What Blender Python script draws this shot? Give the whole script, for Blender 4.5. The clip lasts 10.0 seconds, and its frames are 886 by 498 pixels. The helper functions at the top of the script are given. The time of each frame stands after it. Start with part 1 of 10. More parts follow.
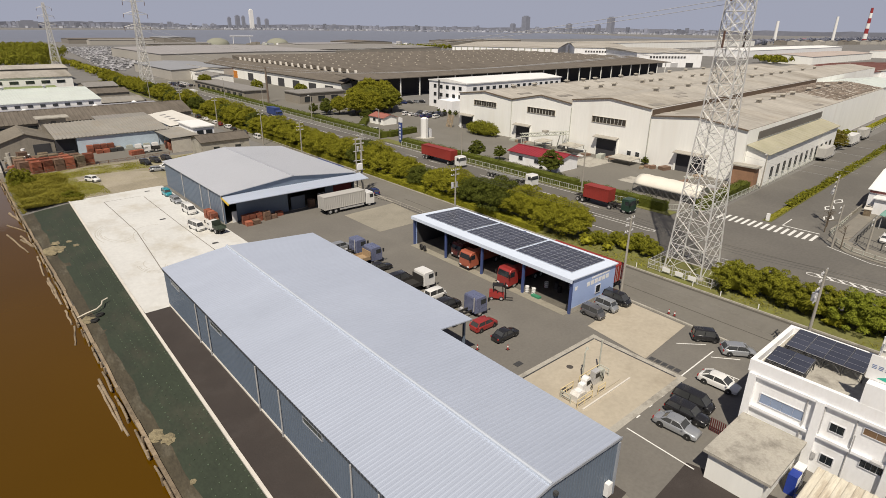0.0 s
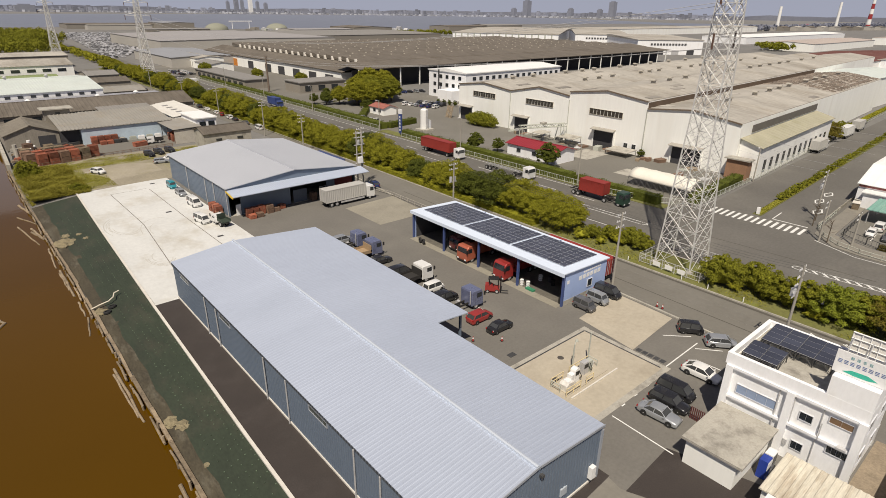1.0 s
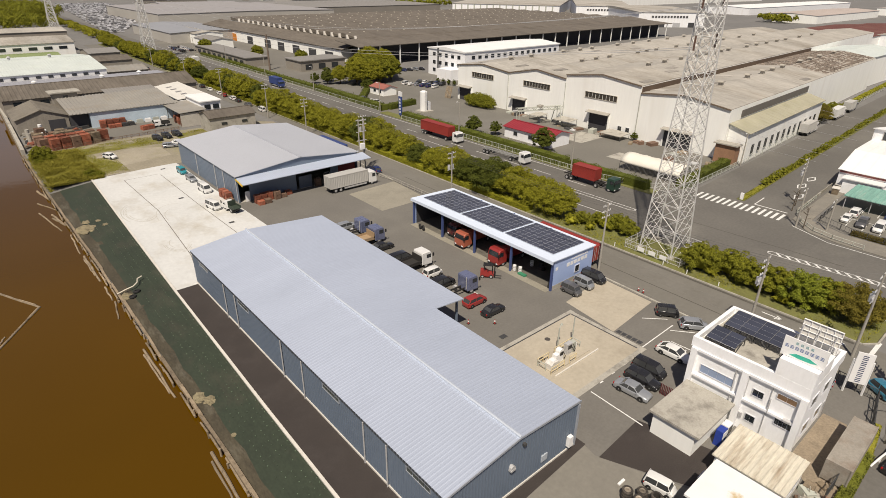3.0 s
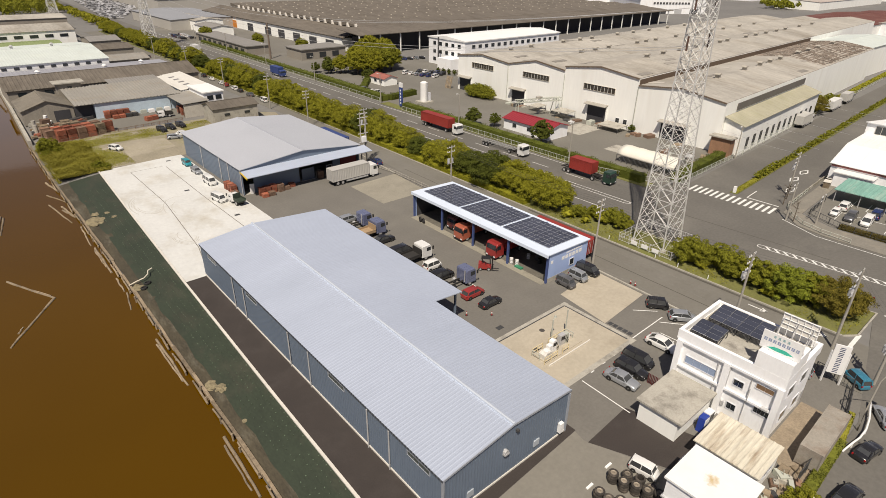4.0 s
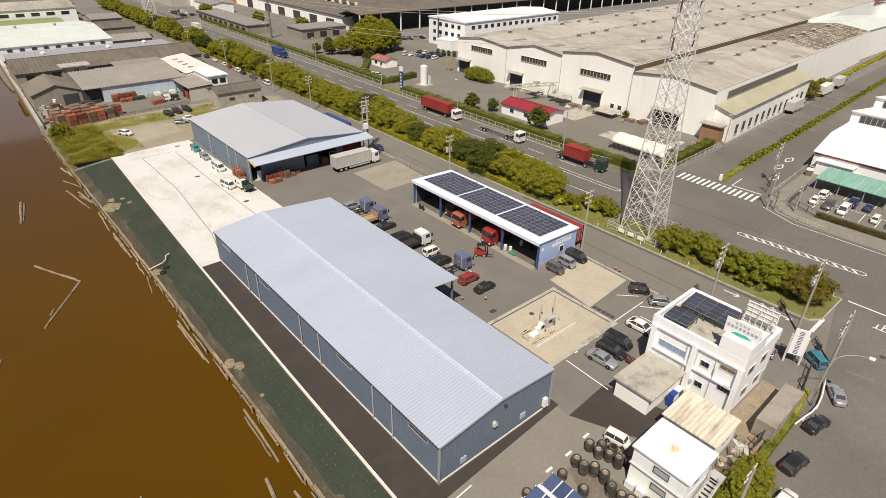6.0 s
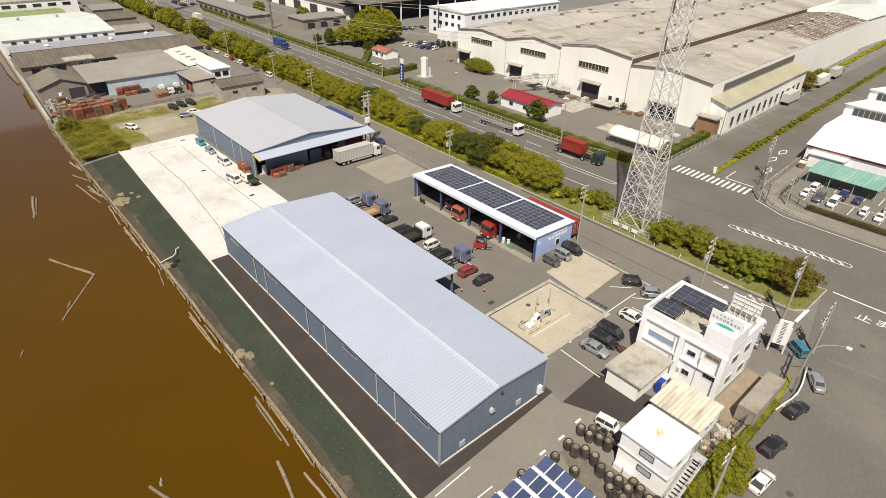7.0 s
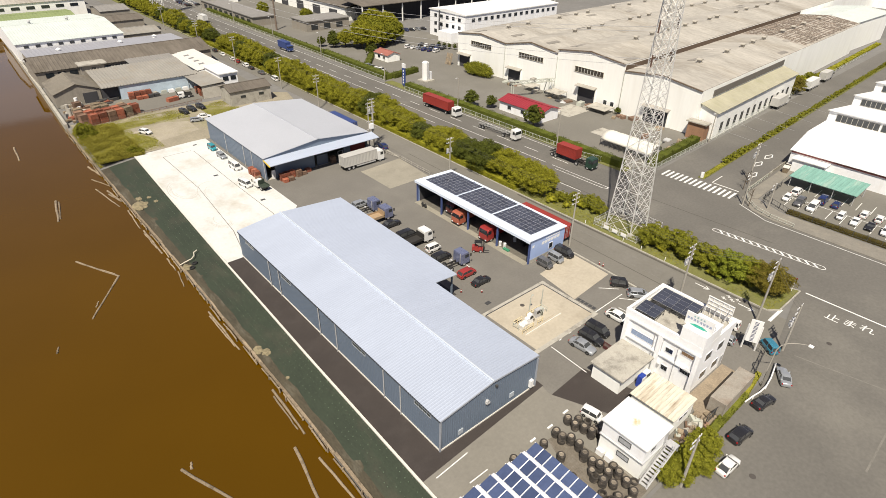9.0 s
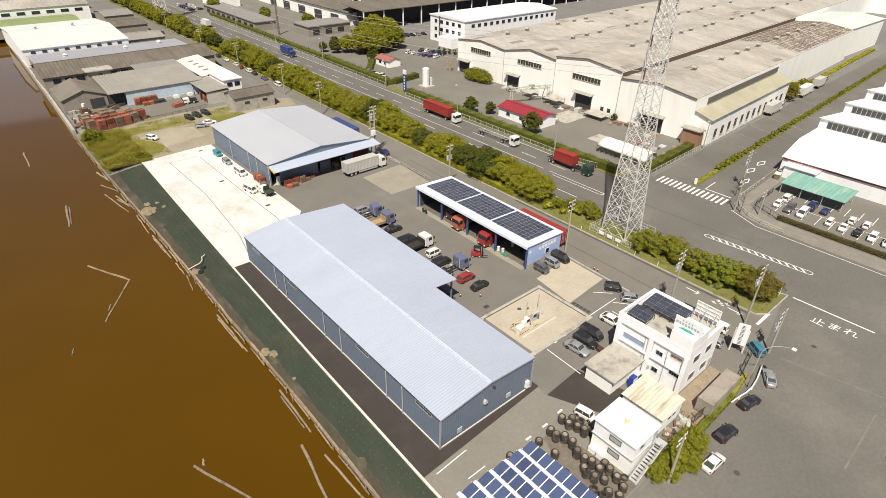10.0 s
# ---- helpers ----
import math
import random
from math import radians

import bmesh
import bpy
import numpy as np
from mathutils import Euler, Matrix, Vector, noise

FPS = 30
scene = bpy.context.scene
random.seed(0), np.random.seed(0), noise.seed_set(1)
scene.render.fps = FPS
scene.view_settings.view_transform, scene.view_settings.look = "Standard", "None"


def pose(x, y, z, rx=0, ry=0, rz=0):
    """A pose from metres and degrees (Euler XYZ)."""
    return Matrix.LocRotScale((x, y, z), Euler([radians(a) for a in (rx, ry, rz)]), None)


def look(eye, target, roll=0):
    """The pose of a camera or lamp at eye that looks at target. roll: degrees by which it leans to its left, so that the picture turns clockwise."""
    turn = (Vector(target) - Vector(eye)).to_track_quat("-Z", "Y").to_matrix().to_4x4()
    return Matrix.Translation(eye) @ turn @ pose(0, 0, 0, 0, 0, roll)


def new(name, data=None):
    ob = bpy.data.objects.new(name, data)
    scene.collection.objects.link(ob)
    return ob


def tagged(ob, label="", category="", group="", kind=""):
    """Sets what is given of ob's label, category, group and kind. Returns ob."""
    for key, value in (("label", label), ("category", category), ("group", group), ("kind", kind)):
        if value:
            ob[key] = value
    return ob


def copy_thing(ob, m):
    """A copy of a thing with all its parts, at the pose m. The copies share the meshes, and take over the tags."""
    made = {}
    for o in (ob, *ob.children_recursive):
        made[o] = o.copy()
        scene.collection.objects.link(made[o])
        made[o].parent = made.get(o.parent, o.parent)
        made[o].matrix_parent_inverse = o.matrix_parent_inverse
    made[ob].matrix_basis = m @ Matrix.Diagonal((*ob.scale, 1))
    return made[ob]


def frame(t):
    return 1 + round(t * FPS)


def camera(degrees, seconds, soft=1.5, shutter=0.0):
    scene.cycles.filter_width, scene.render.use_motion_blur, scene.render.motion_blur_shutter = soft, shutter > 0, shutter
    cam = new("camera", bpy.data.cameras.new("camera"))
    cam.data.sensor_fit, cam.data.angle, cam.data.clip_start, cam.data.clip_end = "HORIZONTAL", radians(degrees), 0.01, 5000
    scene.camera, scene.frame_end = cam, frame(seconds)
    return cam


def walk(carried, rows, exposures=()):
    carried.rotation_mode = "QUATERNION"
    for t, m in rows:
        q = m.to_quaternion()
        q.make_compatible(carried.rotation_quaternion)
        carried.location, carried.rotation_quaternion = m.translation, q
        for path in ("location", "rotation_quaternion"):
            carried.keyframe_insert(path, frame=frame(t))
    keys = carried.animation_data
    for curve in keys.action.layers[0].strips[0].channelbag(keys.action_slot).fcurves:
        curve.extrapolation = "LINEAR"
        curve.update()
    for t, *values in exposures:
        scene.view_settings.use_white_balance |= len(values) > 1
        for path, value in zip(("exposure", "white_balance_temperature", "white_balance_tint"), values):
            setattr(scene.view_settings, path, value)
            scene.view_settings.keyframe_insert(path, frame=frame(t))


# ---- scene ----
cam = camera(76.5, 10.0, soft=0.6)
PATH = [
    (0, (1.651, -0.619, 34.357), (2.872, 0.783, 33.62), 0.7),
    (0.5, (1.014, -1.626, 35.467), (2.229, -0.231, 34.707), 0.8),
    (1, (0.352, -2.565, 36.558), (1.561, -1.177, 35.776), 0.8),
    (1.5, (-0.443, -3.44, 37.784), (0.76, -2.06, 36.978), 0.8),
    (2, (-1.069, -4.345, 38.818), (0.128, -2.972, 37.991), 0.9),
    (2.5, (-1.789, -5.288, 39.995), (-0.599, -3.923, 39.145), 0.8),
    (4, (-3.874, -7.922, 43.642), (-2.706, -6.583, 42.724), 0.9),
    (4.5, (-4.581, -8.767, 44.733), (-3.421, -7.436, 43.794), 0.9),
    (5, (-5.229, -9.695, 45.928), (-4.076, -8.372, 44.968), 0.9),
    (5.5, (-5.907, -10.506, 47.142), (-4.759, -9.193, 46.163), 1.1),
    (7, (-8.076, -13.201, 50.956), (-6.952, -11.913, 49.919), 1.0),
    (7.5, (-8.849, -14.071, 52.273), (-7.732, -12.791, 51.218), 1.0),
    (8, (-9.666, -14.971, 53.519), (-8.551, -13.693, 52.46), 1.0),
    (8.5, (-10.455, -15.959, 54.687), (-9.341, -14.678, 53.629), 0.9),
    (9, (-11.275, -16.827, 55.965), (-10.16, -15.547, 54.908), 1.0),
    (9.5, (-12.065, -17.706, 57.19), (-10.949, -16.426, 56.135), 1.0),
    (10, (-12.978, -18.676, 58.495), (-11.861, -17.395, 57.44), 1.1),
]
walk(cam, [(t, look(eye, target, roll)) for t, eye, target, roll in PATH],
     [(0, -0.09, 6600, 13), (2.5, -0.06, 6650, 14), (5.5, 0.08, 6650, 14), (7.5, 0.27, 6580, 12), (10, 0.33, 6550, 12)])

# ---- world and sun ----
SUN_EL = radians(57)
SUN_FROM = Vector((-0.78, -0.62, 0)).normalized()
world = bpy.data.worlds.new("sky")
scene.world = world
world.use_nodes = True
wn = world.node_tree.nodes
sky = wn.new("ShaderNodeTexSky")
sky.sky_type = "NISHITA"
sky.sun_disc = False
sky.sun_elevation = SUN_EL
sky.sun_rotation = math.atan2(SUN_FROM.x, SUN_FROM.y)
sky.air_density, sky.dust_density, sky.ozone_density = 0.7, 0.9, 3.0
wn["Background"].inputs["Strength"].default_value = 0.044
haze = wn.new("ShaderNodeMix")  # an even grey-lavender haze veils the whole sky
haze.data_type = "RGBA"
haze.inputs["Factor"].default_value = 0.35
haze.inputs["B"].default_value = (6.2, 6.1, 7.9, 1.0)
world.node_tree.links.new(sky.outputs[0], haze.inputs["A"])
world.node_tree.links.new(haze.outputs["Result"], wn["Background"].inputs["Color"])
sun = bpy.data.lights.new("sun", "SUN")
sun.energy, sun.angle, sun.color = 5.0, radians(0.53), (1.0, 0.93, 0.79)
sun_ob = new("sun", sun)
sun_dir = SUN_FROM * math.cos(SUN_EL) + Vector((0, 0, math.sin(SUN_EL)))
sun_ob.matrix_world = look(sun_dir * 200, (0, 0, 0))


# ---- materials ----
def rgb(*c):
    return (*c, 1.0)


MATS = {}


def mat(name, color, rough=0.6, metal=0.0, var=0.18, scale=0.4, fine=6.0, bump=0.05, spec=0.5, stain=None, stain_amt=0.0, stain_scale=0.25, stretch=(1, 1, 1), isl=0.0, rnd=0.0, coat=0.0):
    """A surface with two scales of variation, optional stains and a little relief, at real-world size."""
    if name in MATS:
        return MATS[name]
    m = bpy.data.materials.new(name)
    m.use_nodes = True
    n, l = m.node_tree.nodes, m.node_tree.links
    b = n["Principled BSDF"]
    geo = n.new("ShaderNodeNewGeometry")
    mp = n.new("ShaderNodeMapping")
    mp.inputs["Scale"].default_value = stretch
    l.new(geo.outputs["Position"], mp.inputs["Vector"])

    def noise_tex(s, detail, rough_n=0.6):
        t = n.new("ShaderNodeTexNoise")
        t.inputs["Scale"].default_value, t.inputs["Detail"].default_value, t.inputs["Roughness"].default_value = s, detail, rough_n
        l.new(mp.outputs[0], t.inputs["Vector"])
        return t
    big, small = noise_tex(scale, 5), noise_tex(fine, 4)
    # value multiplier from both scales
    add = n.new("ShaderNodeMath"); add.operation = "ADD"
    l.new(big.outputs["Fac"], add.inputs[0]); l.new(small.outputs["Fac"], add.inputs[1])
    mr = n.new("ShaderNodeMapRange")
    mr.inputs["From Min"].default_value, mr.inputs["From Max"].default_value = 0.6, 1.4
    mr.inputs["To Min"].default_value, mr.inputs["To Max"].default_value = 1 - var, 1 + var
    l.new(add.outputs[0], mr.inputs["Value"])
    val = mr.outputs[0]
    for amt, src in ((isl, ("geo", "Random Per Island")), (rnd, ("obj", "Random"))):
        if amt:
            node = geo if src[0] == "geo" else n.new("ShaderNodeObjectInfo")
            r2 = n.new("ShaderNodeMapRange")
            r2.inputs["To Min"].default_value, r2.inputs["To Max"].default_value = 1 - amt, 1 + amt
            l.new(node.outputs[src[1]], r2.inputs["Value"])
            mu = n.new("ShaderNodeMath"); mu.operation = "MULTIPLY"
            l.new(val, mu.inputs[0]); l.new(r2.outputs[0], mu.inputs[1])
            val = mu.outputs[0]
    base = n.new("ShaderNodeRGB"); base.outputs[0].default_value = rgb(*color)
    src = base.outputs[0]
    if stain:
        st = noise_tex(stain_scale, 7, 0.65)
        sr = n.new("ShaderNodeMapRange")
        sr.inputs["From Min"].default_value, sr.inputs["From Max"].default_value = 0.5, 0.72
        sr.inputs["To Max"].default_value = stain_amt
        l.new(st.outputs["Fac"], sr.inputs["Value"])
        mx = n.new("ShaderNodeMix"); mx.data_type = "RGBA"
        l.new(sr.outputs[0], mx.inputs["Factor"])
        l.new(src, mx.inputs["A"]); mx.inputs["B"].default_value = rgb(*stain)
        src = mx.outputs["Result"]
    hsv = n.new("ShaderNodeHueSaturation")
    l.new(src, hsv.inputs["Color"]); l.new(val, hsv.inputs["Value"])
    l.new(hsv.outputs[0], b.inputs["Base Color"])
    b.inputs["Metallic"].default_value = metal
    b.inputs["Specular IOR Level"].default_value = spec
    b.inputs["Coat Weight"].default_value = coat
    rr = n.new("ShaderNodeMapRange")
    rr.inputs["To Min"].default_value, rr.inputs["To Max"].default_value = max(0.03, rough - 0.1), min(1, rough + 0.1)
    l.new(big.outputs["Fac"], rr.inputs["Value"]); l.new(rr.outputs[0], b.inputs["Roughness"])
    if bump:
        bp = n.new("ShaderNodeBump")
        bp.inputs["Strength"].default_value, bp.inputs["Distance"].default_value = min(1, bump * 6), bump
        l.new(small.outputs["Fac"], bp.inputs["Height"]); l.new(bp.outputs[0], b.inputs["Normal"])
    MATS[name] = m
    return m


def glass_mat(name, color=(0.02, 0.025, 0.03), rough=0.06):
    return mat(name, color, rough=rough, var=0.1, bump=0.0, spec=0.8)


ASPHALT = mat("asphalt", (0.156, 0.147, 0.130), 0.9, var=0.16, scale=0.12, fine=3.0, bump=0.02, stain=(0.19, 0.18, 0.155), stain_amt=0.5, stain_scale=0.06)
ASPHALT_ROAD = mat("asphalt_road", (0.130, 0.123, 0.109), 0.9, var=0.2, scale=0.07, fine=2.0, bump=0.02, stain=(0.19, 0.18, 0.155), stain_amt=0.7, stain_scale=0.045)
ASPHALT_OLD = mat("asphalt_worn", (0.163, 0.154, 0.132), 0.9, var=0.12, scale=0.08, fine=1.5, bump=0.02, stain=(0.21, 0.20, 0.18), stain_amt=0.6, stain_scale=0.045)
ASPHALT_DUSTY = mat("asphalt_dusty", (0.205, 0.192, 0.163), 0.92, var=0.14, scale=0.15, fine=2.0, bump=0.02, stain=(0.165, 0.154, 0.132), stain_amt=0.6, stain_scale=0.1)
WORK_WALL = mat("works_wall_grimy", (0.28, 0.255, 0.215), 0.85, var=0.2, scale=0.3, fine=3, bump=0.0, stain=(0.22, 0.18, 0.14), stain_amt=0.6, stain_scale=0.3)
ASPHALT_NEW = mat("asphalt_fresh", (0.042, 0.034, 0.030), 0.85, var=0.22, scale=0.3, fine=8.0, bump=0.02, stain=(0.065, 0.055, 0.05), stain_amt=0.5)
CONC_NEW = mat("concrete_pale", (0.585, 0.59, 0.57), 0.85, var=0.11, scale=0.12, fine=1.6, bump=0.01, stain=(0.41, 0.375, 0.30), stain_amt=0.8, stain_scale=0.11, stretch=(1, 0.7, 1))
CONC_PAD = mat("concrete_sandy", (0.42, 0.375, 0.295), 0.88, var=0.14, scale=0.2, fine=2.0, bump=0.01, stain=(0.27, 0.23, 0.17), stain_amt=0.5, stain_scale=0.16)
CONC_GREY = mat("concrete_grey", (0.39, 0.37, 0.32), 0.9, var=0.22, scale=0.5, fine=5, bump=0.02, stain=(0.15, 0.135, 0.115), stain_amt=0.75, stain_scale=0.55)
CONC_WORN = mat("concrete_worn", (0.275, 0.255, 0.205), 0.9, var=0.18, scale=0.25, fine=3, bump=0.01, stain=(0.19, 0.175, 0.14), stain_amt=0.6, stain_scale=0.3)
# mottled concrete, darkened to carry the shade inside the truck shed
CONC_SHADE = mat("concrete_shade", (0.13, 0.12, 0.10), 0.8, var=0.25, scale=0.4, fine=3, bump=0.01, stain=(0.06, 0.055, 0.05), stain_amt=0.7, stain_scale=0.5)
CONC_KERB = mat("concrete_kerb", (0.62, 0.59, 0.53), 0.85, var=0.14, scale=0.6, fine=5, bump=0.01)
GRAVEL = mat("gravel_lot", (0.275, 0.245, 0.18), 0.95, var=0.3, scale=0.15, fine=2.0, bump=0.05, stain=(0.20, 0.20, 0.05), stain_amt=0.85, stain_scale=0.055)
EARTH = mat("verge_soil", (0.15, 0.15, 0.045), 0.95, var=0.3, scale=0.4, fine=4.0, bump=0.06, stain=(0.17, 0.19, 0.03), stain_amt=0.9, stain_scale=0.35)
LAND = mat("distant_land", (0.17, 0.165, 0.155), 0.95, var=0.2, scale=0.02, fine=0.3, bump=0.0)
GRASS = mat("grass_blades", (0.22, 0.21, 0.03), 0.85, spec=0.1, var=0.25, scale=0.5, fine=3.0, bump=0.0, isl=0.18)
LEAF = mat("leaf_camphor", (0.215, 0.208, 0.017), 0.75, spec=0.15, var=0.25, scale=0.35, fine=2.5, bump=0.0, isl=0.28)
LEAF_DK = mat("leaf_dark", (0.080, 0.093, 0.014), 0.75, spec=0.15, var=0.25, scale=0.35, fine=2.5, bump=0.0, isl=0.28)
LEAF_MID = mat("leaf_broad", (0.178, 0.180, 0.017), 0.75, spec=0.15, var=0.3, scale=0.35, fine=2.5, bump=0.0, isl=0.3)
LEAF_LT = mat("leaf_fresh", (0.175, 0.20, 0.02), 0.75, spec=0.15, var=0.25, scale=0.4, fine=2.5, bump=0.0, isl=0.28)
BARK = mat("bark", (0.11, 0.085, 0.06), 0.9, var=0.3, scale=2, fine=12, bump=0.04)
TIMBER = mat("weathered_timber", (0.255, 0.20, 0.135), 0.9, var=0.35, scale=0.7, fine=7, bump=0.03, stain=(0.075, 0.055, 0.035), stain_amt=0.85, stain_scale=1.1, rnd=0.25)
SHEET = mat("slope_sheet_green", (0.027, 0.037, 0.022), 0.8, var=0.3, scale=0.4, fine=4, bump=0.04, stain=(0.058, 0.052, 0.036), stain_amt=0.7, stain_scale=0.22, stretch=(1, 0.45, 1))
MUD = mat("bank_mud", (0.058, 0.049, 0.031), 0.95, var=0.5, scale=0.7, fine=5, bump=0.06, stain=(0.15, 0.138, 0.105), stain_amt=0.75, stain_scale=0.55, stretch=(1, 0.35, 1))
ROOF_ZINC = mat("roof_galvalume", (0.558, 0.62, 0.732), 0.58, metal=0.45, var=0.02, scale=0.15, fine=1.2, bump=0.0, stain=(0.42, 0.475, 0.56), stain_amt=0.3, stain_scale=0.05, stretch=(0.35, 1, 1))
WALL_BLUE = mat("siding_slate_blue", (0.150, 0.190, 0.248), 0.5, var=0.07, scale=0.3, fine=3, bump=0.0)
TRIM_SILVER = mat("trim_silver", (0.42, 0.45, 0.5), 0.45, metal=0.3, var=0.08, bump=0.0)
WHITE_WALL = mat("white_painted_wall", (0.84, 0.85, 0.86), 0.75, var=0.06, scale=0.4, fine=4, bump=0.01, stain=(0.66, 0.62, 0.54), stain_amt=0.35, stain_scale=0.45, stretch=(1, 1, 0.35))
CREAM_WALL = mat("cream_painted_wall", (0.885, 0.89, 0.85), 0.75, var=0.06, scale=0.15, fine=2, bump=0.01, stain=(0.60, 0.55, 0.46), stain_amt=0.25, stain_scale=0.25, stretch=(1, 1, 0.13))
ROOF_SLATE = mat("roof_cement_sheet", (0.385, 0.362, 0.318), 0.9, var=0.3, scale=0.07, fine=0.9, bump=0.0, stain=(0.23, 0.20, 0.155), stain_amt=0.85, stain_scale=0.055, stretch=(1, 0.35, 1))
ROOF_DARK = mat("roof_aged_slate", (0.140, 0.121, 0.098), 0.9, var=0.32, scale=0.12, fine=0.9, bump=0.0, stain=(0.085, 0.07, 0.052), stain_amt=0.7, stain_scale=0.16, stretch=(1, 0.3, 1))
ROOF_GREYTILE = mat("roof_grey_sheet", (0.235, 0.225, 0.21), 0.8, var=0.2, scale=0.15, fine=1, bump=0.0, stain=(0.17, 0.155, 0.135), stain_amt=0.5, stain_scale=0.15)
ROOF_TAN = mat("roof_tan_sheet", (0.27, 0.257, 0.23), 0.8, var=0.14, scale=0.15, fine=1, bump=0.0, stain=(0.24, 0.195, 0.14), stain_amt=0.5)
ROOF_MINT = mat("roof_pale_mint", (0.56, 0.61, 0.575), 0.6, var=0.12, scale=0.15, fine=1, bump=0.0, stain=(0.56, 0.60, 0.54), stain_amt=0.5, stain_scale=0.1)
ROOF_GREEN = mat("roof_olive_green", (0.22, 0.27, 0.115), 0.7, var=0.14, scale=0.15, fine=1, bump=0.0)
ROOF_YELLOW = mat("roof_mossy_yellow", (0.37, 0.35, 0.255), 0.8, var=0.15, scale=0.12, fine=1, bump=0.0, stain=(0.29, 0.28, 0.175), stain_amt=0.6)
ROOF_RED = mat("roof_crimson", (0.26, 0.025, 0.035), 0.55, var=0.12, scale=0.4, fine=3, bump=0.0)
ROOF_RUSTRED = mat("roof_rust_red", (0.135, 0.05, 0.04), 0.85, var=0.3, scale=0.1, fine=1, bump=0.0, stain=(0.20, 0.12, 0.09), stain_amt=0.5, stain_scale=0.08)
ROOF_WHITE = mat("roof_white_coated", (0.80, 0.80, 0.78), 0.55, var=0.05, scale=0.15, fine=1, bump=0.0)
ROOF_WHITE_RUST = mat("roof_white_coated_old", (0.80, 0.80, 0.78), 0.55, var=0.04, scale=0.3, fine=2, bump=0.0, stain=(0.70, 0.66, 0.55), stain_amt=0.3, stain_scale=0.5)
ROOF_RUSTY = mat("roof_rust_streaked", (0.60, 0.56, 0.46), 0.75, var=0.2, scale=0.9, fine=5, bump=0.0, stain=(0.27, 0.18, 0.10), stain_amt=0.85, stain_scale=0.7, stretch=(0.22, 1.5, 1))
PALE_BLUE = mat("pale_blue_panel", (0.36, 0.47, 0.74), 0.5, var=0.05, scale=0.3, fine=3, bump=0.0)
ROOF_BLUEWHITE = mat("roof_pale_blue", (0.66, 0.74, 0.86), 0.5, var=0.04, scale=0.3, fine=3, bump=0.0)
POST_BLUE = mat("post_deep_blue", (0.055, 0.085, 0.22), 0.5, var=0.1, bump=0.0)
# near-black with the shade of doorways, open fronts and bays put into it
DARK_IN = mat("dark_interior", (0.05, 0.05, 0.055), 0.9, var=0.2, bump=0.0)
STEEL = mat("steel_galvanised", (0.54, 0.54, 0.54), 0.5, metal=0.3, var=0.12, scale=1, fine=8, bump=0.0)
STEEL_DK = mat("steel_dark", (0.09, 0.09, 0.09), 0.55, metal=0.4, var=0.2, bump=0.0)
POLE_CONC = mat("pole_concrete", (0.33, 0.31, 0.27), 0.9, var=0.12, scale=1, fine=8, bump=0.0)
RUBBER = mat("tyre_rubber", (0.038, 0.033, 0.028), 0.85, var=0.3, scale=2, fine=10, bump=0.0, stain=(0.15, 0.125, 0.10), stain_amt=0.85, stain_scale=1.2)
GLASS = glass_mat("window_glass")
GLASS_BLUE = glass_mat("window_glass_blue", (0.24, 0.31, 0.45), 0.12)
PV = mat("solar_cell", (0.052, 0.058, 0.082), 0.3, var=0.12, scale=0.5, fine=3, bump=0.0, spec=0.5, rnd=0.2)
PV_BLUE = mat("solar_cell_blue", (0.062, 0.085, 0.165), 0.2, var=0.15, scale=0.5, fine=3, bump=0.0, spec=0.6, rnd=0.2)
ALU = mat("aluminium_frame", (0.68, 0.69, 0.72), 0.45, metal=0.2, var=0.06, bump=0.0)
PAINT_LINE = mat("road_paint_white", (0.72, 0.72, 0.69), 0.8, var=0.12, scale=0.8, fine=6, bump=0.0, stain=(0.4, 0.39, 0.36), stain_amt=0.5, stain_scale=1.0)
FENCE_PALE = mat("fence_pale", (0.42, 0.435, 0.38), 0.7, var=0.1, bump=0.0)
PALLET_RED = mat("pallet_rust_red", (0.27, 0.086, 0.048), 0.7, var=0.3, scale=0.8, fine=5, bump=0.0, rnd=0.35, stain=(0.26, 0.19, 0.14), stain_amt=0.5, stain_scale=1.2)
PALLET_BROWN = mat("crate_brown", (0.20, 0.125, 0.085), 0.8, var=0.25, scale=0.8, fine=5, bump=0.0, rnd=0.3)
SIGN_BLUE = mat("sign_navy", (0.03, 0.06, 0.22), 0.5, var=0.05, bump=0.0)
SIGN_WHITE = mat("sign_white", (0.80, 0.80, 0.79), 0.5, var=0.04, bump=0.0)
YELLOW = mat("safety_yellow", (0.62, 0.42, 0.03), 0.5, var=0.08, bump=0.0)
BLACK = mat("black_plastic", (0.018, 0.018, 0.018), 0.5, var=0.1, bump=0.0)
# distance haze is mixed into the base colours of far city and woods
HAZE_CITY = mat("far_city_hazed", (0.265, 0.28, 0.335), 0.9, var=0.12, scale=0.01, fine=0.05, bump=0.0, isl=0.35)
HAZE_WOOD = mat("far_wood_hazed", (0.285, 0.30, 0.365), 0.95, var=0.1, scale=0.01, fine=0.05, bump=0.0)


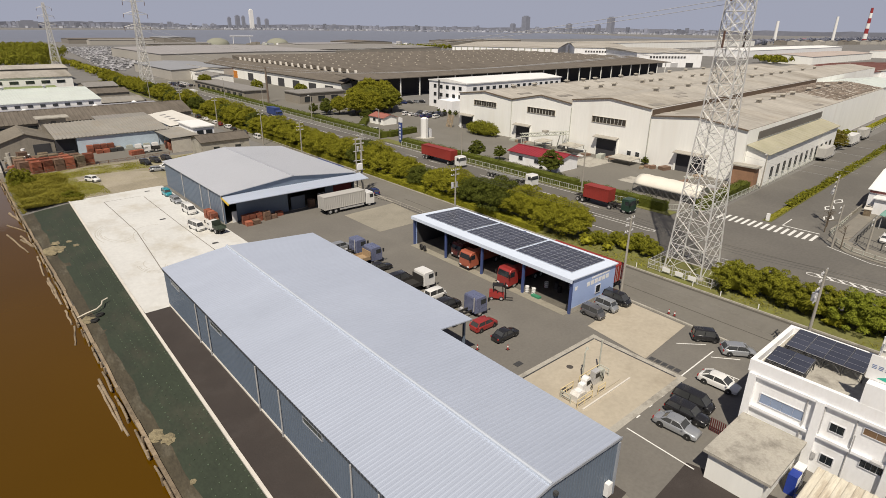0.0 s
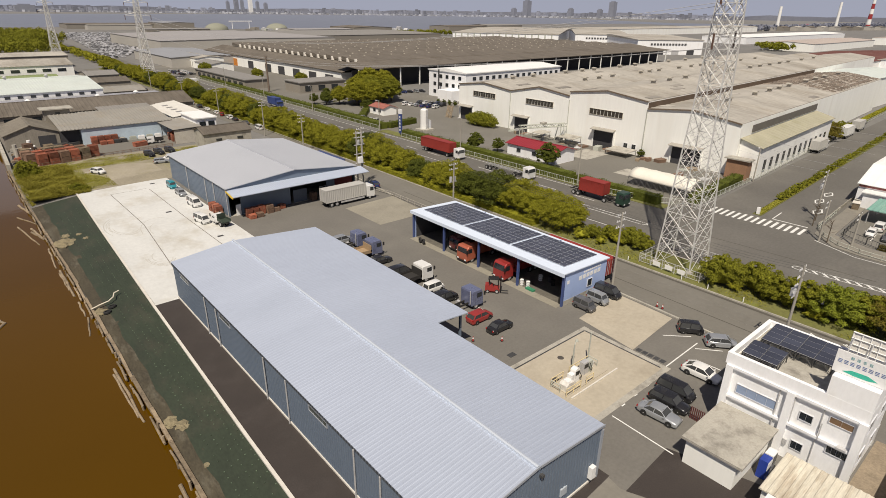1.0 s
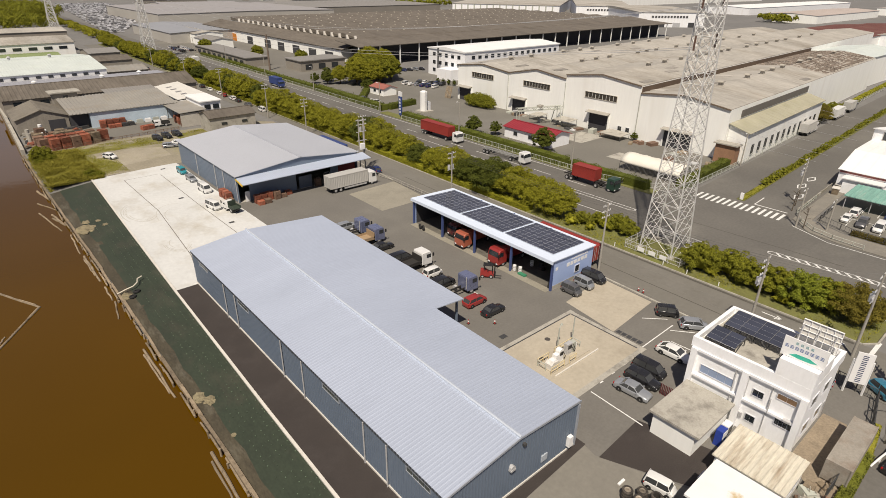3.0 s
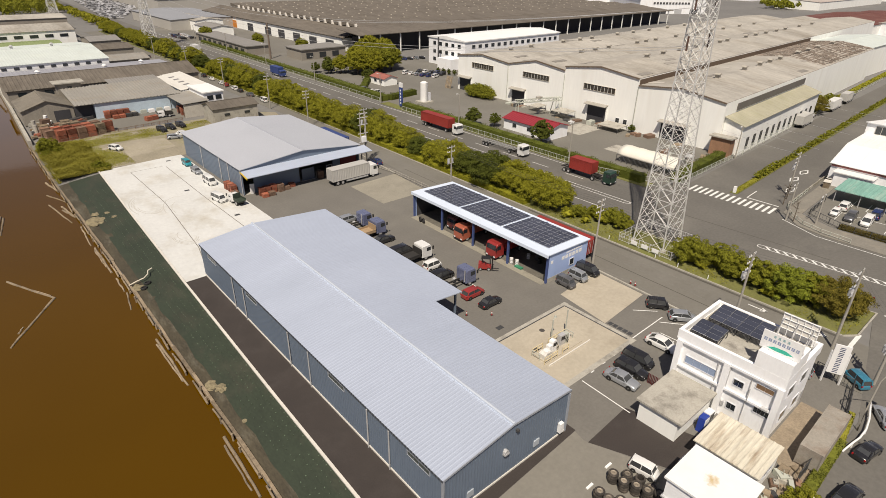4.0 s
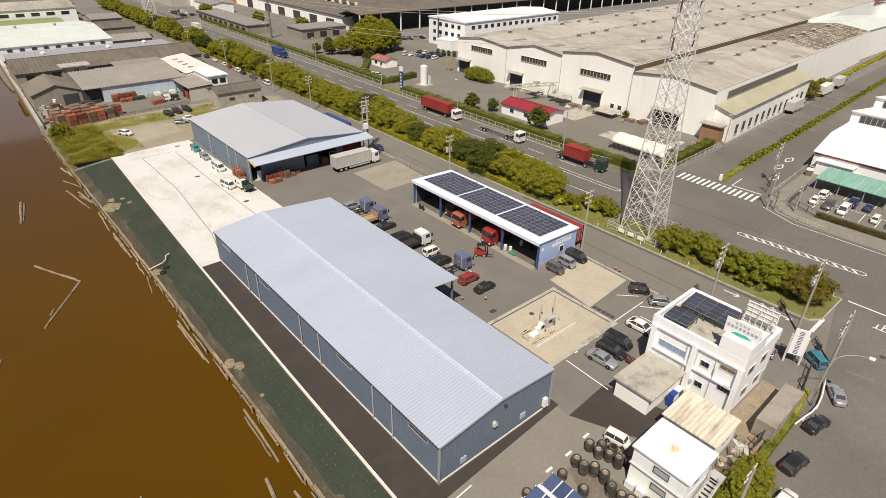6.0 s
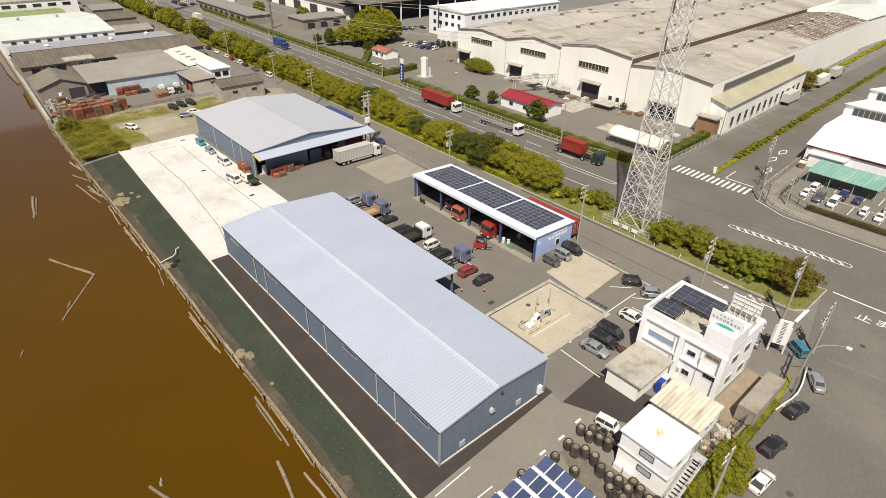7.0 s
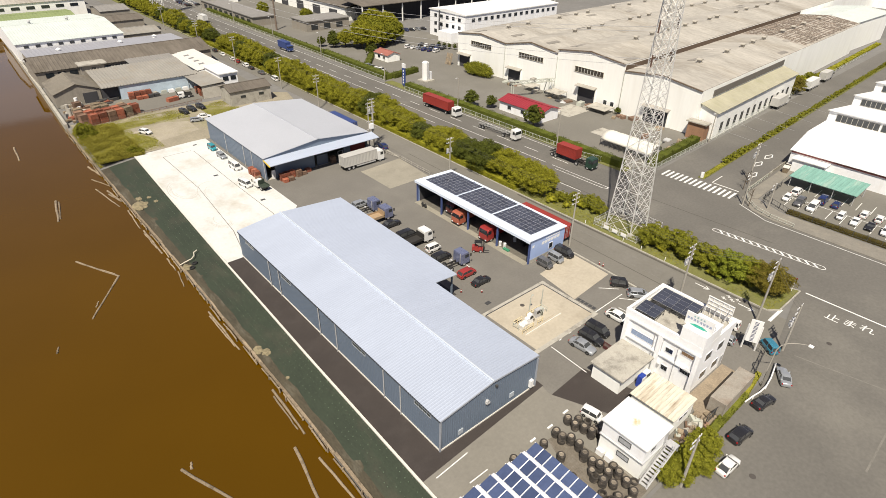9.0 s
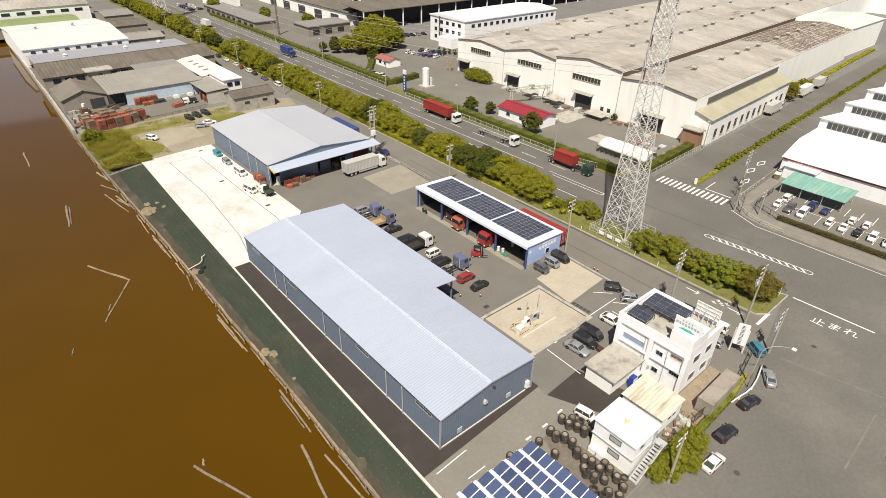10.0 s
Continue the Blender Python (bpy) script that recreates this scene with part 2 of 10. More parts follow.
def rust_spot(m, centre, radius, colour):
    """One rust stain with a ragged outline in a coating."""
    n, l = m.node_tree.nodes, m.node_tree.links
    b = n["Principled BSDF"]
    old = b.inputs["Base Color"].links[0].from_socket
    geo = n.new("ShaderNodeNewGeometry")
    sub = n.new("ShaderNodeVectorMath"); sub.operation = "DISTANCE"; sub.inputs[1].default_value = centre
    l.new(geo.outputs["Position"], sub.inputs[0])
    nz = n.new("ShaderNodeTexNoise"); nz.inputs["Scale"].default_value, nz.inputs["Detail"].default_value = 2.6, 6
    l.new(geo.outputs["Position"], nz.inputs["Vector"])
    mul = n.new("ShaderNodeMath"); mul.operation = "MULTIPLY_ADD"; mul.inputs[1].default_value = 1.9 * radius; l.new(nz.outputs["Fac"], mul.inputs[0]); l.new(sub.outputs["Value"], mul.inputs[2])
    mr = n.new("ShaderNodeMapRange"); l.new(mul.outputs[0], mr.inputs["Value"])
    mr.inputs["From Min"].default_value, mr.inputs["From Max"].default_value, mr.inputs["To Min"].default_value, mr.inputs["To Max"].default_value = radius * 1.05, radius * 1.9, 0.85, 0.0
    mx = n.new("ShaderNodeMix"); mx.data_type = "RGBA"
    l.new(mr.outputs[0], mx.inputs["Factor"]); l.new(old, mx.inputs["A"]); mx.inputs["B"].default_value = rgb(*colour)
    l.new(mx.outputs["Result"], b.inputs["Base Color"])


rust_spot(ROOF_WHITE_RUST, (35.1, 2.0, 5.2), 0.75, (0.50, 0.36, 0.14))


def water_mat(name, color, rough, scale):
    m = bpy.data.materials.new(name)
    m.use_nodes = True
    n, l = m.node_tree.nodes, m.node_tree.links
    b = n["Principled BSDF"]
    geo = n.new("ShaderNodeNewGeometry")
    t = n.new("ShaderNodeTexNoise"); t.inputs["Scale"].default_value, t.inputs["Detail"].default_value = scale, 4
    s = n.new("ShaderNodeTexNoise"); s.inputs["Scale"].default_value, s.inputs["Detail"].default_value = 0.022, 4
    l.new(geo.outputs["Position"], t.inputs["Vector"]); l.new(geo.outputs["Position"], s.inputs["Vector"])
    r = n.new("ShaderNodeMapRange")
    r.inputs["To Min"].default_value, r.inputs["To Max"].default_value = 0.75, 1.25
    l.new(s.outputs["Fac"], r.inputs["Value"])
    h = n.new("ShaderNodeHueSaturation"); h.inputs["Color"].default_value = rgb(*color)
    l.new(r.outputs[0], h.inputs["Value"]); l.new(h.outputs[0], b.inputs["Base Color"])
    b.inputs["Roughness"].default_value = rough
    b.inputs["IOR"].default_value = 1.33
    bp = n.new("ShaderNodeBump"); bp.inputs["Strength"].default_value, bp.inputs["Distance"].default_value = 0.15, 0.03
    l.new(t.outputs["Fac"], bp.inputs["Height"]); l.new(bp.outputs[0], b.inputs["Normal"])
    return m


WATER = water_mat("river_brown", (0.081, 0.0386, 0.0001), 0.035, 0.9)
SEA = water_mat("bay_water", (0.155, 0.168, 0.205), 0.4, 0.05)



# ---- mesh helpers ----
def box(bm, x0, x1, y0, y1, z0, z1):
    v = [bm.verts.new((x, y, z)) for z in (z0, z1) for x, y in ((x0, y0), (x1, y0), (x1, y1), (x0, y1))]
    for f in ((3, 2, 1, 0), (4, 5, 6, 7), (0, 1, 5, 4), (1, 2, 6, 5), (2, 3, 7, 6), (3, 0, 4, 7)):
        bm.faces.new([v[i] for i in f])
    return v


def prism(bm, pts, axis, a, b):
    """A closed polygon of 2D points swept along an axis from a to b."""
    def at(p, w):
        return (w, p[0], p[1]) if axis == "x" else (p[0], w, p[1]) if axis == "y" else (p[0], p[1], w)
    lo, hi = [bm.verts.new(at(p, a)) for p in pts], [bm.verts.new(at(p, b)) for p in pts]
    n = len(pts)
    bm.faces.new(lo); bm.faces.new(hi[::-1])
    for i in range(n):
        bm.faces.new((lo[i], hi[i], hi[(i + 1) % n], lo[(i + 1) % n]))


def tube(bm, a, b, r0, r1=None, n=8, cap=True):
    a, b = Vector(a), Vector(b)
    r1 = r0 if r1 is None else r1
    q = (b - a).to_track_quat("Z", "Y")
    ring = lambda c, r: [bm.verts.new(c + q @ Vector((r * math.cos(2 * math.pi * i / n), r * math.sin(2 * math.pi * i / n), 0))) for i in range(n)]
    lo, hi = ring(a, r0), ring(b, r1)
    for i in range(n):
        bm.faces.new((lo[i], lo[(i + 1) % n], hi[(i + 1) % n], hi[i]))
    if cap:
        bm.faces.new(lo[::-1]); bm.faces.new(hi)


def limb(bm, pts, radii, n=8):
    """One continuous round limb through points."""
    pts = [Vector(p) for p in pts]
    rings = []
    for i, (p, r) in enumerate(zip(pts, radii)):
        q = (pts[min(i + 1, len(pts) - 1)] - pts[max(i - 1, 0)]).to_track_quat("Z", "Y")
        rings.append([bm.verts.new(p + q @ Vector((r * math.cos(2 * math.pi * j / n), r * math.sin(2 * math.pi * j / n), 0))) for j in range(n)])
    for a, b in zip(rings, rings[1:]):
        for j in range(n):
            bm.faces.new((a[j], a[(j + 1) % n], b[(j + 1) % n], b[j]))
    bm.faces.new(rings[0][::-1]); bm.faces.new(rings[-1])


def bar(bm, a, b, w):
    """A square bar from a to b."""
    tube(bm, a, b, w * 0.7071, n=4)


def poly(bm, pts, z0, z1):
    """A flat slab over an outline."""
    lo, hi = [bm.verts.new((x, y, z0)) for x, y in pts], [bm.verts.new((x, y, z1)) for x, y in pts]
    n = len(pts)
    bm.faces.new(lo[::-1]); bm.faces.new(hi)
    for i in range(n):
        bm.faces.new((lo[i], lo[(i + 1) % n], hi[(i + 1) % n], hi[i]))


def ribbed(bm, p0, u, v, pitch, h, t=0.12):
    """A ribbed sheet: p0 at the ridge, u along it, v down the slope; ribs run down the slope."""
    p0, u, v = Vector(p0), Vector(u), Vector(v)
    up = u.cross(v).normalized()
    if up.z < 0:
        up = -up
    n = max(1, round(u.length / pitch))
    prof = []
    for i in range(n):
        for f, k in ((0.0, 0), (0.52, 0), (0.64, 1), (0.88, 1)):
            prof.append(((i + f) / n, k * h))
    prof.append((1.0, 0.0))
    rows = []
    for w in (0.0, 1.0):
        rows.append([bm.verts.new(p0 + u * s + v * w + up * k) for s, k in prof])
    lows = [[bm.verts.new(p0 + u * s + v * w - up * t) for s in (0.0, 1.0)] for w in (0.0, 1.0)]
    for i in range(len(prof) - 1):
        bm.faces.new((rows[0][i], rows[0][i + 1], rows[1][i + 1], rows[1][i]))
    bm.faces.new((lows[0][0], lows[1][0], lows[1][1], lows[0][1]))
    bm.faces.new(rows[0] + [lows[0][1], lows[0][0]])
    bm.faces.new(rows[1] + [lows[1][1], lows[1][0]])
    bm.faces.new((rows[0][0], rows[1][0], lows[1][0], lows[0][0]))
    bm.faces.new((rows[0][-1], rows[1][-1], lows[1][1], lows[0][1]))


def mesh_of(name, bm, material, smooth=False):
    bmesh.ops.recalc_face_normals(bm, faces=bm.faces)
    me = bpy.data.meshes.new(name)
    bm.to_mesh(me)
    bm.free()
    if material:
        me.materials.append(material)
    if smooth:
        for p in me.polygons:
            p.use_smooth = True
    return me


def part(name, bm, material, parent, label="", smooth=False, m=None):
    """One mesh object under a thing or a part."""
    ob = new(name, bm if isinstance(bm, bpy.types.Mesh) else mesh_of(name, bm, material, smooth))
    ob.parent = parent
    if m is not None:
        ob.matrix_basis = m
    if label:
        tagged(ob, label)
    return ob


def thing(name, label, category, m=None, group="", kind=""):
    ob = new(name)
    ob.empty_display_size = 0.5
    if m is not None:
        ob.matrix_basis = m
    return tagged(ob, label, category, group, kind)


def single(name, bm, material, label, category, group="", kind="", m=None, smooth=False):
    """A thing that is one mesh."""
    ob = new(name, mesh_of(name, bm, material, smooth))
    if m is not None:
        ob.matrix_basis = m
    return tagged(ob, label, category, group, kind)


def slab(name, pts, z0, z1, material, label, category="ground", kind="structure", parent=None):
    bm = bmesh.new()
    poly(bm, pts, z0, z1)
    if parent:
        return part(name, bm, material, parent, label)
    return single(name, bm, material, label, category, kind=kind)


def rect(x0, x1, y0, y1):
    return [(x0, y0), (x1, y0), (x1, y1), (x0, y1)]


def line(bm, a, b, w, z=0.012, h=0.004):
    """A painted stripe on the ground."""
    a, b = Vector((*a, 0)), Vector((*b, 0))
    d = (b - a).normalized()
    s = Vector((-d.y, d.x, 0)) * w / 2
    poly(bm, [(p.x, p.y) for p in (a - s, b - s, b + s, a + s)], z - h, z)


def window(parent, face, a0, a1, z0, z1, at, panes=2, frame_mat=None, glass=None, out=-1, depth=0.08, name="window", gap=0.015):
    """A framed window set on a wall plane: face 'x' (wall at x = at, runs along y) or 'y'. out: side that it faces."""
    fm, gm = frame_mat or ALU, glass or GLASS
    f = 0.06

    def bx(bm, p, q, r, s, d0, d1):
        d0, d1 = sorted((at + out * d0, at + out * d1))
        box(bm, d0, d1, p, q, r, s) if face == "x" else box(bm, p, q, d0, d1, r, s)
    bm = bmesh.new()
    bx(bm, a0, a1, z0, z0 + f, -0.05, depth); bx(bm, a0, a1, z1 - f, z1, -0.05, depth)
    bx(bm, a0, a0 + f, z0 + f, z1 - f, -0.05, depth); bx(bm, a1 - f, a1, z0 + f, z1 - f, -0.05, depth)
    w = part(name, bm, fm, parent)
    step = (a1 - a0 - 2 * f) / panes
    for i in range(panes):
        bm = bmesh.new()
        bx(bm, a0 + f + i * step + gap, a0 + f + (i + 1) * step - gap, z0 + f, z1 - f, -0.03, depth * 0.4)
        part("pane", bm, gm, w)
    return w


def glyph_bars(parent, x, z, s, material, m, y0=-0.075, y1=-0.062):
    """A lettering mark that cannot be read: thin plain strokes in a square of side s."""
    bm = bmesh.new()
    for k in (0.0, 0.38, 0.76):
        box(bm, x + 0.06 * s, x + 0.94 * s, y0, y1, z + k * s, z + (k + 0.16) * s)
    part("lettering", bm, material, parent, m=m)


def gable_walls(bm, x0, x1, y0, y1, eave, ridge, axis, base=0.0):
    """Solid gabled block: ridge along axis."""
    if axis == "y":
        prism(bm, [(x0, base), (x1, base), (x1, eave), ((x0 + x1) / 2, ridge), (x0, eave)], "y", y0, y1)
    else:
        prism(bm, [(y0, base), (y1, base), (y1, eave), ((y0 + y1) / 2, ridge), (y0, eave)], "x", x0, x1)


def gable_roof(parent, x0, x1, y0, y1, eave, ridge, axis, material, over=0.4, pitch=0.8, h=0.06, label=""):
    for sgn in (-1, 1):
        bm = bmesh.new()
        if axis == "y":
            mx, half = (x0 + x1) / 2, (x1 - x0) / 2
            k = (half + over) / half
            ribbed(bm, (mx, y0 - over, ridge + 0.14), (0, y1 - y0 + 2 * over, 0), (sgn * (half + over), 0, (eave - ridge) * k), pitch, h)
        else:
            my, half = (y0 + y1) / 2, (y1 - y0) / 2
            k = (half + over) / half
            ribbed(bm, (x0 - over, my, ridge + 0.14), (x1 - x0 + 2 * over, 0, 0), (0, sgn * (half + over), (eave - ridge) * k), pitch, h)
        part("roof", bm, material, parent, label)
    bm = bmesh.new()
    if axis == "y":
        box(bm, (x0 + x1) / 2 - 0.25, (x0 + x1) / 2 + 0.25, y0 - over, y1 + over, ridge + 0.12, ridge + 0.24)
    else:
        box(bm, x0 - over, x1 + over, (y0 + y1) / 2 - 0.25, (y0 + y1) / 2 + 0.25, ridge + 0.12, ridge + 0.24)
    part("ridge_cap", bm, material, parent)


def gable_house(name, label, category, x0, x1, y0, y1, eave, ridge, axis, wall, roof, pitch=0.8, over=0.4, h=0.06, kind=""):
    t = thing(name, label, category, kind=kind)
    bm = bmesh.new()
    gable_walls(bm, x0, x1, y0, y1, eave, ridge, axis)
    part("wall", bm, wall, t)
    gable_roof(t, x0, x1, y0, y1, eave, ridge, axis, roof, over, pitch, h)
    return t



# ---- ground, river, roads ----
BANK = [(-300, 6.5, 12.3), (13, 8.2, 13.4), (40, 8.5, 13.8), (72, 8.3, 14.5), (105, 8.1, 15.4), (133, 7.7, 16.3), (160, 7.6, 11), (215, 9.0, 10),
        (330, 11.2, 12), (900, 20, 21), (4800, 60, 61)]


def bank_at(y, k):
    for a, b in zip(BANK, BANK[1:]):
        if y <= b[0]:
            return a[k] + (b[k] - a[k]) * (y - a[0]) / (b[0] - a[0])


def lift(x, y):
    """Height of the bank between the timber line and the kerb."""
    t, k = bank_at(y, 1), bank_at(y, 2)
    return -1.1 + (x - t) / (k - t) * 1.05


bm = bmesh.new()
rows = []
for y, t, k in BANK:
    rows.append([bm.verts.new(p) for p in ((-4900, y, -3), (t - 0.3, y, -3), (t, y, -1.1), (k, y, -0.05), (4900, y, -0.05))])
for a, b in zip(rows, rows[1:]):
    for i in range(4):
        bm.faces.new((a[i], a[i + 1], b[i + 1], b[i]))
single("ground", bm, LAND, "grey developed land reaching the horizon", "ground", kind="structure")

bm = bmesh.new()
poly(bm, rect(-4900, 60, -300, 4800), -1.9, -1.6)
single("water", bm, WATER, "still murky brown river water", "water", kind="structure")
bm = bmesh.new()
poly(bm, [(-4800, 1290), (150, 1280), (390, 1250), (410, 1110), (510, 1000), (640, 1020), (720, 960), (900, 1010), (1300, 1250), (2000, 1230), (1800, 820), (1700, 700), (2180, 520), (4700, 640), (4700, 900), (3010, 740), (2545, 985), (2330, 1240), (2999, 2319), (3000, 3150), (1375, 3573), (284, 3095), (-4700, 3000)], -0.04, 0.1)
single("water", bm, SEA, "grey bay water in the distance", "water", kind="structure")

# green sheet on the bank, with staples
bm = bmesh.new()
ys = [-60 + 1.0 * i for i in range(193)]
gr = []
for y in ys:
    t, k = bank_at(y, 1), bank_at(y, 2)
    gr.append([bm.verts.new((t + (k - t) * f, y, lift(t + (k - t) * f, y) + 0.05 + 0.05 * noise.noise((f * 3, y * 0.3, 0)))) for f in (0.24 + 0.05 * noise.noise((y * 0.23, 7, 0)) + 0.012 * noise.noise((y * 0.9, 2, 0)), 0.40, 0.60, 0.82, 0.985)])
for a, b in zip(gr, gr[1:]):
    for i in range(4):
        bm.faces.new((a[i], a[i + 1], b[i + 1], b[i]))
single("slope_cover", bm, SHEET, "dark green weed sheet pinned over the river bank", "ground cover", kind="structure", smooth=True)
bm = bmesh.new()
gr = []
for y in [-60 + 2 * i for i in range(97)]:
    t, k = bank_at(y, 1), bank_at(y, 2)
    gr.append([bm.verts.new((t + (k - t) * f, y, lift(t + (k - t) * f, y) + 0.03 + 0.04 * noise.noise((f * 4, y * 0.5, 3)))) for f in (0.03, 0.09, 0.16, 0.23, 0.34 + 0.06 * noise.noise((y * 0.4, 9, 0)))])
for a, b in zip(gr, gr[1:]):
    for i in range(4):
        bm.faces.new((a[i], a[i + 1], b[i + 1], b[i]))
single("bank_soil", bm, MUD, "muddy strip of bank with dry scraps behind the timber wall", "ground", kind="structure", smooth=True)
bm = bmesh.new()
rs = random.Random(4)
for i in range(34, 218):
    y = -60 + i * 0.84
    for f in (0.42, 0.55, 0.68, 0.81, 0.93):
        if rs.random() < 0.8:
            yy = y + rs.uniform(-0.15, 0.15) + f
            t, k = bank_at(yy, 1), bank_at(yy, 2)
            x = t + (k - t) * f
            z = lift(x, yy) + 0.06
            box(bm, x - 0.05, x + 0.05, yy - 0.05, yy + 0.05, z - 0.05, z + 0.06)
single("staples", bm, mat("pin_green", (0.085, 0.115, 0.075), 0.7, bump=0.0, isl=0.5), "pale green pins in rows over the slope sheet", "pins", kind="stuff")

# white kerb on top of the bank
bm = bmesh.new()
for a, b in ((-30, 13), (13, 40), (40, 72), (72, 105), (105, 133)):
    xa, xb = bank_at(a, 2), bank_at(b, 2)
    v = [bm.verts.new(p) for z in (-0.4, 0.16) for p in ((xa - 0.18, a, z), (xa + 0.12, a, z), (xb + 0.12, b, z), (xb - 0.18, b, z))]
    for f in ((3, 2, 1, 0), (4, 5, 6, 7), (0, 1, 5, 4), (1, 2, 6, 5), (2, 3, 7, 6), (3, 0, 4, 7)):
        bm.faces.new([v[i] for i in f])
single("kerb", bm, CONC_KERB, "pale concrete kerb along the top of the bank", "kerb", kind="structure")

slab("yard", [(13.3, -2.8), (65.2, -2.8), (66.5, 60), (73.0, 134), (34.4, 134), (34.4, 84), (14.6, 72)], -0.4, 0.0, ASPHALT, "grey asphalt yard of the haulage depot")
slab("yard", [(14.7, 71.8), (26.2, 71.9), (35.0, 84.0), (34.6, 134.6), (31.0, 134.6), (16.4, 133.4), (15.4, 105)], -0.4, 0.03, CONC_NEW, "new pale concrete yard with faint tyre marks")
slab("apron", [(13.55, 14.5), (35.5, 15.65), (35.5, 17.2), (17.9, 17.2), (17.9, 71.8), (14.65, 71.8), (14.0, 40)], -0.3, 0.012, ASPHALT_NEW, "fresh dark brown asphalt strip round the warehouse", "pavement")
slab("yard", [(13.45, -2.7), (34.0, -2.7), (39.0, 4.4), (35.0, 14.2), (35.3, 15.6), (13.6, 14.45)], -0.2, 0.005, ASPHALT_DUSTY, "pale dusty asphalt south of the warehouse")
slab("apron", [(35.1, 13.8), (42.4, 14.2), (44.8, 5.6), (39.3, 4.7)], -0.3, 0.012, ASPHALT_NEW, "fresh dark asphalt patch beside the concrete hut", "pavement")
slab("pavement", rect(40.2, 53.6, 21.0, 31.4), -0.3, 0.02, CONC_PAD, "sandy concrete fuelling pad", "pavement")
slab("pavement", [(54.4, 25.2), (65.0, 26.0), (65.4, 34.6), (55.6, 33.8)], -0.3, 0.016, CONC_PAD, "sandy concrete entrance pad", "pavement")
slab("pavement", [(55.3, 78.2), (66.5, 78.2), (67.5, 91.0), (55.3, 90.2)], -0.3, 0.016, CONC_WORN, "grey concrete entrance pad by the truck gate", "pavement")
# drain channel round the fuelling pad
bm = bmesh.new()
for x0, x1, y0, y1 in ((39.5, 54.4, 31.4, 32.1), (53.6, 54.3, 20.3, 31.4), (39.5, 53.6, 20.3, 21.0)):
    box(bm, x0, x1, y0, y1, -0.2, 0.03)
single("drain_edge", bm, CONC_GREY, "concrete drain edge round the fuelling pad", "drain", kind="structure")
bm = bmesh.new()
for x0, x1, y0, y1 in ((40.0, 53.6, 31.38, 31.55), (53.5, 53.68, 21.2, 31.4)):
    box(bm, x0, x1, y0, y1, -0.2, 0.036)
single("drain_grate", bm, STEEL_DK, "dark steel drain grating", "drain", kind="structure")
grate = thing("grate_set", "square steel grates set in the concrete edge", "drain")
for i in range(5):
    bm = bmesh.new()
    box(bm, 54.6, 55.3, 21.4 + i * 0.75, 22.0 + i * 0.75, -0.1, 0.024)
    part("grate", bm, STEEL_DK, grate)
# slab joints of the concrete yard
bm = bmesh.new()
for a, b in (((28.6, 128.4), (21.6, 128.3)), ((21.6, 128.3), (22.0, 105.2)), ((22.0, 105.2), (20.2, 82.0)), ((20.2, 82.0), (18.2, 72.3)), ((29.0, 127.6), (29.1, 104.5)), ((29.1, 104.5), (29.5, 84.5)), ((29.5, 84.5), (28.6, 73.0))):
    line(bm, a, b, 0.13, z=0.036)
single("joint", bm, mat("joint_dark", (0.19, 0.175, 0.15), 0.9, var=0.3, scale=1.0, bump=0.0), "dark joints in the concrete yard", "joint", kind="structure")
# curved tyre marks
bm = bmesh.new()
rs = random.Random(8)
for cx, cy, r0, n_ in ((19.2, 106.0, 2.8, 9), (20.0, 88.0, 1.5, 6), (24.5, 100.0, 3.2, 2)):
    for j in range(n_):
        r, a0, sp_, n = r0 + rs.uniform(-0.7, 0.7), rs.uniform(60, 250), rs.uniform(50, 150), 18
        pts = [(cx + r * math.cos(radians(a0 + sp_ * i / n)) + rs.uniform(-0.03, 0.03), cy + r * 1.9 * math.sin(radians(a0 + sp_ * i / n))) for i in range(n + 1)]
        for p, q in zip(pts, pts[1:]):
            line(bm, p, q, 0.11, z=0.034 + 0.0006 * j, h=0.003)
single("tyre_mark", bm, mat("tyre_scuff", (0.475, 0.46, 0.415), 0.9, var=0.3, scale=1.5, bump=0.0), "grey curved tyre scuffs on the concrete", "mark", kind="structure")

slab("ground", [(9, 134.2), (66, 134.2), (72, 160), (66, 165), (9, 168)], -0.3, 0.0, GRAVEL, "sandy gravel lot with patches of grass", "ground")
slab("ground", [(15.5, 141.5), (22, 139.6), (36, 142.5), (36, 151.5), (30, 154.5), (21, 151.5), (17.5, 147)], -0.2, 0.006, mat("gravel_track", (0.33, 0.295, 0.225), 0.95, var=0.25, scale=0.2, fine=2.5, bump=0.04, stain=(0.22, 0.20, 0.09), stain_amt=0.6, stain_scale=0.14), "pale worn track across the gravel lot", "ground")
slab("road", [(65.3, -3), (76.3, -3), (76.3, 60), (78.0, 420), (70.0, 420), (73.2, 134), (66.6, 60)], -0.3, 0.004, ASPHALT_OLD, "worn grey frontage road", "road")
slab("road", [(84.4, -300), (108.0, -300), (108, 17), (112, 25), (420, 36), (420, 58), (140, 46.6), (113, 45.2), (107, 52), (104.6, 62), (104.6, 420), (116, 1400), (94, 1400), (84.4, 420), (84.4, 2), (60, -3.2), (28, -3.2), (20, -30), (84.4, -30)], -0.3, 0.008, ASPHALT_ROAD, "grey asphalt main road and side streets", "road")
slab("ground", [(106.2, 47.6), (142, 47.6), (176, 190), (150, 420), (106.2, 420)], -0.3, 0.004, ASPHALT_OLD, "worn grey factory forecourt", "ground")
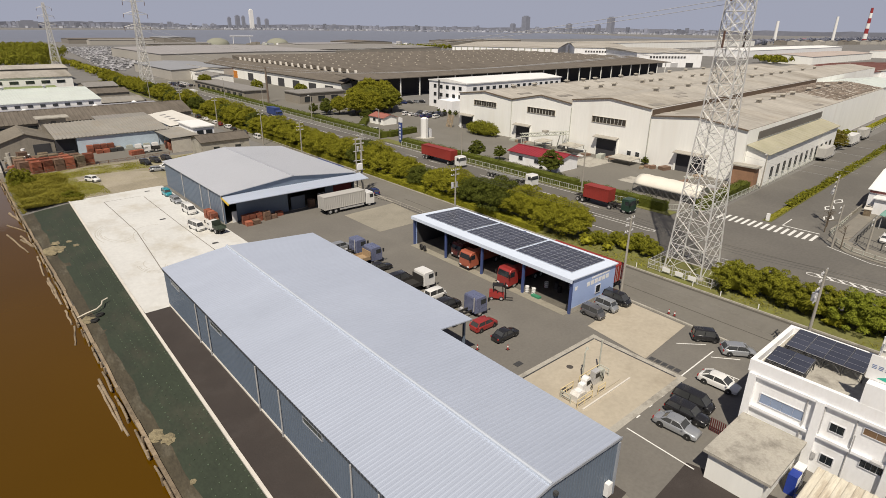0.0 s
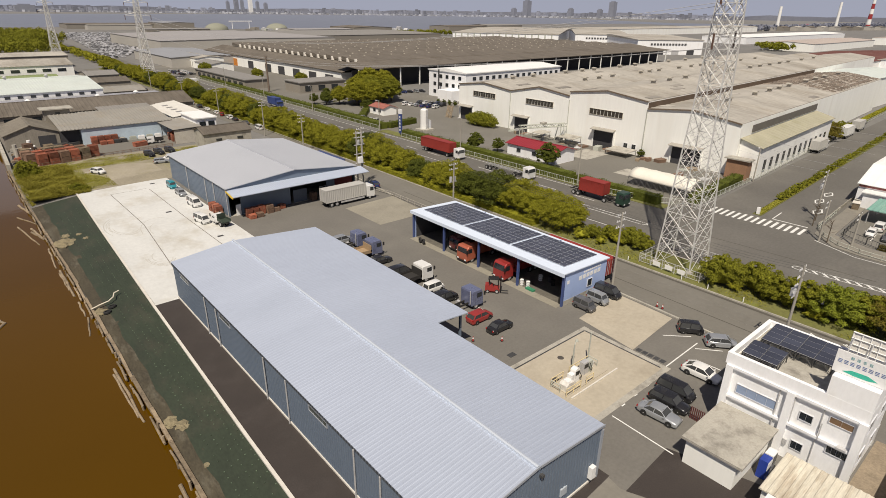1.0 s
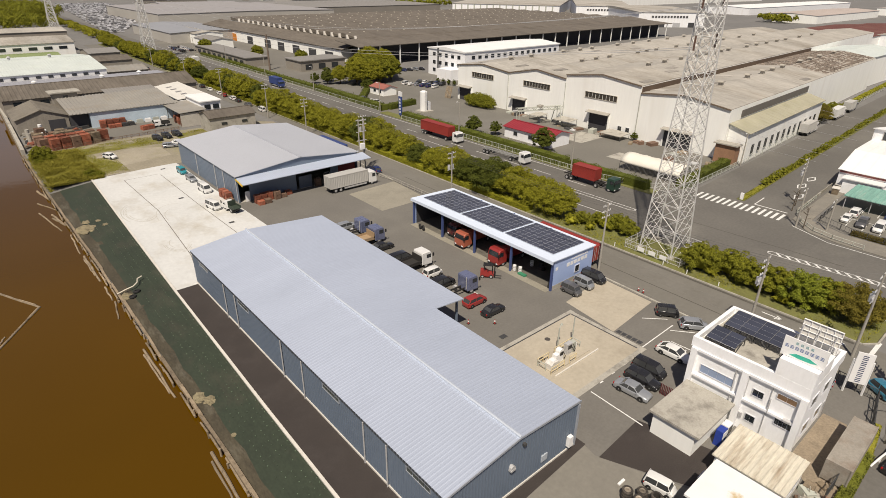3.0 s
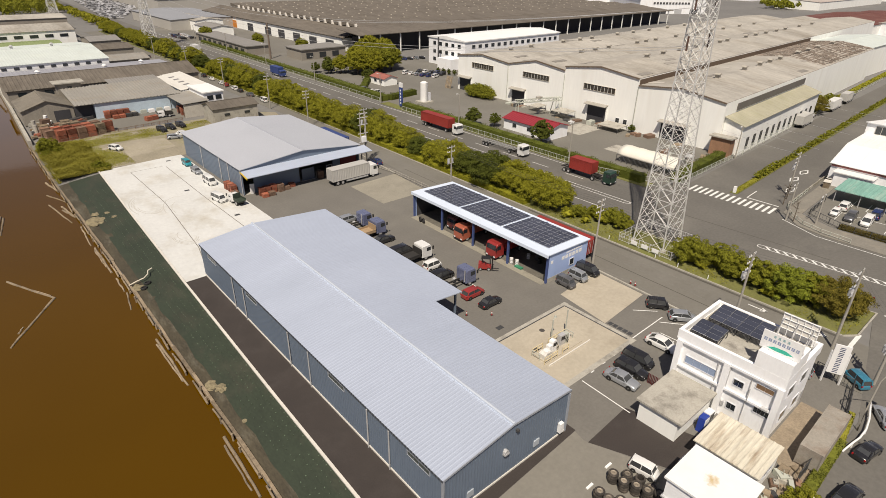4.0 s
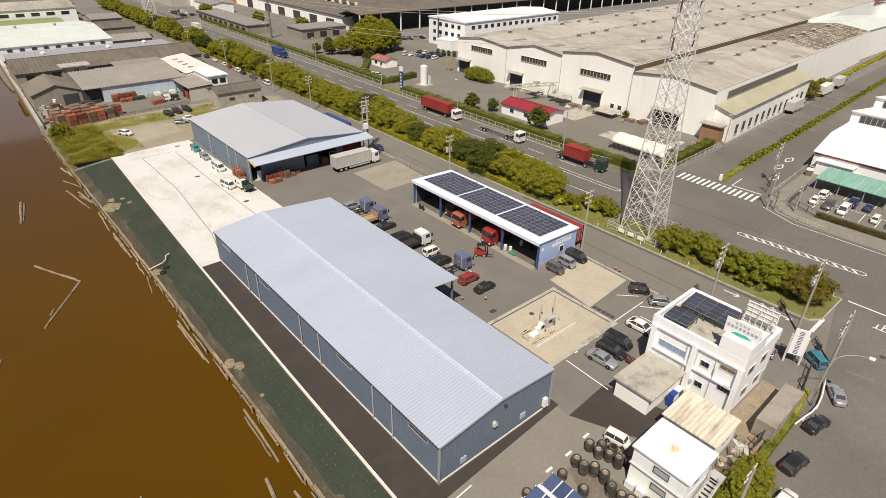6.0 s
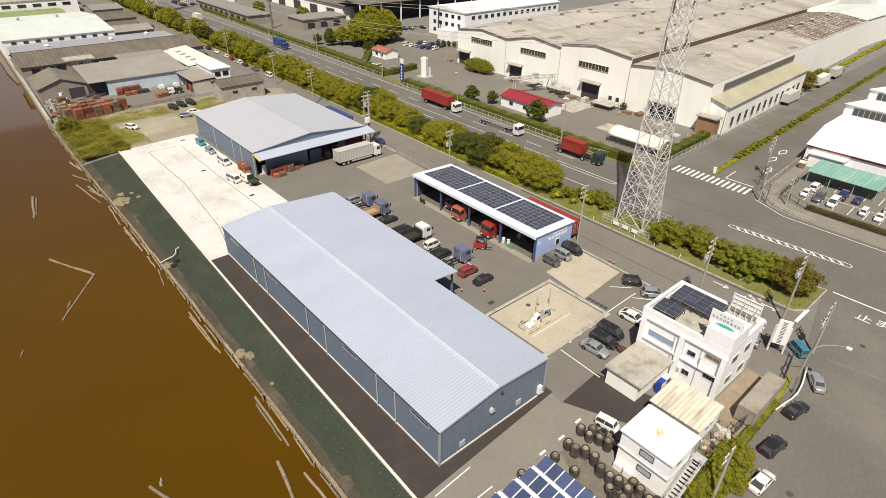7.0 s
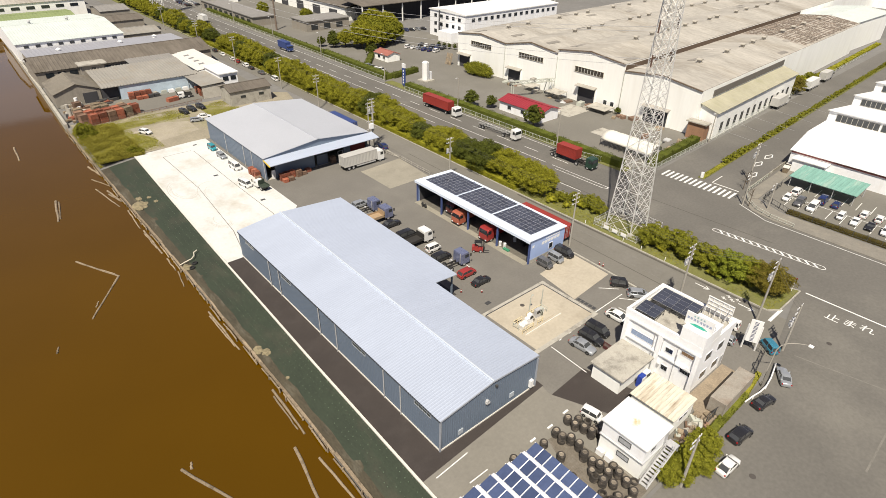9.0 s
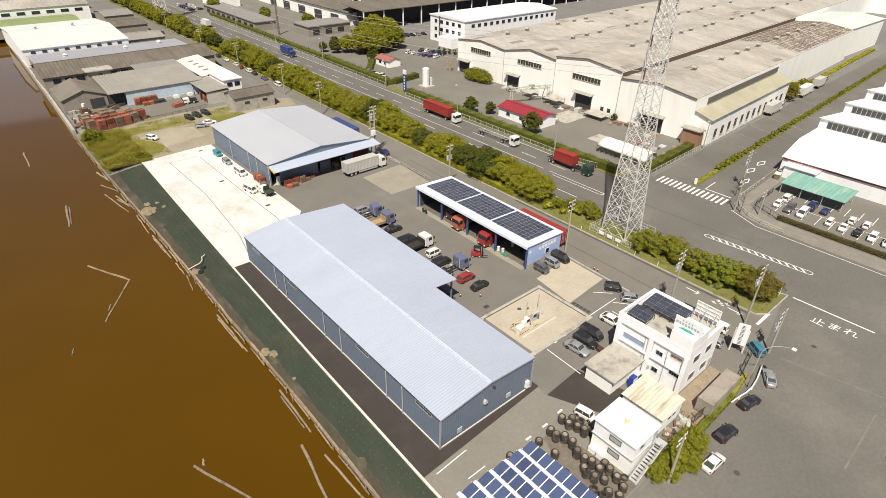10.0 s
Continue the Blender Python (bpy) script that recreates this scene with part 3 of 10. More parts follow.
slab("pavement", [(108.2, -120), (112.2, -120), (113.2, 16), (116, 22.5), (160, 24.5), (160, 27), (114.0, 25.2), (109.5, 21), (108.2, 16)], -0.3, 0.10, mat("pavement_worn", (0.21, 0.195, 0.165), 0.9, var=0.2, scale=0.3, fine=3, bump=0.01, stain=(0.30, 0.27, 0.21), stain_amt=0.6, stain_scale=0.25), "raised grey pavement round the corner", "pavement")
slab("ground", [(113.3, -120), (190, -120), (190, 25.5), (160, 24.4), (117, 22.2), (114.2, 17)], -0.3, 0.012, ASPHALT_OLD, "grey car park of the neighbouring works", "ground")
slab("verge", [(76.4, 3.5), (78, 2.2), (86, 2.2), (84.4, 6), (84.3, 420), (78.1, 420), (76.4, 60)], -0.3, 0.12, EARTH, "grassy verge with bare soil under the trees", "verge")
bm = bmesh.new()
for a, b in (((76.3, 3.3), (76.3, 60)), ((76.3, 60), (78.0, 300)), ((84.4, 7), (84.4, 400)), ((76.3, 3.3), (78, 2.0)), ((78, 2.0), (86.2, 2.0)), ((86.2, 2.0), (84.4, 7))):
    line(bm, a, b, 0.22, z=0.15, h=0.4)
single("kerb", bm, CONC_GREY, "grey concrete kerb round the planted verge", "kerb", kind="structure")
# hedge strip along the factory fence and the median of the cross street
slab("verge", rect(104.9, 108.2, 50, 150), -0.3, 0.10, EARTH, "narrow planting strip behind the roadside fence", "verge")
slab("verge", [(116.5, 35.4), (300, 44.3), (300, 46.0), (116.5, 37.0)], -0.3, 0.14, EARTH, "narrow grassy median of the side street", "verge")
# low kerb between yard and frontage road
bm = bmesh.new()
for a, b in (((65.3, 20.5), (65.9, 34.8)), ((66.0, 35), (67.2, 78)), ((67.6, 91), (69.5, 112))):
    line(bm, a, b, 0.3, z=0.14, h=0.4)
single("kerb", bm, CONC_GREY, "low concrete edge between yard and road", "kerb", kind="structure")

# ---- painted markings ----
bm = bmesh.new()
for i in range(15):
    y = 43.4 - i * 1.18
    line(bm, (111.2, y), (115.2, y + 0.15), 0.52, z=0.016)
single("zebra_crossing", bm, PAINT_LINE, "worn white zebra crossing on the side street", "road marking", kind="structure")
bm = bmesh.new()
for x, ya, yb in ((94.8, 47, 64), (98.6, 62, 400), (88.2, 50, 400), (103.6, 62, 400)):
    if x in (98.6,):
        y = ya
        while y < yb:
            line(bm, (x, y), (x, y + 5), 0.16, z=0.016); y += 10
    else:
        line(bm, (x, ya), (x, yb), 0.16, z=0.016)
y = 66
while y < 400:
    line(bm, (91.6, y), (91.6, y + 5), 0.16, z=0.016)
    line(bm, (94.9, y), (94.9, y + 9.9), 0.14, z=0.016)
    y += 10
# closed island loop on the main road
line(bm, (93.6, 48.0), (93.6, 62.0), 0.15, z=0.016)
line(bm, (93.6, 48.0), (94.2, 46.9), 0.15, z=0.016)
line(bm, (94.2, 46.9), (94.8, 47.5), 0.15, z=0.016)
# hatched island south of the crossing
for i in range(13):
    y = 20.6 - i * 1.42
    xx = 95.3 + 0.095 * (21.5 - y)
    line(bm, (xx - 0.55, y - 0.6), (xx + 0.55, y + 0.6), 0.34, z=0.016)
line(bm, (94.6, 21.5), (96.4, 2.6), 0.14, z=0.016)
line(bm, (95.8, 21.5), (97.7, 2.6), 0.14, z=0.016)
for cx, cy, r, sg in ((97.05, 2.6, 0.65, -1), (95.2, 21.5, 0.6, 1)):
    arc = [(cx - r * math.cos(k_ * math.pi / 6), cy + sg * 1.2 * r * math.sin(k_ * math.pi / 6)) for k_ in range(7)]
    for a, b in zip(arc, arc[1:]):
        line(bm, a, b, 0.14, z=0.016)
line(bm, (107.2, 17), (107.2, -120), 0.16, z=0.016)
line(bm, (107.2, 17), (110.5, 24), 0.16, z=0.016)
line(bm, (86.4, 1.2), (86.6, -11.4), 0.30, z=0.016)
line(bm, (73.8, 1.9), (78.4, 1.9), 0.50, z=0.016)
line(bm, (116.5, 33.3), (116.5, 27.0), 0.3, z=0.016)
line(bm, (116.5, 33.3), (122, 33.6), 0.2, z=0.016)
single("lane_marking", bm, PAINT_LINE, "white lane lines and hatched island on the road", "road marking", kind="structure")
# direction marks on the frontage road
bm = bmesh.new()
for y in (12.2, 4.6):
    line(bm, (74.5, y), (74.5, y + 2.6), 0.2, z=0.016)
    line(bm, (74.5, y), (74.0, y + 0.8), 0.2, z=0.016)
    line(bm, (74.5, y), (75.0, y + 0.8), 0.2, z=0.016)
for x, y in ((73.8, 9.4), (74.8, 9.0), (74.2, 8.2), (75.0, 7.6)):
    line(bm, (x, y), (x + 0.7, y + 0.2), 0.22, z=0.016)
    line(bm, (x + 0.2, y - 0.4), (x + 0.4, y + 0.5), 0.18, z=0.016)
single("arrow_marking", bm, PAINT_LINE, "worn white arrows on the frontage road", "road marking", kind="structure")
# three diamonds on the side street
bm = bmesh.new()
for x, y in ((136.5, 31.4), (143.5, 31.8), (128.5, 29.2)):
    c = [(x - 2.4, y), (x, y + 0.8), (x + 2.4, y), (x, y - 0.8)]
    for p, q in zip(c, c[1:] + c[:1]):
        line(bm, p, q, 0.26, z=0.016)
single("diamond_marking", bm, PAINT_LINE, "white diamond marks on the side street", "road marking", kind="structure")


def ground_text(txt, size, m, material, label):
    cu = bpy.data.curves.new("stop_text", "FONT")
    cu.body, cu.size, cu.extrude, cu.align_x = txt, size, 0.004, "CENTER"
    cu.materials.append(material)
    ob = new("stop_text", cu)
    ob.matrix_basis = m
    return tagged(ob, label, "road marking", kind="structure")


for ch, x, y in (("止", 82.6, -4.3), ("ま", 83.1, -6.6), ("れ", 83.6, -8.9)):
    ground_text(ch, 2.2, pose(x - 0.8, y, 0.016, 0, 0, -90), PAINT_LINE, "white stop lettering painted on the road")

# worn seams and repair strips in the street surface
bm = bmesh.new()
for a, b, w_ in (((68.5, -4.0), (71.4, -17.0), 0.2), ((67.0, -17.2), (54.1, -17.6), 0.22), ((71.4, -17.0), (73.0, -29.0), 0.35), ((66.2, 8.0), (67.0, 52.0), 0.25), ((70.6, 5.0), (72.6, 96.0), 0.2), ((73.4, 20.0), (74.8, 100.0), 0.18)):
    line(bm, a, b, w_, z=0.0125, h=0.003)
single("road_seam", bm, mat("seam_pale", (0.175, 0.166, 0.145), 0.95, var=0.3, scale=0.6, fine=4, bump=0.01), "pale worn seams in the street asphalt", "road marking", kind="structure")
bm = bmesh.new()
for a, b, w_ in (((75.7, 4.0), (75.8, 58.0), 0.5), ((69.2, 10.0), (71.2, 92.0), 0.16), ((88.8, 8.0), (88.6, 120.0), 0.2), ((97.0, 46.0), (99.0, 12.0), 0.2)):
    line(bm, a, b, w_, z=0.0135, h=0.003)
single("road_seam", bm, mat("seam_dark", (0.085, 0.078, 0.065), 0.95, var=0.3, scale=0.6, fine=4, bump=0.01), "dark tarred seams in the street asphalt", "road marking", kind="structure")

# parking lines of the yard
bm = bmesh.new()
for a, b in (((42.4, 20.0), (42.1, 13.4)), ((54.0, 20.9), (61.8, 21.0)), ((58.2, 19.2), (58.35, 16.6)), ((44.4, 20.2), (45.0, 20.2)), ((46.8, 20.3), (47.4, 20.3)), ((49.3, 20.35), (49.9, 20.35)), ((51.8, 20.4), (52.4, 20.4)), ((60.2, 24.6), (62.6, 22.2)),
             ((60.4, 20.6), (62.4, 18.2)), ((20.2, 14.2), (15.1, 13.9)), ((20.4, 11.0), (17.6, 11.0)), ((47.5, 42.8), (47.5, 47.5)), ((47.5, 55), (47.5, 61)), ((47.5, 68), (47.5, 76))):
    line(bm, a, b, 0.14, z=0.016)
single("parking_line", bm, PAINT_LINE, "faint white parking lines in the yard", "road marking", kind="structure")
# car park bays
bm = bmesh.new()
for i in range(16):
    y = 17.5 - i * 2.75
    line(bm, (118.0, y), (123.2, y + 0.25), 0.14, z=0.024)
    line(bm, (127.5, y), (132.6, y + 0.25), 0.14, z=0.024)
line(bm, (123.2, 18), (123.2, -26), 0.14, z=0.024)
single("parking_line", bm, PAINT_LINE, "white bay lines of the car park", "road marking", kind="structure")
# manhole covers
mh = bmesh.new()
tube(mh, (0, 0, -0.05), (0, 0, 0.018), 0.38, n=16)
mhm = mesh_of("manhole", mh, mat("cast_iron", (0.07, 0.062, 0.055), 0.8, bump=0.0))
for x, y in ((75.3, -6.3), (43.2, -9.3), (42.8, 27.4), (46.5, 29.6)):
    tagged(new("manhole_cover", mhm), "round dark iron manhole cover in the asphalt", "manhole", "manhole covers").location = (x, y, 0.012)



# ---- main warehouse ----
def vertical_ribs(bm, face, a0, a1, at, out, top, pitch=0.6, z0=0.3, w=0.16, d=0.045):
    """Standing ribs of metal siding; top is a function of the place along the wall."""
    n = int((a1 - a0) / pitch)
    for i in range(n):
        a = a0 + (i + 0.5) * (a1 - a0) / n
        lo, hi = sorted((at, at + out * d))
        if face == "x":
            box(bm, lo, hi, a - w / 2, a + w / 2, z0, top(a))
        else:
            box(bm, a - w / 2, a + w / 2, lo, hi, z0, top(a))


WX, WY0, WY1, WRX, WRZ = 17.8, 16.45, 72.3, 26.2, 6.1
WEX, WEX2, WSTEP = 34.5, 39.0, 37.5
roof_z = lambda x: WRZ - (0.108 if x < WRX else 0.08) * abs(x - WRX)
wh = thing("warehouse", "long slate-blue metal warehouse with a silver ribbed roof", "warehouse")
bm = bmesh.new()
prism(bm, [(WX, 0.0), (WEX, 0.0), (WEX, roof_z(WEX) - 0.1), (WRX, WRZ - 0.1), (WX, roof_z(WX) - 0.1)], "y", WY0, WY1)
part("wall", bm, WALL_BLUE, wh)
bm = bmesh.new()
vertical_ribs(bm, "x", WY0 + 0.1, WY1 - 0.1, WX, -1, lambda a: roof_z(WX) - 0.15, pitch=0.36, w=0.12)
part("siding", bm, WALL_BLUE, wh)
bm = bmesh.new()
vertical_ribs(bm, "y", WX + 0.1, WEX - 0.1, WY0, -1, lambda a: roof_z(a) - 0.2, pitch=0.36, w=0.12)
part("siding", bm, WALL_BLUE, wh)
bm = bmesh.new()
box(bm, WX - 0.1, WEX + 0.05, WY0 - 0.1, WY1, 0, 0.2)
part("plinth", bm, CONC_KERB, wh)
over = 0.14
bm = bmesh.new()
ribbed(bm, (WRX, WY0 - over, WRZ + 0.1), (0, WY1 - WY0 + 2 * over, 0), (WX - over - WRX, 0, roof_z(WX - over) - WRZ), 0.42, 0.012)
part("roof", bm, ROOF_ZINC, wh)
bm = bmesh.new()
ribbed(bm, (WRX, WY0 - over, WRZ + 0.1), (0, WSTEP - WY0 + over, 0), (WEX + over - WRX, 0, roof_z(WEX + over) - WRZ), 0.42, 0.011)
part("roof", bm, ROOF_ZINC, wh)
bm = bmesh.new()
ribbed(bm, (WRX, WSTEP, WRZ + 0.1), (0, WY1 - WSTEP + over, 0), (WEX2 + over - WRX, 0, roof_z(WEX2 + over) - WRZ), 0.42, 0.011)
part("roof", bm, ROOF_ZINC, wh)
bm = bmesh.new()
prism(bm, [(WRX - 0.13, WRZ + 0.08), (WRX + 0.13, WRZ + 0.08), (WRX + 0.13, WRZ + 0.28), (WRX, WRZ + 0.32), (WRX - 0.13, WRZ + 0.28)], "y", WY0 - over - 0.02, WY1 + over + 0.02)
part("ridge_cap", bm, mat("ridge_pale", (0.52, 0.57, 0.64), 0.5, metal=0.1, var=0.05, bump=0.0), wh)
for x0, x1, y in ((WX - over, WRX, WY0 - over), (WRX, WEX + over, WY0 - over)):
    bm = bmesh.new()
    za, zb = roof_z(x0) + 0.22, roof_z(x1) + 0.22
    prism(bm, [(x0, za - 0.26), (x1, zb - 0.26), (x1, zb - 0.04), (x0, za - 0.04)], "y", y - 0.06, y + 0.02)
    part("verge_trim", bm, TRIM_SILVER, wh)
# dark teeth added along the corrugated eave for the shade between its ribs
bm = bmesh.new()
n = round((WY1 - WY0 + 2 * over) / 0.42)
for i in range(n):
    y = WY0 - over + (i + 0.02) * (WY1 - WY0 + 2 * over) / n
    box(bm, WX - over - 0.035, WX - over + 0.02, y, y + 0.2, roof_z(WX - over) - 0.12, roof_z(WX - over) + 0.085)
part("eave_closure", bm, mat("eave_shade_dark", (0.05, 0.058, 0.07), 0.7, bump=0.0), wh, "dark teeth standing in for the shade between the roof ribs")["kind"] = "stuff"
# gutters
bm = bmesh.new()
box(bm, WX - 0.12, WX - 0.045, WY0, WY1, roof_z(WX) - 0.3, roof_z(WX) - 0.06)
part("gutter", bm, mat("gutter_dark", (0.10, 0.115, 0.135), 0.6, bump=0.0), wh)
bm = bmesh.new()
box(bm, WEX + 0.02, WEX + over + 0.05, WY0 - over, WSTEP - 0.1, roof_z(WEX + over) - 0.2, roof_z(WEX + over) - 0.04)
part("gutter", bm, TRIM_SILVER, wh)
for y in (24.0, 27.6, 39.2, 44.0, 56.6, 60.2):
    bm = bmesh.new()
    tube(bm, (WX - 0.16, y, 0.0), (WX - 0.16, y, roof_z(WX) - 0.2), 0.075, n=8)
    part("downpipe", bm, STEEL, wh)
for x, y in ((WX - 0.05, WY0 - 0.05), (WEX + 0.05, WY0 - 0.05)):
    bm = bmesh.new()
    box(bm, x - 0.1, x + 0.1, y - 0.1, y + 0.1, 0, roof_z(WX) - 0.15)
    part("corner_trim", bm, TRIM_SILVER, wh)
for y0 in (18.1, 31.8, 52.6, 66.0):
    window(wh, "x", y0, y0 + 3.2, 4.2, 4.85, WX - 0.03, panes=4, out=-1, frame_mat=TRIM_SILVER, glass=mat("pane_slate", (0.075, 0.088, 0.082), 0.2, bump=0.0), gap=0.06)
for x0, z0 in ((20.6, 0.75), (29.5, 1.05)):
    bm = bmesh.new()
    box(bm, x0, x0 + 0.8, WY0 - 0.13, WY0, z0, z0 + 0.75)
    part("louvre_panel", bm, mat("hatch_grey", (0.42, 0.46, 0.50), 0.5, bump=0.0), wh, "pale louvred hatch")
bm = bmesh.new()
tube(bm, (25.3, WY0 - 0.35, 3.4), (25.3, WY0, 3.4), 0.28, n=12)
box(bm, 25.0, 25.6, WY0 - 0.38, WY0 - 0.02, 3.1, 3.3)
part("vent_hood", bm, STEEL, wh, "round steel vent hood")
bm = bmesh.new()
box(bm, 26.6, 26.9, WY0 - 0.3, WY0, 5.0, 5.25)
part("flood_light", bm, STEEL_DK, wh, "small dark wall lamp")
bm = bmesh.new()
box(bm, 33.2, 33.75, WY0 - 0.45, WY0 - 0.06, 0.7, 1.9)
part("control_box", bm, SIGN_WHITE, wh, "white metal control box")
# canopy posts, and a dark rear panel carrying the shade of the open bay
for y in (38.6, 46.8, 55.0, 63.4, 71.6):
    bm = bmesh.new()
    box(bm, WEX2 - 0.12, WEX2 + 0.12, y - 0.12, y + 0.12, 0, roof_z(WEX2) - 0.05)
    part("post", bm, WALL_BLUE, wh)
bm = bmesh.new()
box(bm, WEX2 + 0.05, WEX2 + over + 0.02, WSTEP, WY1 + over, roof_z(WEX2 + over) - 0.2, roof_z(WEX2 + over) - 0.02)
part("gutter", bm, TRIM_SILVER, wh)
bm = bmesh.new()
prism(bm, [(WEX, 0), (WEX + 0.12, 0), (WEX + 0.12, 3.9), (WEX, 3.9)], "y", WSTEP + 2, WY1 - 2)
part("door", bm, DARK_IN, wh, "dark panel coloured for the shade under the canopy")

# ---- gabled garage at the far end of the yard ----
BX0, BX1, BY0, BY1, BE, BR = 35.6, 63.5, 99.4, 133.6, 5.5, 6.9
BM_ = (BX0 + BX1) / 2
ga = thing("garage", "slate-blue metal garage with a silver roof and open front", "warehouse")
bm = bmesh.new()
gable_walls(bm, BX0, BX1, BY0 + 12, BY1, BE, BR, "y")
part("wall", bm, WALL_BLUE, ga)
for x0, x1 in ((BX0, BX0 + 0.2), (BX1 - 0.2, BX1)):
    bm = bmesh.new()
    box(bm, x0, x1, BY0, BY0 + 12, 0, BE)
    part("wall", bm, WALL_BLUE, ga)
bm = bmesh.new()
prism(bm, [(BX0, 4.3), (BX1, 4.3), (BX1, BE), (BM_, BR), (BX0, BE)], "y", BY0, BY0 + 0.2)
part("wall", bm, WALL_BLUE, ga)
for x0, x1 in ((BX0 + 2.4, 48.2), (56.5, 58.4)):
    bm = bmesh.new()
    box(bm, x0, x1, BY0, BY0 + 0.2, 0, 4.3)
    part("wall", bm, WALL_BLUE, ga)
bm = bmesh.new()
box(bm, BX0, BX1, BY0, BY0 + 12, -0.02, 0.03)
part("floor_slab", bm, CONC_GREY, ga)
for y0, y1 in ((BY0 + 0.5, BY0 + 11), (BY0 + 11.4, BY0 + 22), (BY0 + 22.4, BY1 - 0.5)):
    bm = bmesh.new()
    vertical_ribs(bm, "x", y0, y1, BX0, -1, lambda a: BE - 0.1, pitch=0.8)
    part("siding", bm, WALL_BLUE, ga)
for y in (BY0 + 0.1, BY0 + 6.6, BY0 + 11.2, BY0 + 22.2):
    bm = bmesh.new()
    tube(bm, (BX0 - 0.14, y, 0), (BX0 - 0.14, y, BE), 0.08)
    part("downpipe", bm, STEEL, ga)
gable_roof(ga, BX0, BX1, BY0, BY1, BE, BR, "y", mat("roof_galvalume_grey", (0.47, 0.49, 0.53), 0.42, metal=0.2, var=0.03, scale=0.15, fine=1.2, bump=0.0, stain=(0.42, 0.44, 0.48), stain_amt=0.4, stain_scale=0.08), 0.35, 0.45, 0.045)
bm = bmesh.new()
ribbed(bm, (BX0 - 0.1, BY0, 5.25), (BX1 - BX0 + 1.6, 0, 0), (0, -3.4, -0.55), 0.42, 0.03)
part("canopy", bm, ROOF_ZINC, ga)
bm = bmesh.new()
prism(bm, [(BY0 - 3.3, 4.35), (BY0 - 0.1, 4.95), (BY0 - 0.1, 5.15), (BY0 - 3.3, 4.65)], "x", BX0 - 0.26, BX0 - 0.12)
part("sign_strip", bm, YELLOW, ga, "yellow strip on the canopy end")
# panel coloured dark slate for the unlit inside of the garage
bm = bmesh.new()
box(bm, 49.0, 52.0, BY0 + 0.3, BY0 + 0.4, 0, 2.6)
part("shutter", bm, mat("garage_shade_slate", (0.12, 0.145, 0.18), 0.6, bump=0.0), ga)
bm = bmesh.new()
box(bm, 58.4, 63.0, BY0 + 0.4, BY0 + 0.5, 0, 4.2)
part("red_curtain", bm, mat("curtain_maroon", (0.16, 0.02, 0.02), 0.7, bump=0.0), ga, "dark red curtain across the bay")
window(ga, "y", 54.8, 56.2, 1.0, 2.4, BY0 + 0.1, panes=2, out=-1)
bm = bmesh.new()
box(bm, 37.0, 37.9, BY0 - 0.06, BY0 + 0.1, 0, 2.1)
part("door", bm, SIGN_WHITE, ga)
# ---- open truck shed with solar roof ----
SX0, SX1, SY0, SY1 = 56.2, 66.0, 37.2, 69.6
sz = lambda x: 5.0 - 0.042 * (x - SX0)
sh = thing("truck_shed", "pale blue open-fronted truck shed with solar panels on its roof", "shed")
for y0, y1 in ((SY0, SY0 + 0.2), (SY1 - 0.2, SY1)):
    bm = bmesh.new()
    prism(bm, [(SX0 + 0.2, 0), (SX1, 0), (SX1, sz(SX1) - 0.05), (SX0 + 0.2, sz(SX0) - 0.05)], "y", y0, y1)
    part("side_wall", bm, PALE_BLUE, sh)
bm = bmesh.new()
box(bm, SX1 - 0.2, SX1, SY0 + 0.2, SY1 - 0.2, 0, sz(SX1) - 0.05)
part("rear_wall", bm, PALE_BLUE, sh)
bm = bmesh.new()
prism(bm, [(SX0 - 0.35, sz(SX0) + 0.02), (SX0 - 0.35, sz(SX0) - 0.5), (SX0 - 0.25, sz(SX0) - 0.5), (SX0 - 0.2, sz(SX0) - 0.12), (SX1 + 0.2, sz(SX1) - 0.14), (SX1 + 0.2, sz(SX1) + 0.02)], "y", SY0 - 0.25, SY1 + 0.25)
part("roof", bm, ROOF_BLUEWHITE, sh)
for y in (SY0 + 0.1, SY0 + 8.1, SY0 + 16.2, SY0 + 24.3, SY1 - 0.1):
    bm = bmesh.new()
    box(bm, SX0, SX0 + 0.3, y - 0.15, y + 0.15, 0, sz(SX0) - 0.1)
    part("post", bm, POST_BLUE, sh)
bm = bmesh.new()
box(bm, SX0 - 0.8, SX0 + 0.5, SY0 + 0.2, SY1 - 0.2, -0.1, 0.05)
part("floor_slab", bm, CONC_WORN, sh)
# inner floor takes a darker colour in place of shade
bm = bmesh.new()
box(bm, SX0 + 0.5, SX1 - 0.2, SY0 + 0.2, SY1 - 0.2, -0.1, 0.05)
part("floor_slab", bm, CONC_SHADE, sh, "inner floor coloured dark for the shade in the shed")
# thin panels added so the shed's inner shade is in the colour
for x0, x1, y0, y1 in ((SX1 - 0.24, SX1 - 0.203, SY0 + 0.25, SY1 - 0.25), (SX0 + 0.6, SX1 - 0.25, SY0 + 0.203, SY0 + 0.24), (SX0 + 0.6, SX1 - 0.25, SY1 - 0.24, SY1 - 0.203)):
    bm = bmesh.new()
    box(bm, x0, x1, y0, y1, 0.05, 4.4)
    part("lining", bm, DARK_IN, sh, "dark inner panel standing in for the shade in the shed")
bm = bmesh.new()
box(bm, SX0 + 0.2, SX1 + 0.02, SY0 - 0.03, SY0, 0, 0.7)
part("plinth", bm, CONC_GREY, sh)
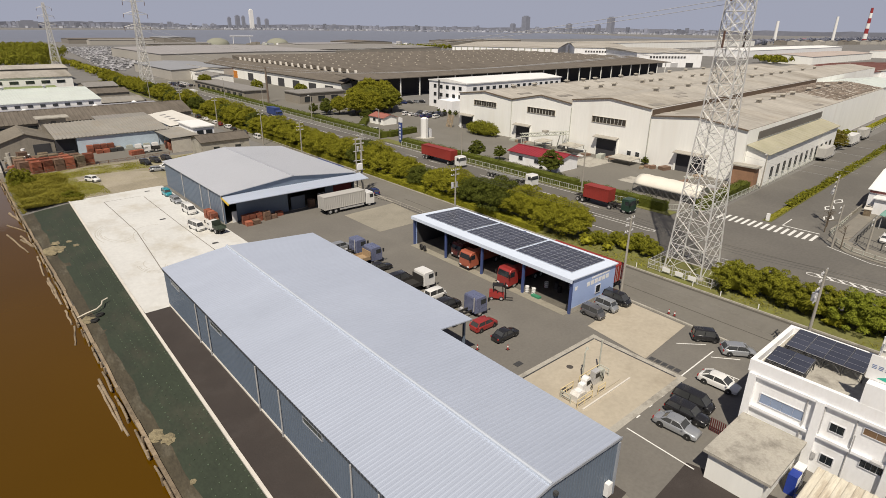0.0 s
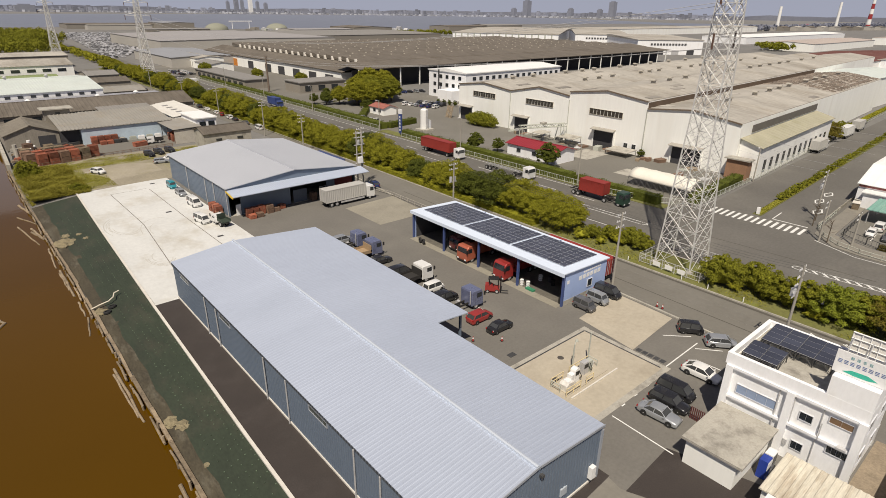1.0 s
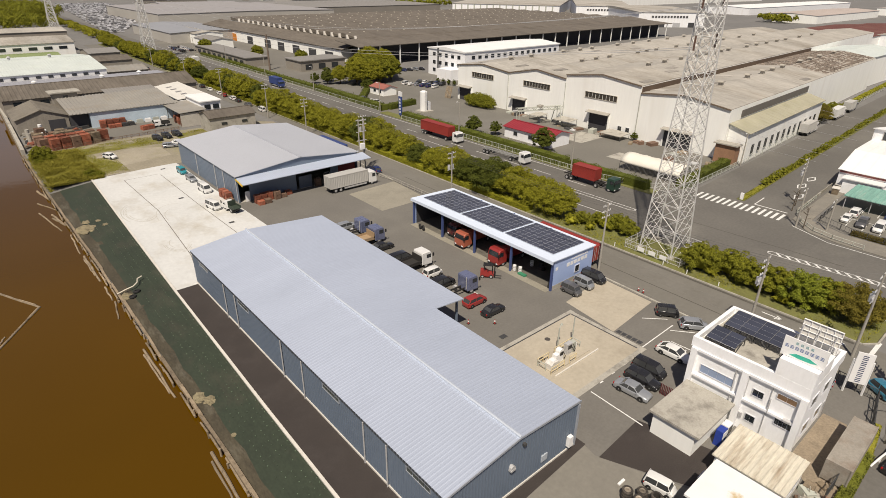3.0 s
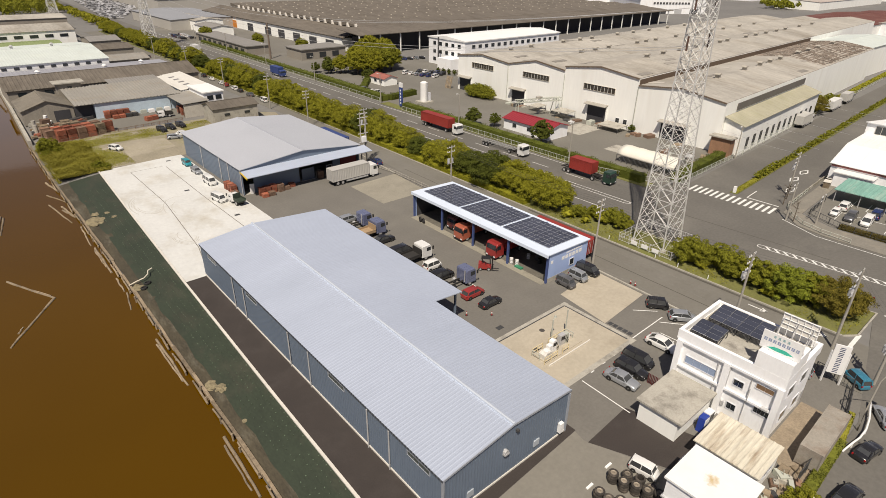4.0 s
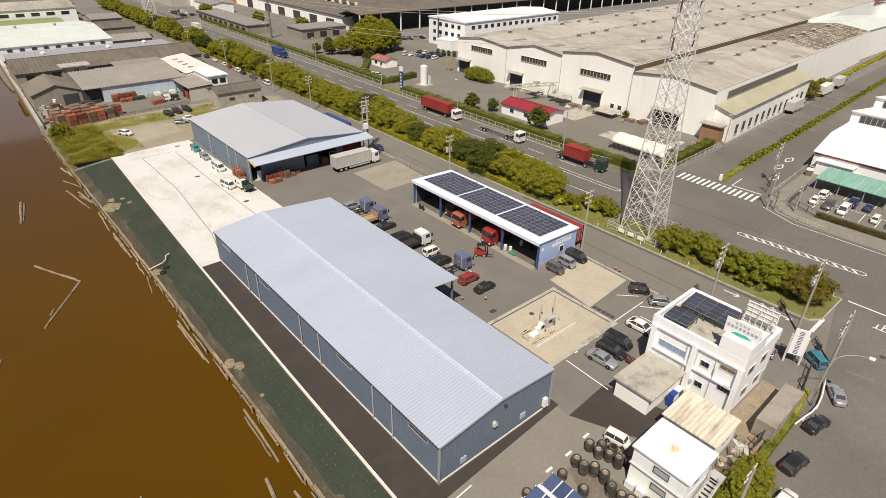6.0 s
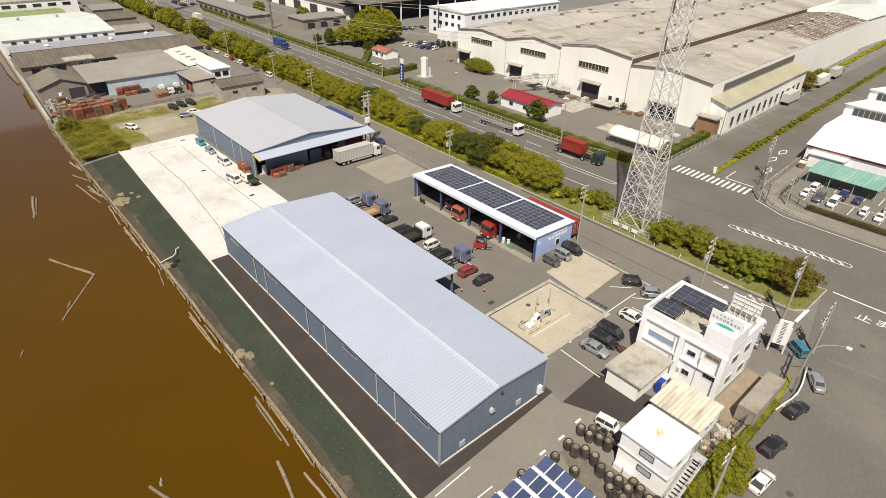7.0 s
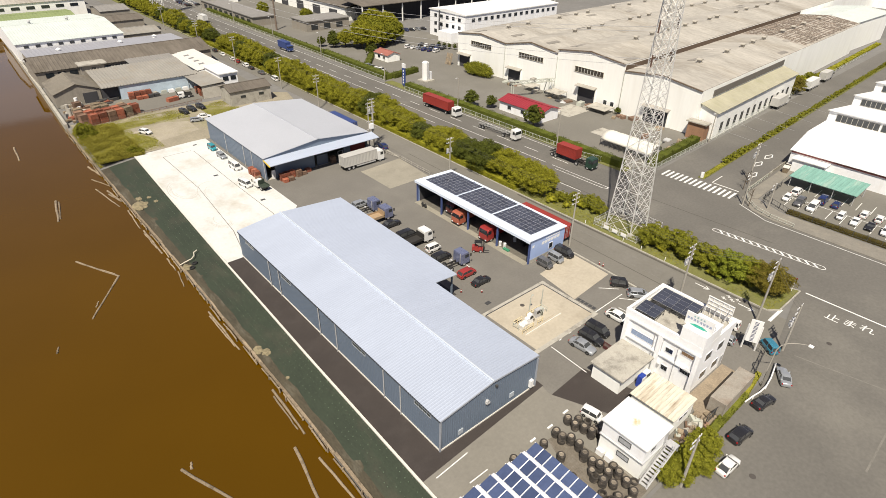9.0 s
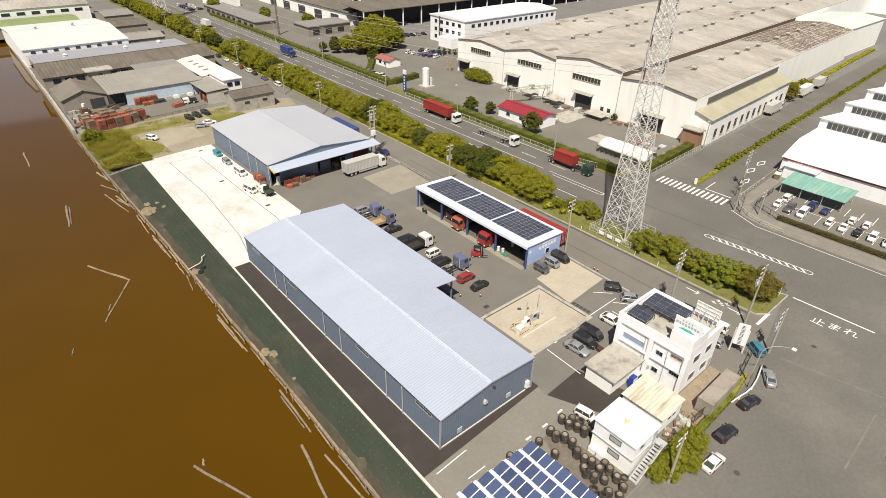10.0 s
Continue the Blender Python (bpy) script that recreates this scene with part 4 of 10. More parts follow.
for y in (SY0 + 8.1, SY0 + 16.2, SY0 + 24.3):
    bm = bmesh.new()
    box(bm, SX0 + 0.4, SX1 - 0.2, y - 0.08, y + 0.08, 4.1, 4.7)
    part("beam", bm, POST_BLUE, sh)
window(sh, "y", 61.6, 62.7, 1.3, 2.5, SY0 - 0.03, panes=2, out=-1)
for i in range(6):
    bm = bmesh.new(); box(bm, 59.6 + i * 0.85, 60.25 + i * 0.85, SY0 - 0.02, SY0 - 0.004, 2.9, 3.5); part("lettering", bm, SIGN_WHITE, sh)
for i in range(9):
    bm = bmesh.new(); box(bm, 60.6 + i * 0.45, 60.95 + i * 0.45, SY0 - 0.02, SY0 - 0.004, 3.75, 4.0); part("lettering", bm, SIGN_WHITE, sh)
bm = bmesh.new(); box(bm, 57.0, 57.5, SY0 - 0.02, SY0 - 0.004, 3.1, 3.6); part("lettering", bm, SIGN_WHITE, sh)


def pv_panel_mesh(name, w, l, cell, frame_mat=None, inset=0.035):
    """A framed panel lying flat, w along x and l along y, the dark face set inside its frame."""
    bm = bmesh.new()
    box(bm, 0, w, 0, l, 0, 0.04)
    top = max(bm.faces, key=lambda f: f.calc_center_median().z)
    bmesh.ops.inset_region(bm, faces=[top], thickness=inset, depth=-0.006)
    top.material_index = 1
    me = mesh_of(name, bm, frame_mat or ALU)
    me.materials.append(cell)
    return me


PANEL = pv_panel_mesh("solar_panel", 1.03, 1.03, PV, None, 0.045)
k = -math.degrees(math.atan(0.042))
for b in range(3):
    arr = thing("solar_array", "dark blue-black solar panels on the pale shed roof", "solar panels", group="solar arrays on the shed")
    y0 = SY0 + 1.3 + b * 10.15
    for i in range(7):
        bm = bmesh.new()
        x = SX0 + 2.1 + i * 1.08
        box(bm, x - 0.03, x + 0.03, y0, y0 + 9.6, sz(x) + 0.0, sz(x) + 0.1)
        part("rail", bm, ALU, arr)
    for i in range(7):
        for j in range(9):
            x = SX0 + 1.6 + i * 1.08
            part("solar_panel", PANEL, None, arr, m=pose(x, y0 + j * 1.085, sz(x) + 0.11, 0, -k, 0))



# ---- large cream factory across the road ----
FX, FSH = 142.5, 0.06


def sheared(bm):
    for v in bm.verts:
        v.co.y += FSH * (v.co.x - FX)
    return bm


VENT = bmesh.new()
box(VENT, -0.55, 0.55, -0.55, 0.55, -0.6, 0.6)
prism(VENT, [(-0.95, 0.75), (0.95, 0.75), (0.95, 0.95), (0, 1.25), (-0.95, 0.95)], "y", -0.8, 0.8)
VENT = mesh_of("roof_vent", VENT, mat("vent_buff", (0.45, 0.42, 0.36), 0.7, metal=0.2, bump=0.0))

fac = thing("factory", "huge cream factory hall with low gabled bays and grey sheet roofs", "factory")
BAYS = [(127.5, 152.8, 12.4, 12.2, 13.7, 415, ROOF_SLATE), (103.5, 127.5, 13.4, 12.4, 14.8, 415, ROOF_SLATE), (77.7, 103.5, 14.7, 14.6, 16.2, 415, ROOF_SLATE), (52.7, 77.6, 12.4, 12.9, 14.1, 296, ROOF_SLATE)]
VENTS = [(158, 170, 191, 203, 212, 233, 247, 262, 281, 300, 322), (168, 177, 186, 207, 214, 222, 240, 252, 262, 276, 290, 310, 330), (169, 180, 192, 205, 213, 226, 233, 252, 263, 275, 288, 300, 320, 340), (165, 185, 198, 207, 217, 236, 248, 260, 280)]
for (y0, y1, e0, e1, pk, xe, rm), vs in zip(BAYS, VENTS):
    ym = (y0 + y1) / 2
    bm = bmesh.new()
    prism(bm, [(y0, 0), (y1, 0), (y1, e1), (ym, pk), (y0, e0)], "x", FX, xe)
    part("wall", sheared(bm), CREAM_WALL, fac)
    for a, ea in ((y0, e0), (y1, e1)):
        bm = bmesh.new()
        ribbed(bm, (FX - 0.3, ym, pk + 0.15), (xe - FX + 0.6, 0, 0), (0, a - ym, ea - pk), 3.0, 0.05)
        part("roof", sheared(bm), rm, fac)
    bm = bmesh.new()
    for a, ea in ((y0, e0), (y1, e1)):
        prism(bm, sorted([(a, ea - 0.1), (ym, pk - 0.1)]) + sorted([(a, ea + 0.2), (ym, pk + 0.2)], reverse=True), "x", FX - 0.36, FX - 0.02)
    part("verge_trim", bm, mat("trim_brown", (0.16, 0.12, 0.085), 0.7, bump=0.0), fac)
    for x in vs:
        part("roof_vent", VENT, None, fac, m=pose(x, ym + FSH * (x - FX), pk + 0.25))
# brown clerestory band where the third bay stands above the fourth
bm = bmesh.new()
box(bm, FX + 0.2, 295, 77.55, 77.68, 12.95, 14.5)
part("clerestory", sheared(bm), mat("clerestory_brown", (0.11, 0.075, 0.05), 0.8, var=0.25, scale=0.3, bump=0.0), fac)
# second section of the fourth bay: decayed and mint roofs
for x0, x1, rm in ((226, 296.2, mat("roof_decayed", (0.36, 0.325, 0.28), 0.9, var=0.4, scale=0.3, fine=1.2, bump=0.0, stain=(0.19, 0.135, 0.10), stain_amt=0.75, stain_scale=0.35)), ):
    for a, ea in ((52.7, 12.4), (77.6, 12.9)):
        bm = bmesh.new()
        v = Vector((0, (a - 65.15) * 0.96, (ea - 14.1) * 0.96))
        ribbed(bm, (x0, 65.15, 14.33), (x1 - x0, 0, 0), v, 3, 0.05)
        part("roof", sheared(bm), rm, fac)
mint = gable_house("factory_annex", "factory hall with pale mint green roof beyond the cream one", "factory", 297, 345, 53, 77.5, 12.4, 13.8, "x", CREAM_WALL, ROOF_MINT, pitch=3)
mint.location.y = FSH * (320 - FX)
rr = gable_house("factory_annex", "factory hall with rust-red roof at the far end", "factory", 418, 545, 88, 140, 10.5, 12.5, "x", CREAM_WALL, ROOF_RUSTRED, pitch=3)
rr.location.y = FSH * (360 - FX)
# replaced sheets and dark rooflights lying on the old roofs
PATCH = bmesh.new()
box(PATCH, -3.0, 3.0, -0.9, 0.9, 0, 0.05)
PATCH_DK = mesh_of("roof_patch", PATCH, mat("sheet_dark", (0.275, 0.255, 0.225), 0.85, var=0.3, scale=0.3, bump=0.0, rnd=0.2))
PATCH = bmesh.new()
box(PATCH, -1.6, 1.6, -2.0, 2.0, 0, 0.05)
PATCH_LT = mesh_of("roof_patch", PATCH, mat("sheet_pale", (0.42, 0.395, 0.35), 0.85, var=0.2, scale=0.3, bump=0.0, rnd=0.15))
rp = random.Random(17)
for y0, y1, e0, e1, pk, xe, _r in BAYS:
    ym = (y0 + y1) / 2
    for i in range(7):
        x, f, sd = FX + 4 + rp.random() ** 1.4 * (min(xe, 300) - FX - 10), rp.uniform(0.15, 0.85), rp.choice((-1, 1))
        a, ea = (y0, e0) if sd < 0 else (y1, e1)
        y, z = ym + (a - ym) * f, pk + (ea - pk) * f + 0.21
        part("roof_patch", PATCH_DK if rp.random() < 0.6 else PATCH_LT, None, fac, m=pose(x, y + FSH * (x - FX), z, math.degrees(math.atan2((ea - pk) * sd, abs(a - ym)))))
# rusting battens over the decayed stretch of roof
bm = bmesh.new()
for i in range(34):
    x = 228 + i * 2.0
    for a, ea in ((52.7, 12.4), (77.6, 12.9)):
        for k2 in range(5):
            if rp.random() < 0.8:
                f0, f1 = 0.04 + k2 * 0.185, 0.04 + k2 * 0.185 + rp.uniform(0.1, 0.18)
                p, q = [(x, 65.15 + (a - 65.15) * f, 14.45 + (ea - 14.1) * f) for f in (f0, f1)]
                bar(bm, p, q, 0.22)
for k2 in range(9):
    for a, ea in ((52.7, 12.4), (77.6, 12.9)):
        f = 0.06 + k2 * 0.105
        bar(bm, (228, 65.15 + (a - 65.15) * f, 14.45 + (ea - 14.1) * f), (295, 65.15 + (a - 65.15) * f, 14.45 + (ea - 14.1) * f), 0.16)
part("roof_batten", sheared(bm), mat("batten_rust", (0.20, 0.165, 0.135), 0.9, var=0.45, scale=0.25, bump=0.0, isl=0.35), fac, "rusted battens showing through the roof")["kind"] = "stuff"
# front windows, doors, canopies
for ya, yb, z0, z1 in ((134.5, 145.3, 8.9, 10.6), (109.5, 120.7, 9.1, 10.8), (84.9, 96.0, 9.2, 10.9)):
    window(fac, "x", ya, yb, z0, z1, FX, panes=9, frame_mat=mat("sash_buff", (0.45, 0.41, 0.34), 0.7, bump=0.0), glass=mat("pane_dusty", (0.055, 0.05, 0.042), 0.3, bump=0.0), out=-1, depth=0.2, gap=0.09)
for ya, yb, z1 in ((145.6, 151.6, 4.4), (119.2, 125.0, 4.3), (87.0, 93.6, 4.9), (61.2, 69.0, 4.4)):
    bm = bmesh.new()
    box(bm, FX - 0.06, FX + 0.05, ya, yb, 0, z1)
    d = part("doorway", bm, DARK_IN, fac, "open dark doorway")
    bm = bmesh.new()
    box(bm, FX - 0.3, FX, ya - 0.4, ya, 0, z1 + 0.4); box(bm, FX - 0.3, FX, yb, yb + 0.4, 0, z1 + 0.4); box(bm, FX - 0.3, FX, ya, yb, z1, z1 + 0.4)
    part("door_frame", bm, CREAM_WALL, d)
    bm = bmesh.new()
    prism(bm, [(FX - 1.8, z1 + 0.35), (FX, z1 + 0.75), (FX, z1 + 0.9), (FX - 1.8, z1 + 0.5)], "y", ya - 0.5, yb + 0.5)
    part("door_canopy", bm, mat("canopy_grey", (0.33, 0.31, 0.27), 0.85, var=0.2, bump=0.0), d)
for ya, yb, z0, z1 in ((79.6, 80.9, 1.0, 2.8), (82.2, 83.5, 1.0, 2.8)):
    window(fac, "x", ya, yb, z0, z1, FX, panes=2, out=-1)
for y in (127.5, 103.5, 77.7):
    bm = bmesh.new()
    tube(bm, (FX - 0.15, y, 0), (FX - 0.15, y, 12.3), 0.1)
    part("downpipe", bm, FENCE_PALE, fac)
# lean-to with mossy roof and a row of windows
lt = thing("lean_to", "cream lean-to wing with a mossy yellow roof and narrow windows", "building")
bm = bmesh.new()
prism(bm, [(47.6, 0), (52.6, 0), (52.6, 8.9), (47.6, 7.5)], "x", 143.6, 206)
part("wall", sheared(bm), CREAM_WALL, lt)
bm = bmesh.new()
ribbed(bm, (143.0, 52.65, 9.1), (63.6, 0, 0), (0, -5.6, -1.55), 2.5, 0.05)
part("roof", sheared(bm), ROOF_YELLOW, lt)
for i in range(12):
    x = 147.5 + i * 4.75
    bm = bmesh.new()
    box(bm, x, x + 1.5, 47.45, 47.62, 1.6, 4.0)
    w = part("window", sheared(bm), GLASS, lt)
    bm = bmesh.new()
    box(bm, x - 0.1, x + 1.6, 47.35, 47.6, 1.45, 1.58)
    part("window_sill", sheared(bm), FENCE_PALE, w)
bm = bmesh.new()
box(bm, 150, 205, 52.45, 52.62, 9.6, 11.4)
part("louvre_band", sheared(bm), mat("louvre_grey", (0.13, 0.12, 0.105), 0.8, bump=0.0), lt)
bm = bmesh.new()
box(bm, 139.8, 142.2, 48.5, 53.5, 0, 4.6)
p_ = part("porch", bm, mat("porch_rust", (0.30, 0.17, 0.10), 0.85, var=0.25, bump=0.0), lt, "rusty sheet-metal porch")
bm = bmesh.new()
box(bm, 139.3, 142.3, 48.0, 54.0, 4.6, 4.9)
part("porch_roof", bm, CONC_GREY, p_)

# ---- three-storey white office block behind ----
wb = thing("office_block", "white three-storey works office with rows of small windows", "building")
bm = bmesh.new()
box(bm, 172, 236, 181, 206, 0, 11.4)
part("wall", bm, WHITE_WALL, wb)
bm = bmesh.new()
prism(bm, [(180.6, 11.4), (206.4, 11.4), (206.4, 11.8), (193.5, 12.9), (180.6, 11.8)], "x", 171.6, 236.4)
part("roof", bm, ROOF_WHITE, wb)
for i in range(15):
    x = 176 + i * 4.0
    bm = bmesh.new(); box(bm, x, x + 1.9, 180.85, 181.02, 8.6, 10.0); part("window", bm, GLASS, wb)
for z in (1.6, 5.0, 8.5):
    for i in range(5):
        y = 184 + i * 4.2
        bm = bmesh.new(); box(bm, 171.85, 172.02, y, y + 1.8, z, z + 1.5); part("window", bm, GLASS, wb)
bm = bmesh.new(); box(bm, 165.5, 172, 183, 192, 0, 4.5); part("porch", bm, WHITE_WALL, wb)
bm = bmesh.new(); tube(bm, (168.5, 195, 0), (168.5, 195, 12.5), 0.35); part("flue", bm, STEEL_DK, wb, "dark steel flue")

# ---- long dark sawtooth works ----
dk = thing("sawtooth_works", "vast low works with a dark brown sawtooth roof and skylights", "factory")
bm = bmesh.new()
box(bm, 172, 450, 250, 425, 0, 8.6)
part("wall", bm, CREAM_WALL, dk)
bm = bmesh.new()
ribbed(bm, (156, 262, 11.0), (296, 0, 0), (0, -22.5, -1.4), 3, 0.05, t=0.3)
part("roof", bm, ROOF_DARK, dk)
bm = bmesh.new()
box(bm, 158, 450, 249.8, 250, 0, 8.3)
part("open_front", bm, DARK_IN, dk, "dark open loading front")
for i in range(24):
    bm = bmesh.new(); x = 156 + i * 12.6
    box(bm, x, x + 0.5, 240.4, 240.9, 0, 9.4)
    part("post", bm, CREAM_WALL, dk)
for r in range(10):
    y = 262 + r * 17
    bm = bmesh.new()
    prism(bm, [(y, 10.6), (y + 17, 10.6), (y + 17, 12.6), (y + 16.2, 12.8), (y + 0.4, 11.2)], "x", 170, 452)
    part("roof", bm, ROOF_DARK, dk)
    bm = bmesh.new()
    for i in range(30):
        x = 174 + i * 9.3 + (r % 2) * 3
        prism(bm, [(y + 14.4, 12.45), (y + 15.6, 12.5), (y + 15.6, 13.0), (y + 15.3, 13.05)], "x", x, x + 0.8)
    part("roof_cowl", bm, mat("skylight_buff", (0.34, 0.31, 0.255), 0.6, bump=0.0), dk, "small pale roof cowls in rows")["kind"] = "stuff"
for i in range(20):
    y = 263 + i * 8
    bm = bmesh.new(); prism(bm, [(y, 10.2), (y + 1.7, 10.2), (y + 1.7, 12.2), (y + 1.4, 12.3)], "x", 169.0, 170.4); part("gable_end", bm, mat("gable_grey", (0.55, 0.52, 0.47), 0.8, bump=0.0), dk)
bm = bmesh.new(); box(bm, 156.6, 172, 258, 452, 0, 6.4); part("wing", bm, CREAM_WALL, dk)
bm = bmesh.new(); ribbed(bm, (171, 256, 10.3), (0, 197, 0), (-15.2, 0, -3.3), 4, 0.05, t=0.3); part("roof", bm, ROOF_DARK, dk)
for i, y in enumerate((266, 284, 303, 392, 340, 366, 322, 414, 432)):
    bm = bmesh.new(); box(bm, 156.4, 156.62, y, y + 8, 0, 4.6); part("doorway", bm, DARK_IN if i != 3 else mat("door_orange", (0.55, 0.20, 0.03), 0.6, bump=0.0), dk)
lw = thing("low_workshop", "low grey flat-roofed workshop along the main road", "building")
bm = bmesh.new(); box(bm, 111.5, 123, 272, 341, 0, 4.2); part("wall", bm, WORK_WALL, lw)
bm = bmesh.new(); box(bm, 111, 123.5, 271.5, 341.5, 4.2, 4.6); part("roof", bm, ROOF_GREYTILE, lw)
for i in range(9):
    bm = bmesh.new(); box(bm, 111.35, 111.52, 275 + i * 7.2, 279 + i * 7.2, 0.9, 3.0); part("window", bm, GLASS, lw)
lw2 = thing("low_workshop", "small grey workshop with brown walls by the road", "building")
bm = bmesh.new(); box(bm, 126, 150, 244, 259, 0, 4.6); part("wall", bm, WORK_WALL, lw2)
bm = bmesh.new(); box(bm, 125.5, 150.5, 243.5, 259.5, 4.6, 5.0); part("roof", bm, ROOF_GREYTILE, lw2)
for i in range(3):
    bm = bmesh.new(); box(bm, 128.5 + i * 7, 132 + i * 7, 243.85, 244.02, 0.9, 3.2); part("window", bm, GLASS, lw2)
for k_, (x0, x1, y0, y1, z, rm) in enumerate(((124, 138, 352, 378, 5, ROOF_GREYTILE), (128, 146, 388, 430, 6, ROOF_SLATE))):
    t_ = gable_house("works_building", "grey sheet-roofed works building beside the main road", "building", x0, x1, y0, y1, z, z + 1.2, "y", CREAM_WALL, rm, pitch=2.5)
# tall mast-like flue by the workshops
bm = bmesh.new(); tube(bm, (117, 258, 0), (117, 258, 15), 0.5, 0.38); tube(bm, (117, 258, 15), (117, 258, 16), 0.5)
single("chimney", bm, mat("flue_brown", (0.17, 0.13, 0.10), 0.8, bump=0.0), "slim brown steel chimney", "chimney")

# ---- forecourt things of the factory ----
rh = thing("gatehouse", "small white house with a crimson roof behind the fence", "building")
bm = bmesh.new(); gable_walls(bm, 115.6, 123.6, 86.2, 103.0, 3.0, 4.1, "y"); part("wall", bm, WHITE_WALL, rh)
gable_roof(rh, 115.6, 123.6, 86.2, 103.0, 3.0, 4.1, "y", ROOF_RED, 0.5, 0.9, 0.05)
for y in (88, 92.5, 98):
    window(rh, "x", y, y + 1.6, 1.0, 2.2, 115.6, panes=2, out=-1)
bm = bmesh.new(); tube(bm, (0, 0, 0.5), (0, 0, 6.6), 1.25, n=24); tube(bm, (0, 0, 6.6), (0, 0, 7.0), 1.25, 0.6, n=24)
tk = thing("storage_tank", "tall white cylindrical storage tank on a plinth", "tank", m=pose(117.6, 142.4, 0))
part("vessel", bm, ROOF_WHITE, tk, smooth=False)
bm = bmesh.new(); box(bm, -2.0, 2.6, -2.2, 2.2, 0, 0.5); part("plinth", bm, CONC_GREY, tk)
bm = bmesh.new(); box(bm, 1.7, 2.2, -1.0, 1.0, 0.5, 3.2); part("evaporator", bm, ALU, tk)
bm = bmesh.new(); tube(bm, (-0.2, -1.35, 0.5), (-0.2, -1.35, 7.0), 0.08); part("pipe", bm, STEEL, tk)
# arched white tarpaulin store
ts = thing("tunnel_tent", "long arched white tarpaulin store on a dark frame", "tent")
n = 14
bm = bmesh.new()
TY0, TY1, TXC, TR = 49.6, 64.6, 118.2, 2.9
rings = []
for j in range(11):
    y = TY0 + (TY1 - TY0) * j / 10
    rings.append([bm.verts.new((TXC - TR * math.cos(math.pi * i / n), y + (0.15 if j % 2 else 0), 1.7 + (1.9 + (0.12 if j % 2 else 0)) * math.sin(math.pi * i / n))) for i in range(n + 1)])
for a, b in zip(rings, rings[1:]):
    for i in range(n):
        bm.faces.new((a[i], a[i + 1], b[i + 1], b[i]))
o = part("cover", bm, mat("tarpaulin_white", (0.74, 0.71, 0.62), 0.7, var=0.08, scale=0.5, bump=0.0), ts, smooth=True)
o.modifiers.new("thick", "SOLIDIFY").thickness = 0.05
for x in (TXC - TR, TXC + TR):
    for j in range(11):
        bm = bmesh.new(); y = TY0 + (TY1 - TY0) * j / 10
        bar(bm, (x, y, 0), (x, y, 1.8), 0.1)
        if j < 10:
            bar(bm, (x, y, 0.2), (x, y + 1.5, 1.7), 0.06); bar(bm, (x, y, 1.7), (x, y + 1.5, 0.2), 0.06)
        part("post", bm, STEEL_DK, ts)
# steel gantry
gt = thing("gantry", "rusty grey steel lattice gantry standing before the factory", "gantry")
for a, b in (((127.5, 109.4, 0), (127.5, 109.4, 4.6)), ((127.5, 108.4, 0), (127.5, 108.4, 4.6)), ((139.6, 103.6, 0), (139.6, 103.6, 5.6)), ((139.6, 105.8, 0), (139.6, 104.4, 5.6)), ((139.6, 101.4, 0), (139.6, 102.8, 5.6))):
    bm = bmesh.new(); bar(bm, a, b, 0.24); part("post", bm, FENCE_PALE, gt)
for dy in (-0.45, 0.45):
    bm = bmesh.new()
    for z in (4.6, 5.5):
        bar(bm, (126.8, 109.0 + dy, z), (141.2, 103.2 + dy, z), 0.16)
    for i in range(12):
        f, g = i / 12, (i + 1) / 12
        za, zb = (4.6, 5.5) if i % 2 else (5.5, 4.6)
        bar(bm, (126.8 + 14.4 * f, 109.0 - 5.8 * f + dy, za), (126.8 + 14.4 * g, 109.0 - 5.8 * g + dy, zb), 0.11)
    part("truss", bm, FENCE_PALE, gt)
bm = bmesh.new(); box(bm, 133.4, 135.0, 105.4, 106.8, 5.5, 6.1); part("trolley", bm, CONC_GREY, gt)
# leaning boards beside the factory corner
for i in range(5):
    bm = bmesh.new(); bar(bm, (0, 0, 0), (1.2, 0.1, 4.2), 0.35)
    single("leaning_board", bm, TIMBER, "tall weathered board leaning by the factory corner", "board", group="leaning boards", m=pose(139.8, 154.2 + i * 0.7, 0))
# low huts and heaps by the wall
for x0, x1, y0, y1, z in ((136.5, 141.5, 78.5, 85.5, 1.6), (137, 141.5, 97.0, 103.0, 2.2), (137.5, 141.8, 109, 113, 1.8)):
    t_ = thing("storage_shelter", "low grey shelter roof against the factory wall", "shelter")
    bm = bmesh.new(); prism(bm, [(x0, z - 0.3), (x1, z), (x1, z + 0.15), (x0, z - 0.15)], "y", y0, y1); part("roof", bm, CONC_GREY, t_)
    for x in (x0 + 0.2, x1 - 0.2):
        for y in (y0 + 0.2, y1 - 0.2):
            bm = bmesh.new(); bar(bm, (x, y, 0), (x, y, z - 0.2), 0.12); part("post", bm, STEEL_DK, t_)
sg = thing("pylon_sign", "tall blue and white pole sign by the factory gate", "sign")
bm = bmesh.new(); box(bm, 106.6, 107.0, 140.2, 141.6, 0.6, 6.6); part("panel", bm, SIGN_BLUE, sg)
bm = bmesh.new(); box(bm, 106.55, 107.05, 140.15, 141.65, 6.6, 8.0); part("cap", bm, SIGN_WHITE, sg)
for z in (1.6, 2.6, 3.6, 4.6, 5.6):
    bm = bmesh.new(); box(bm, 106.58, 106.6, 140.6, 141.2, z - 0.3, z + 0.3); part("lettering", bm, SIGN_WHITE, sg)
bm = bmesh.new(); box(bm, 106.7, 106.9, 140.6, 141.2, 0, 0.6); part("foot", bm, STEEL_DK, sg)
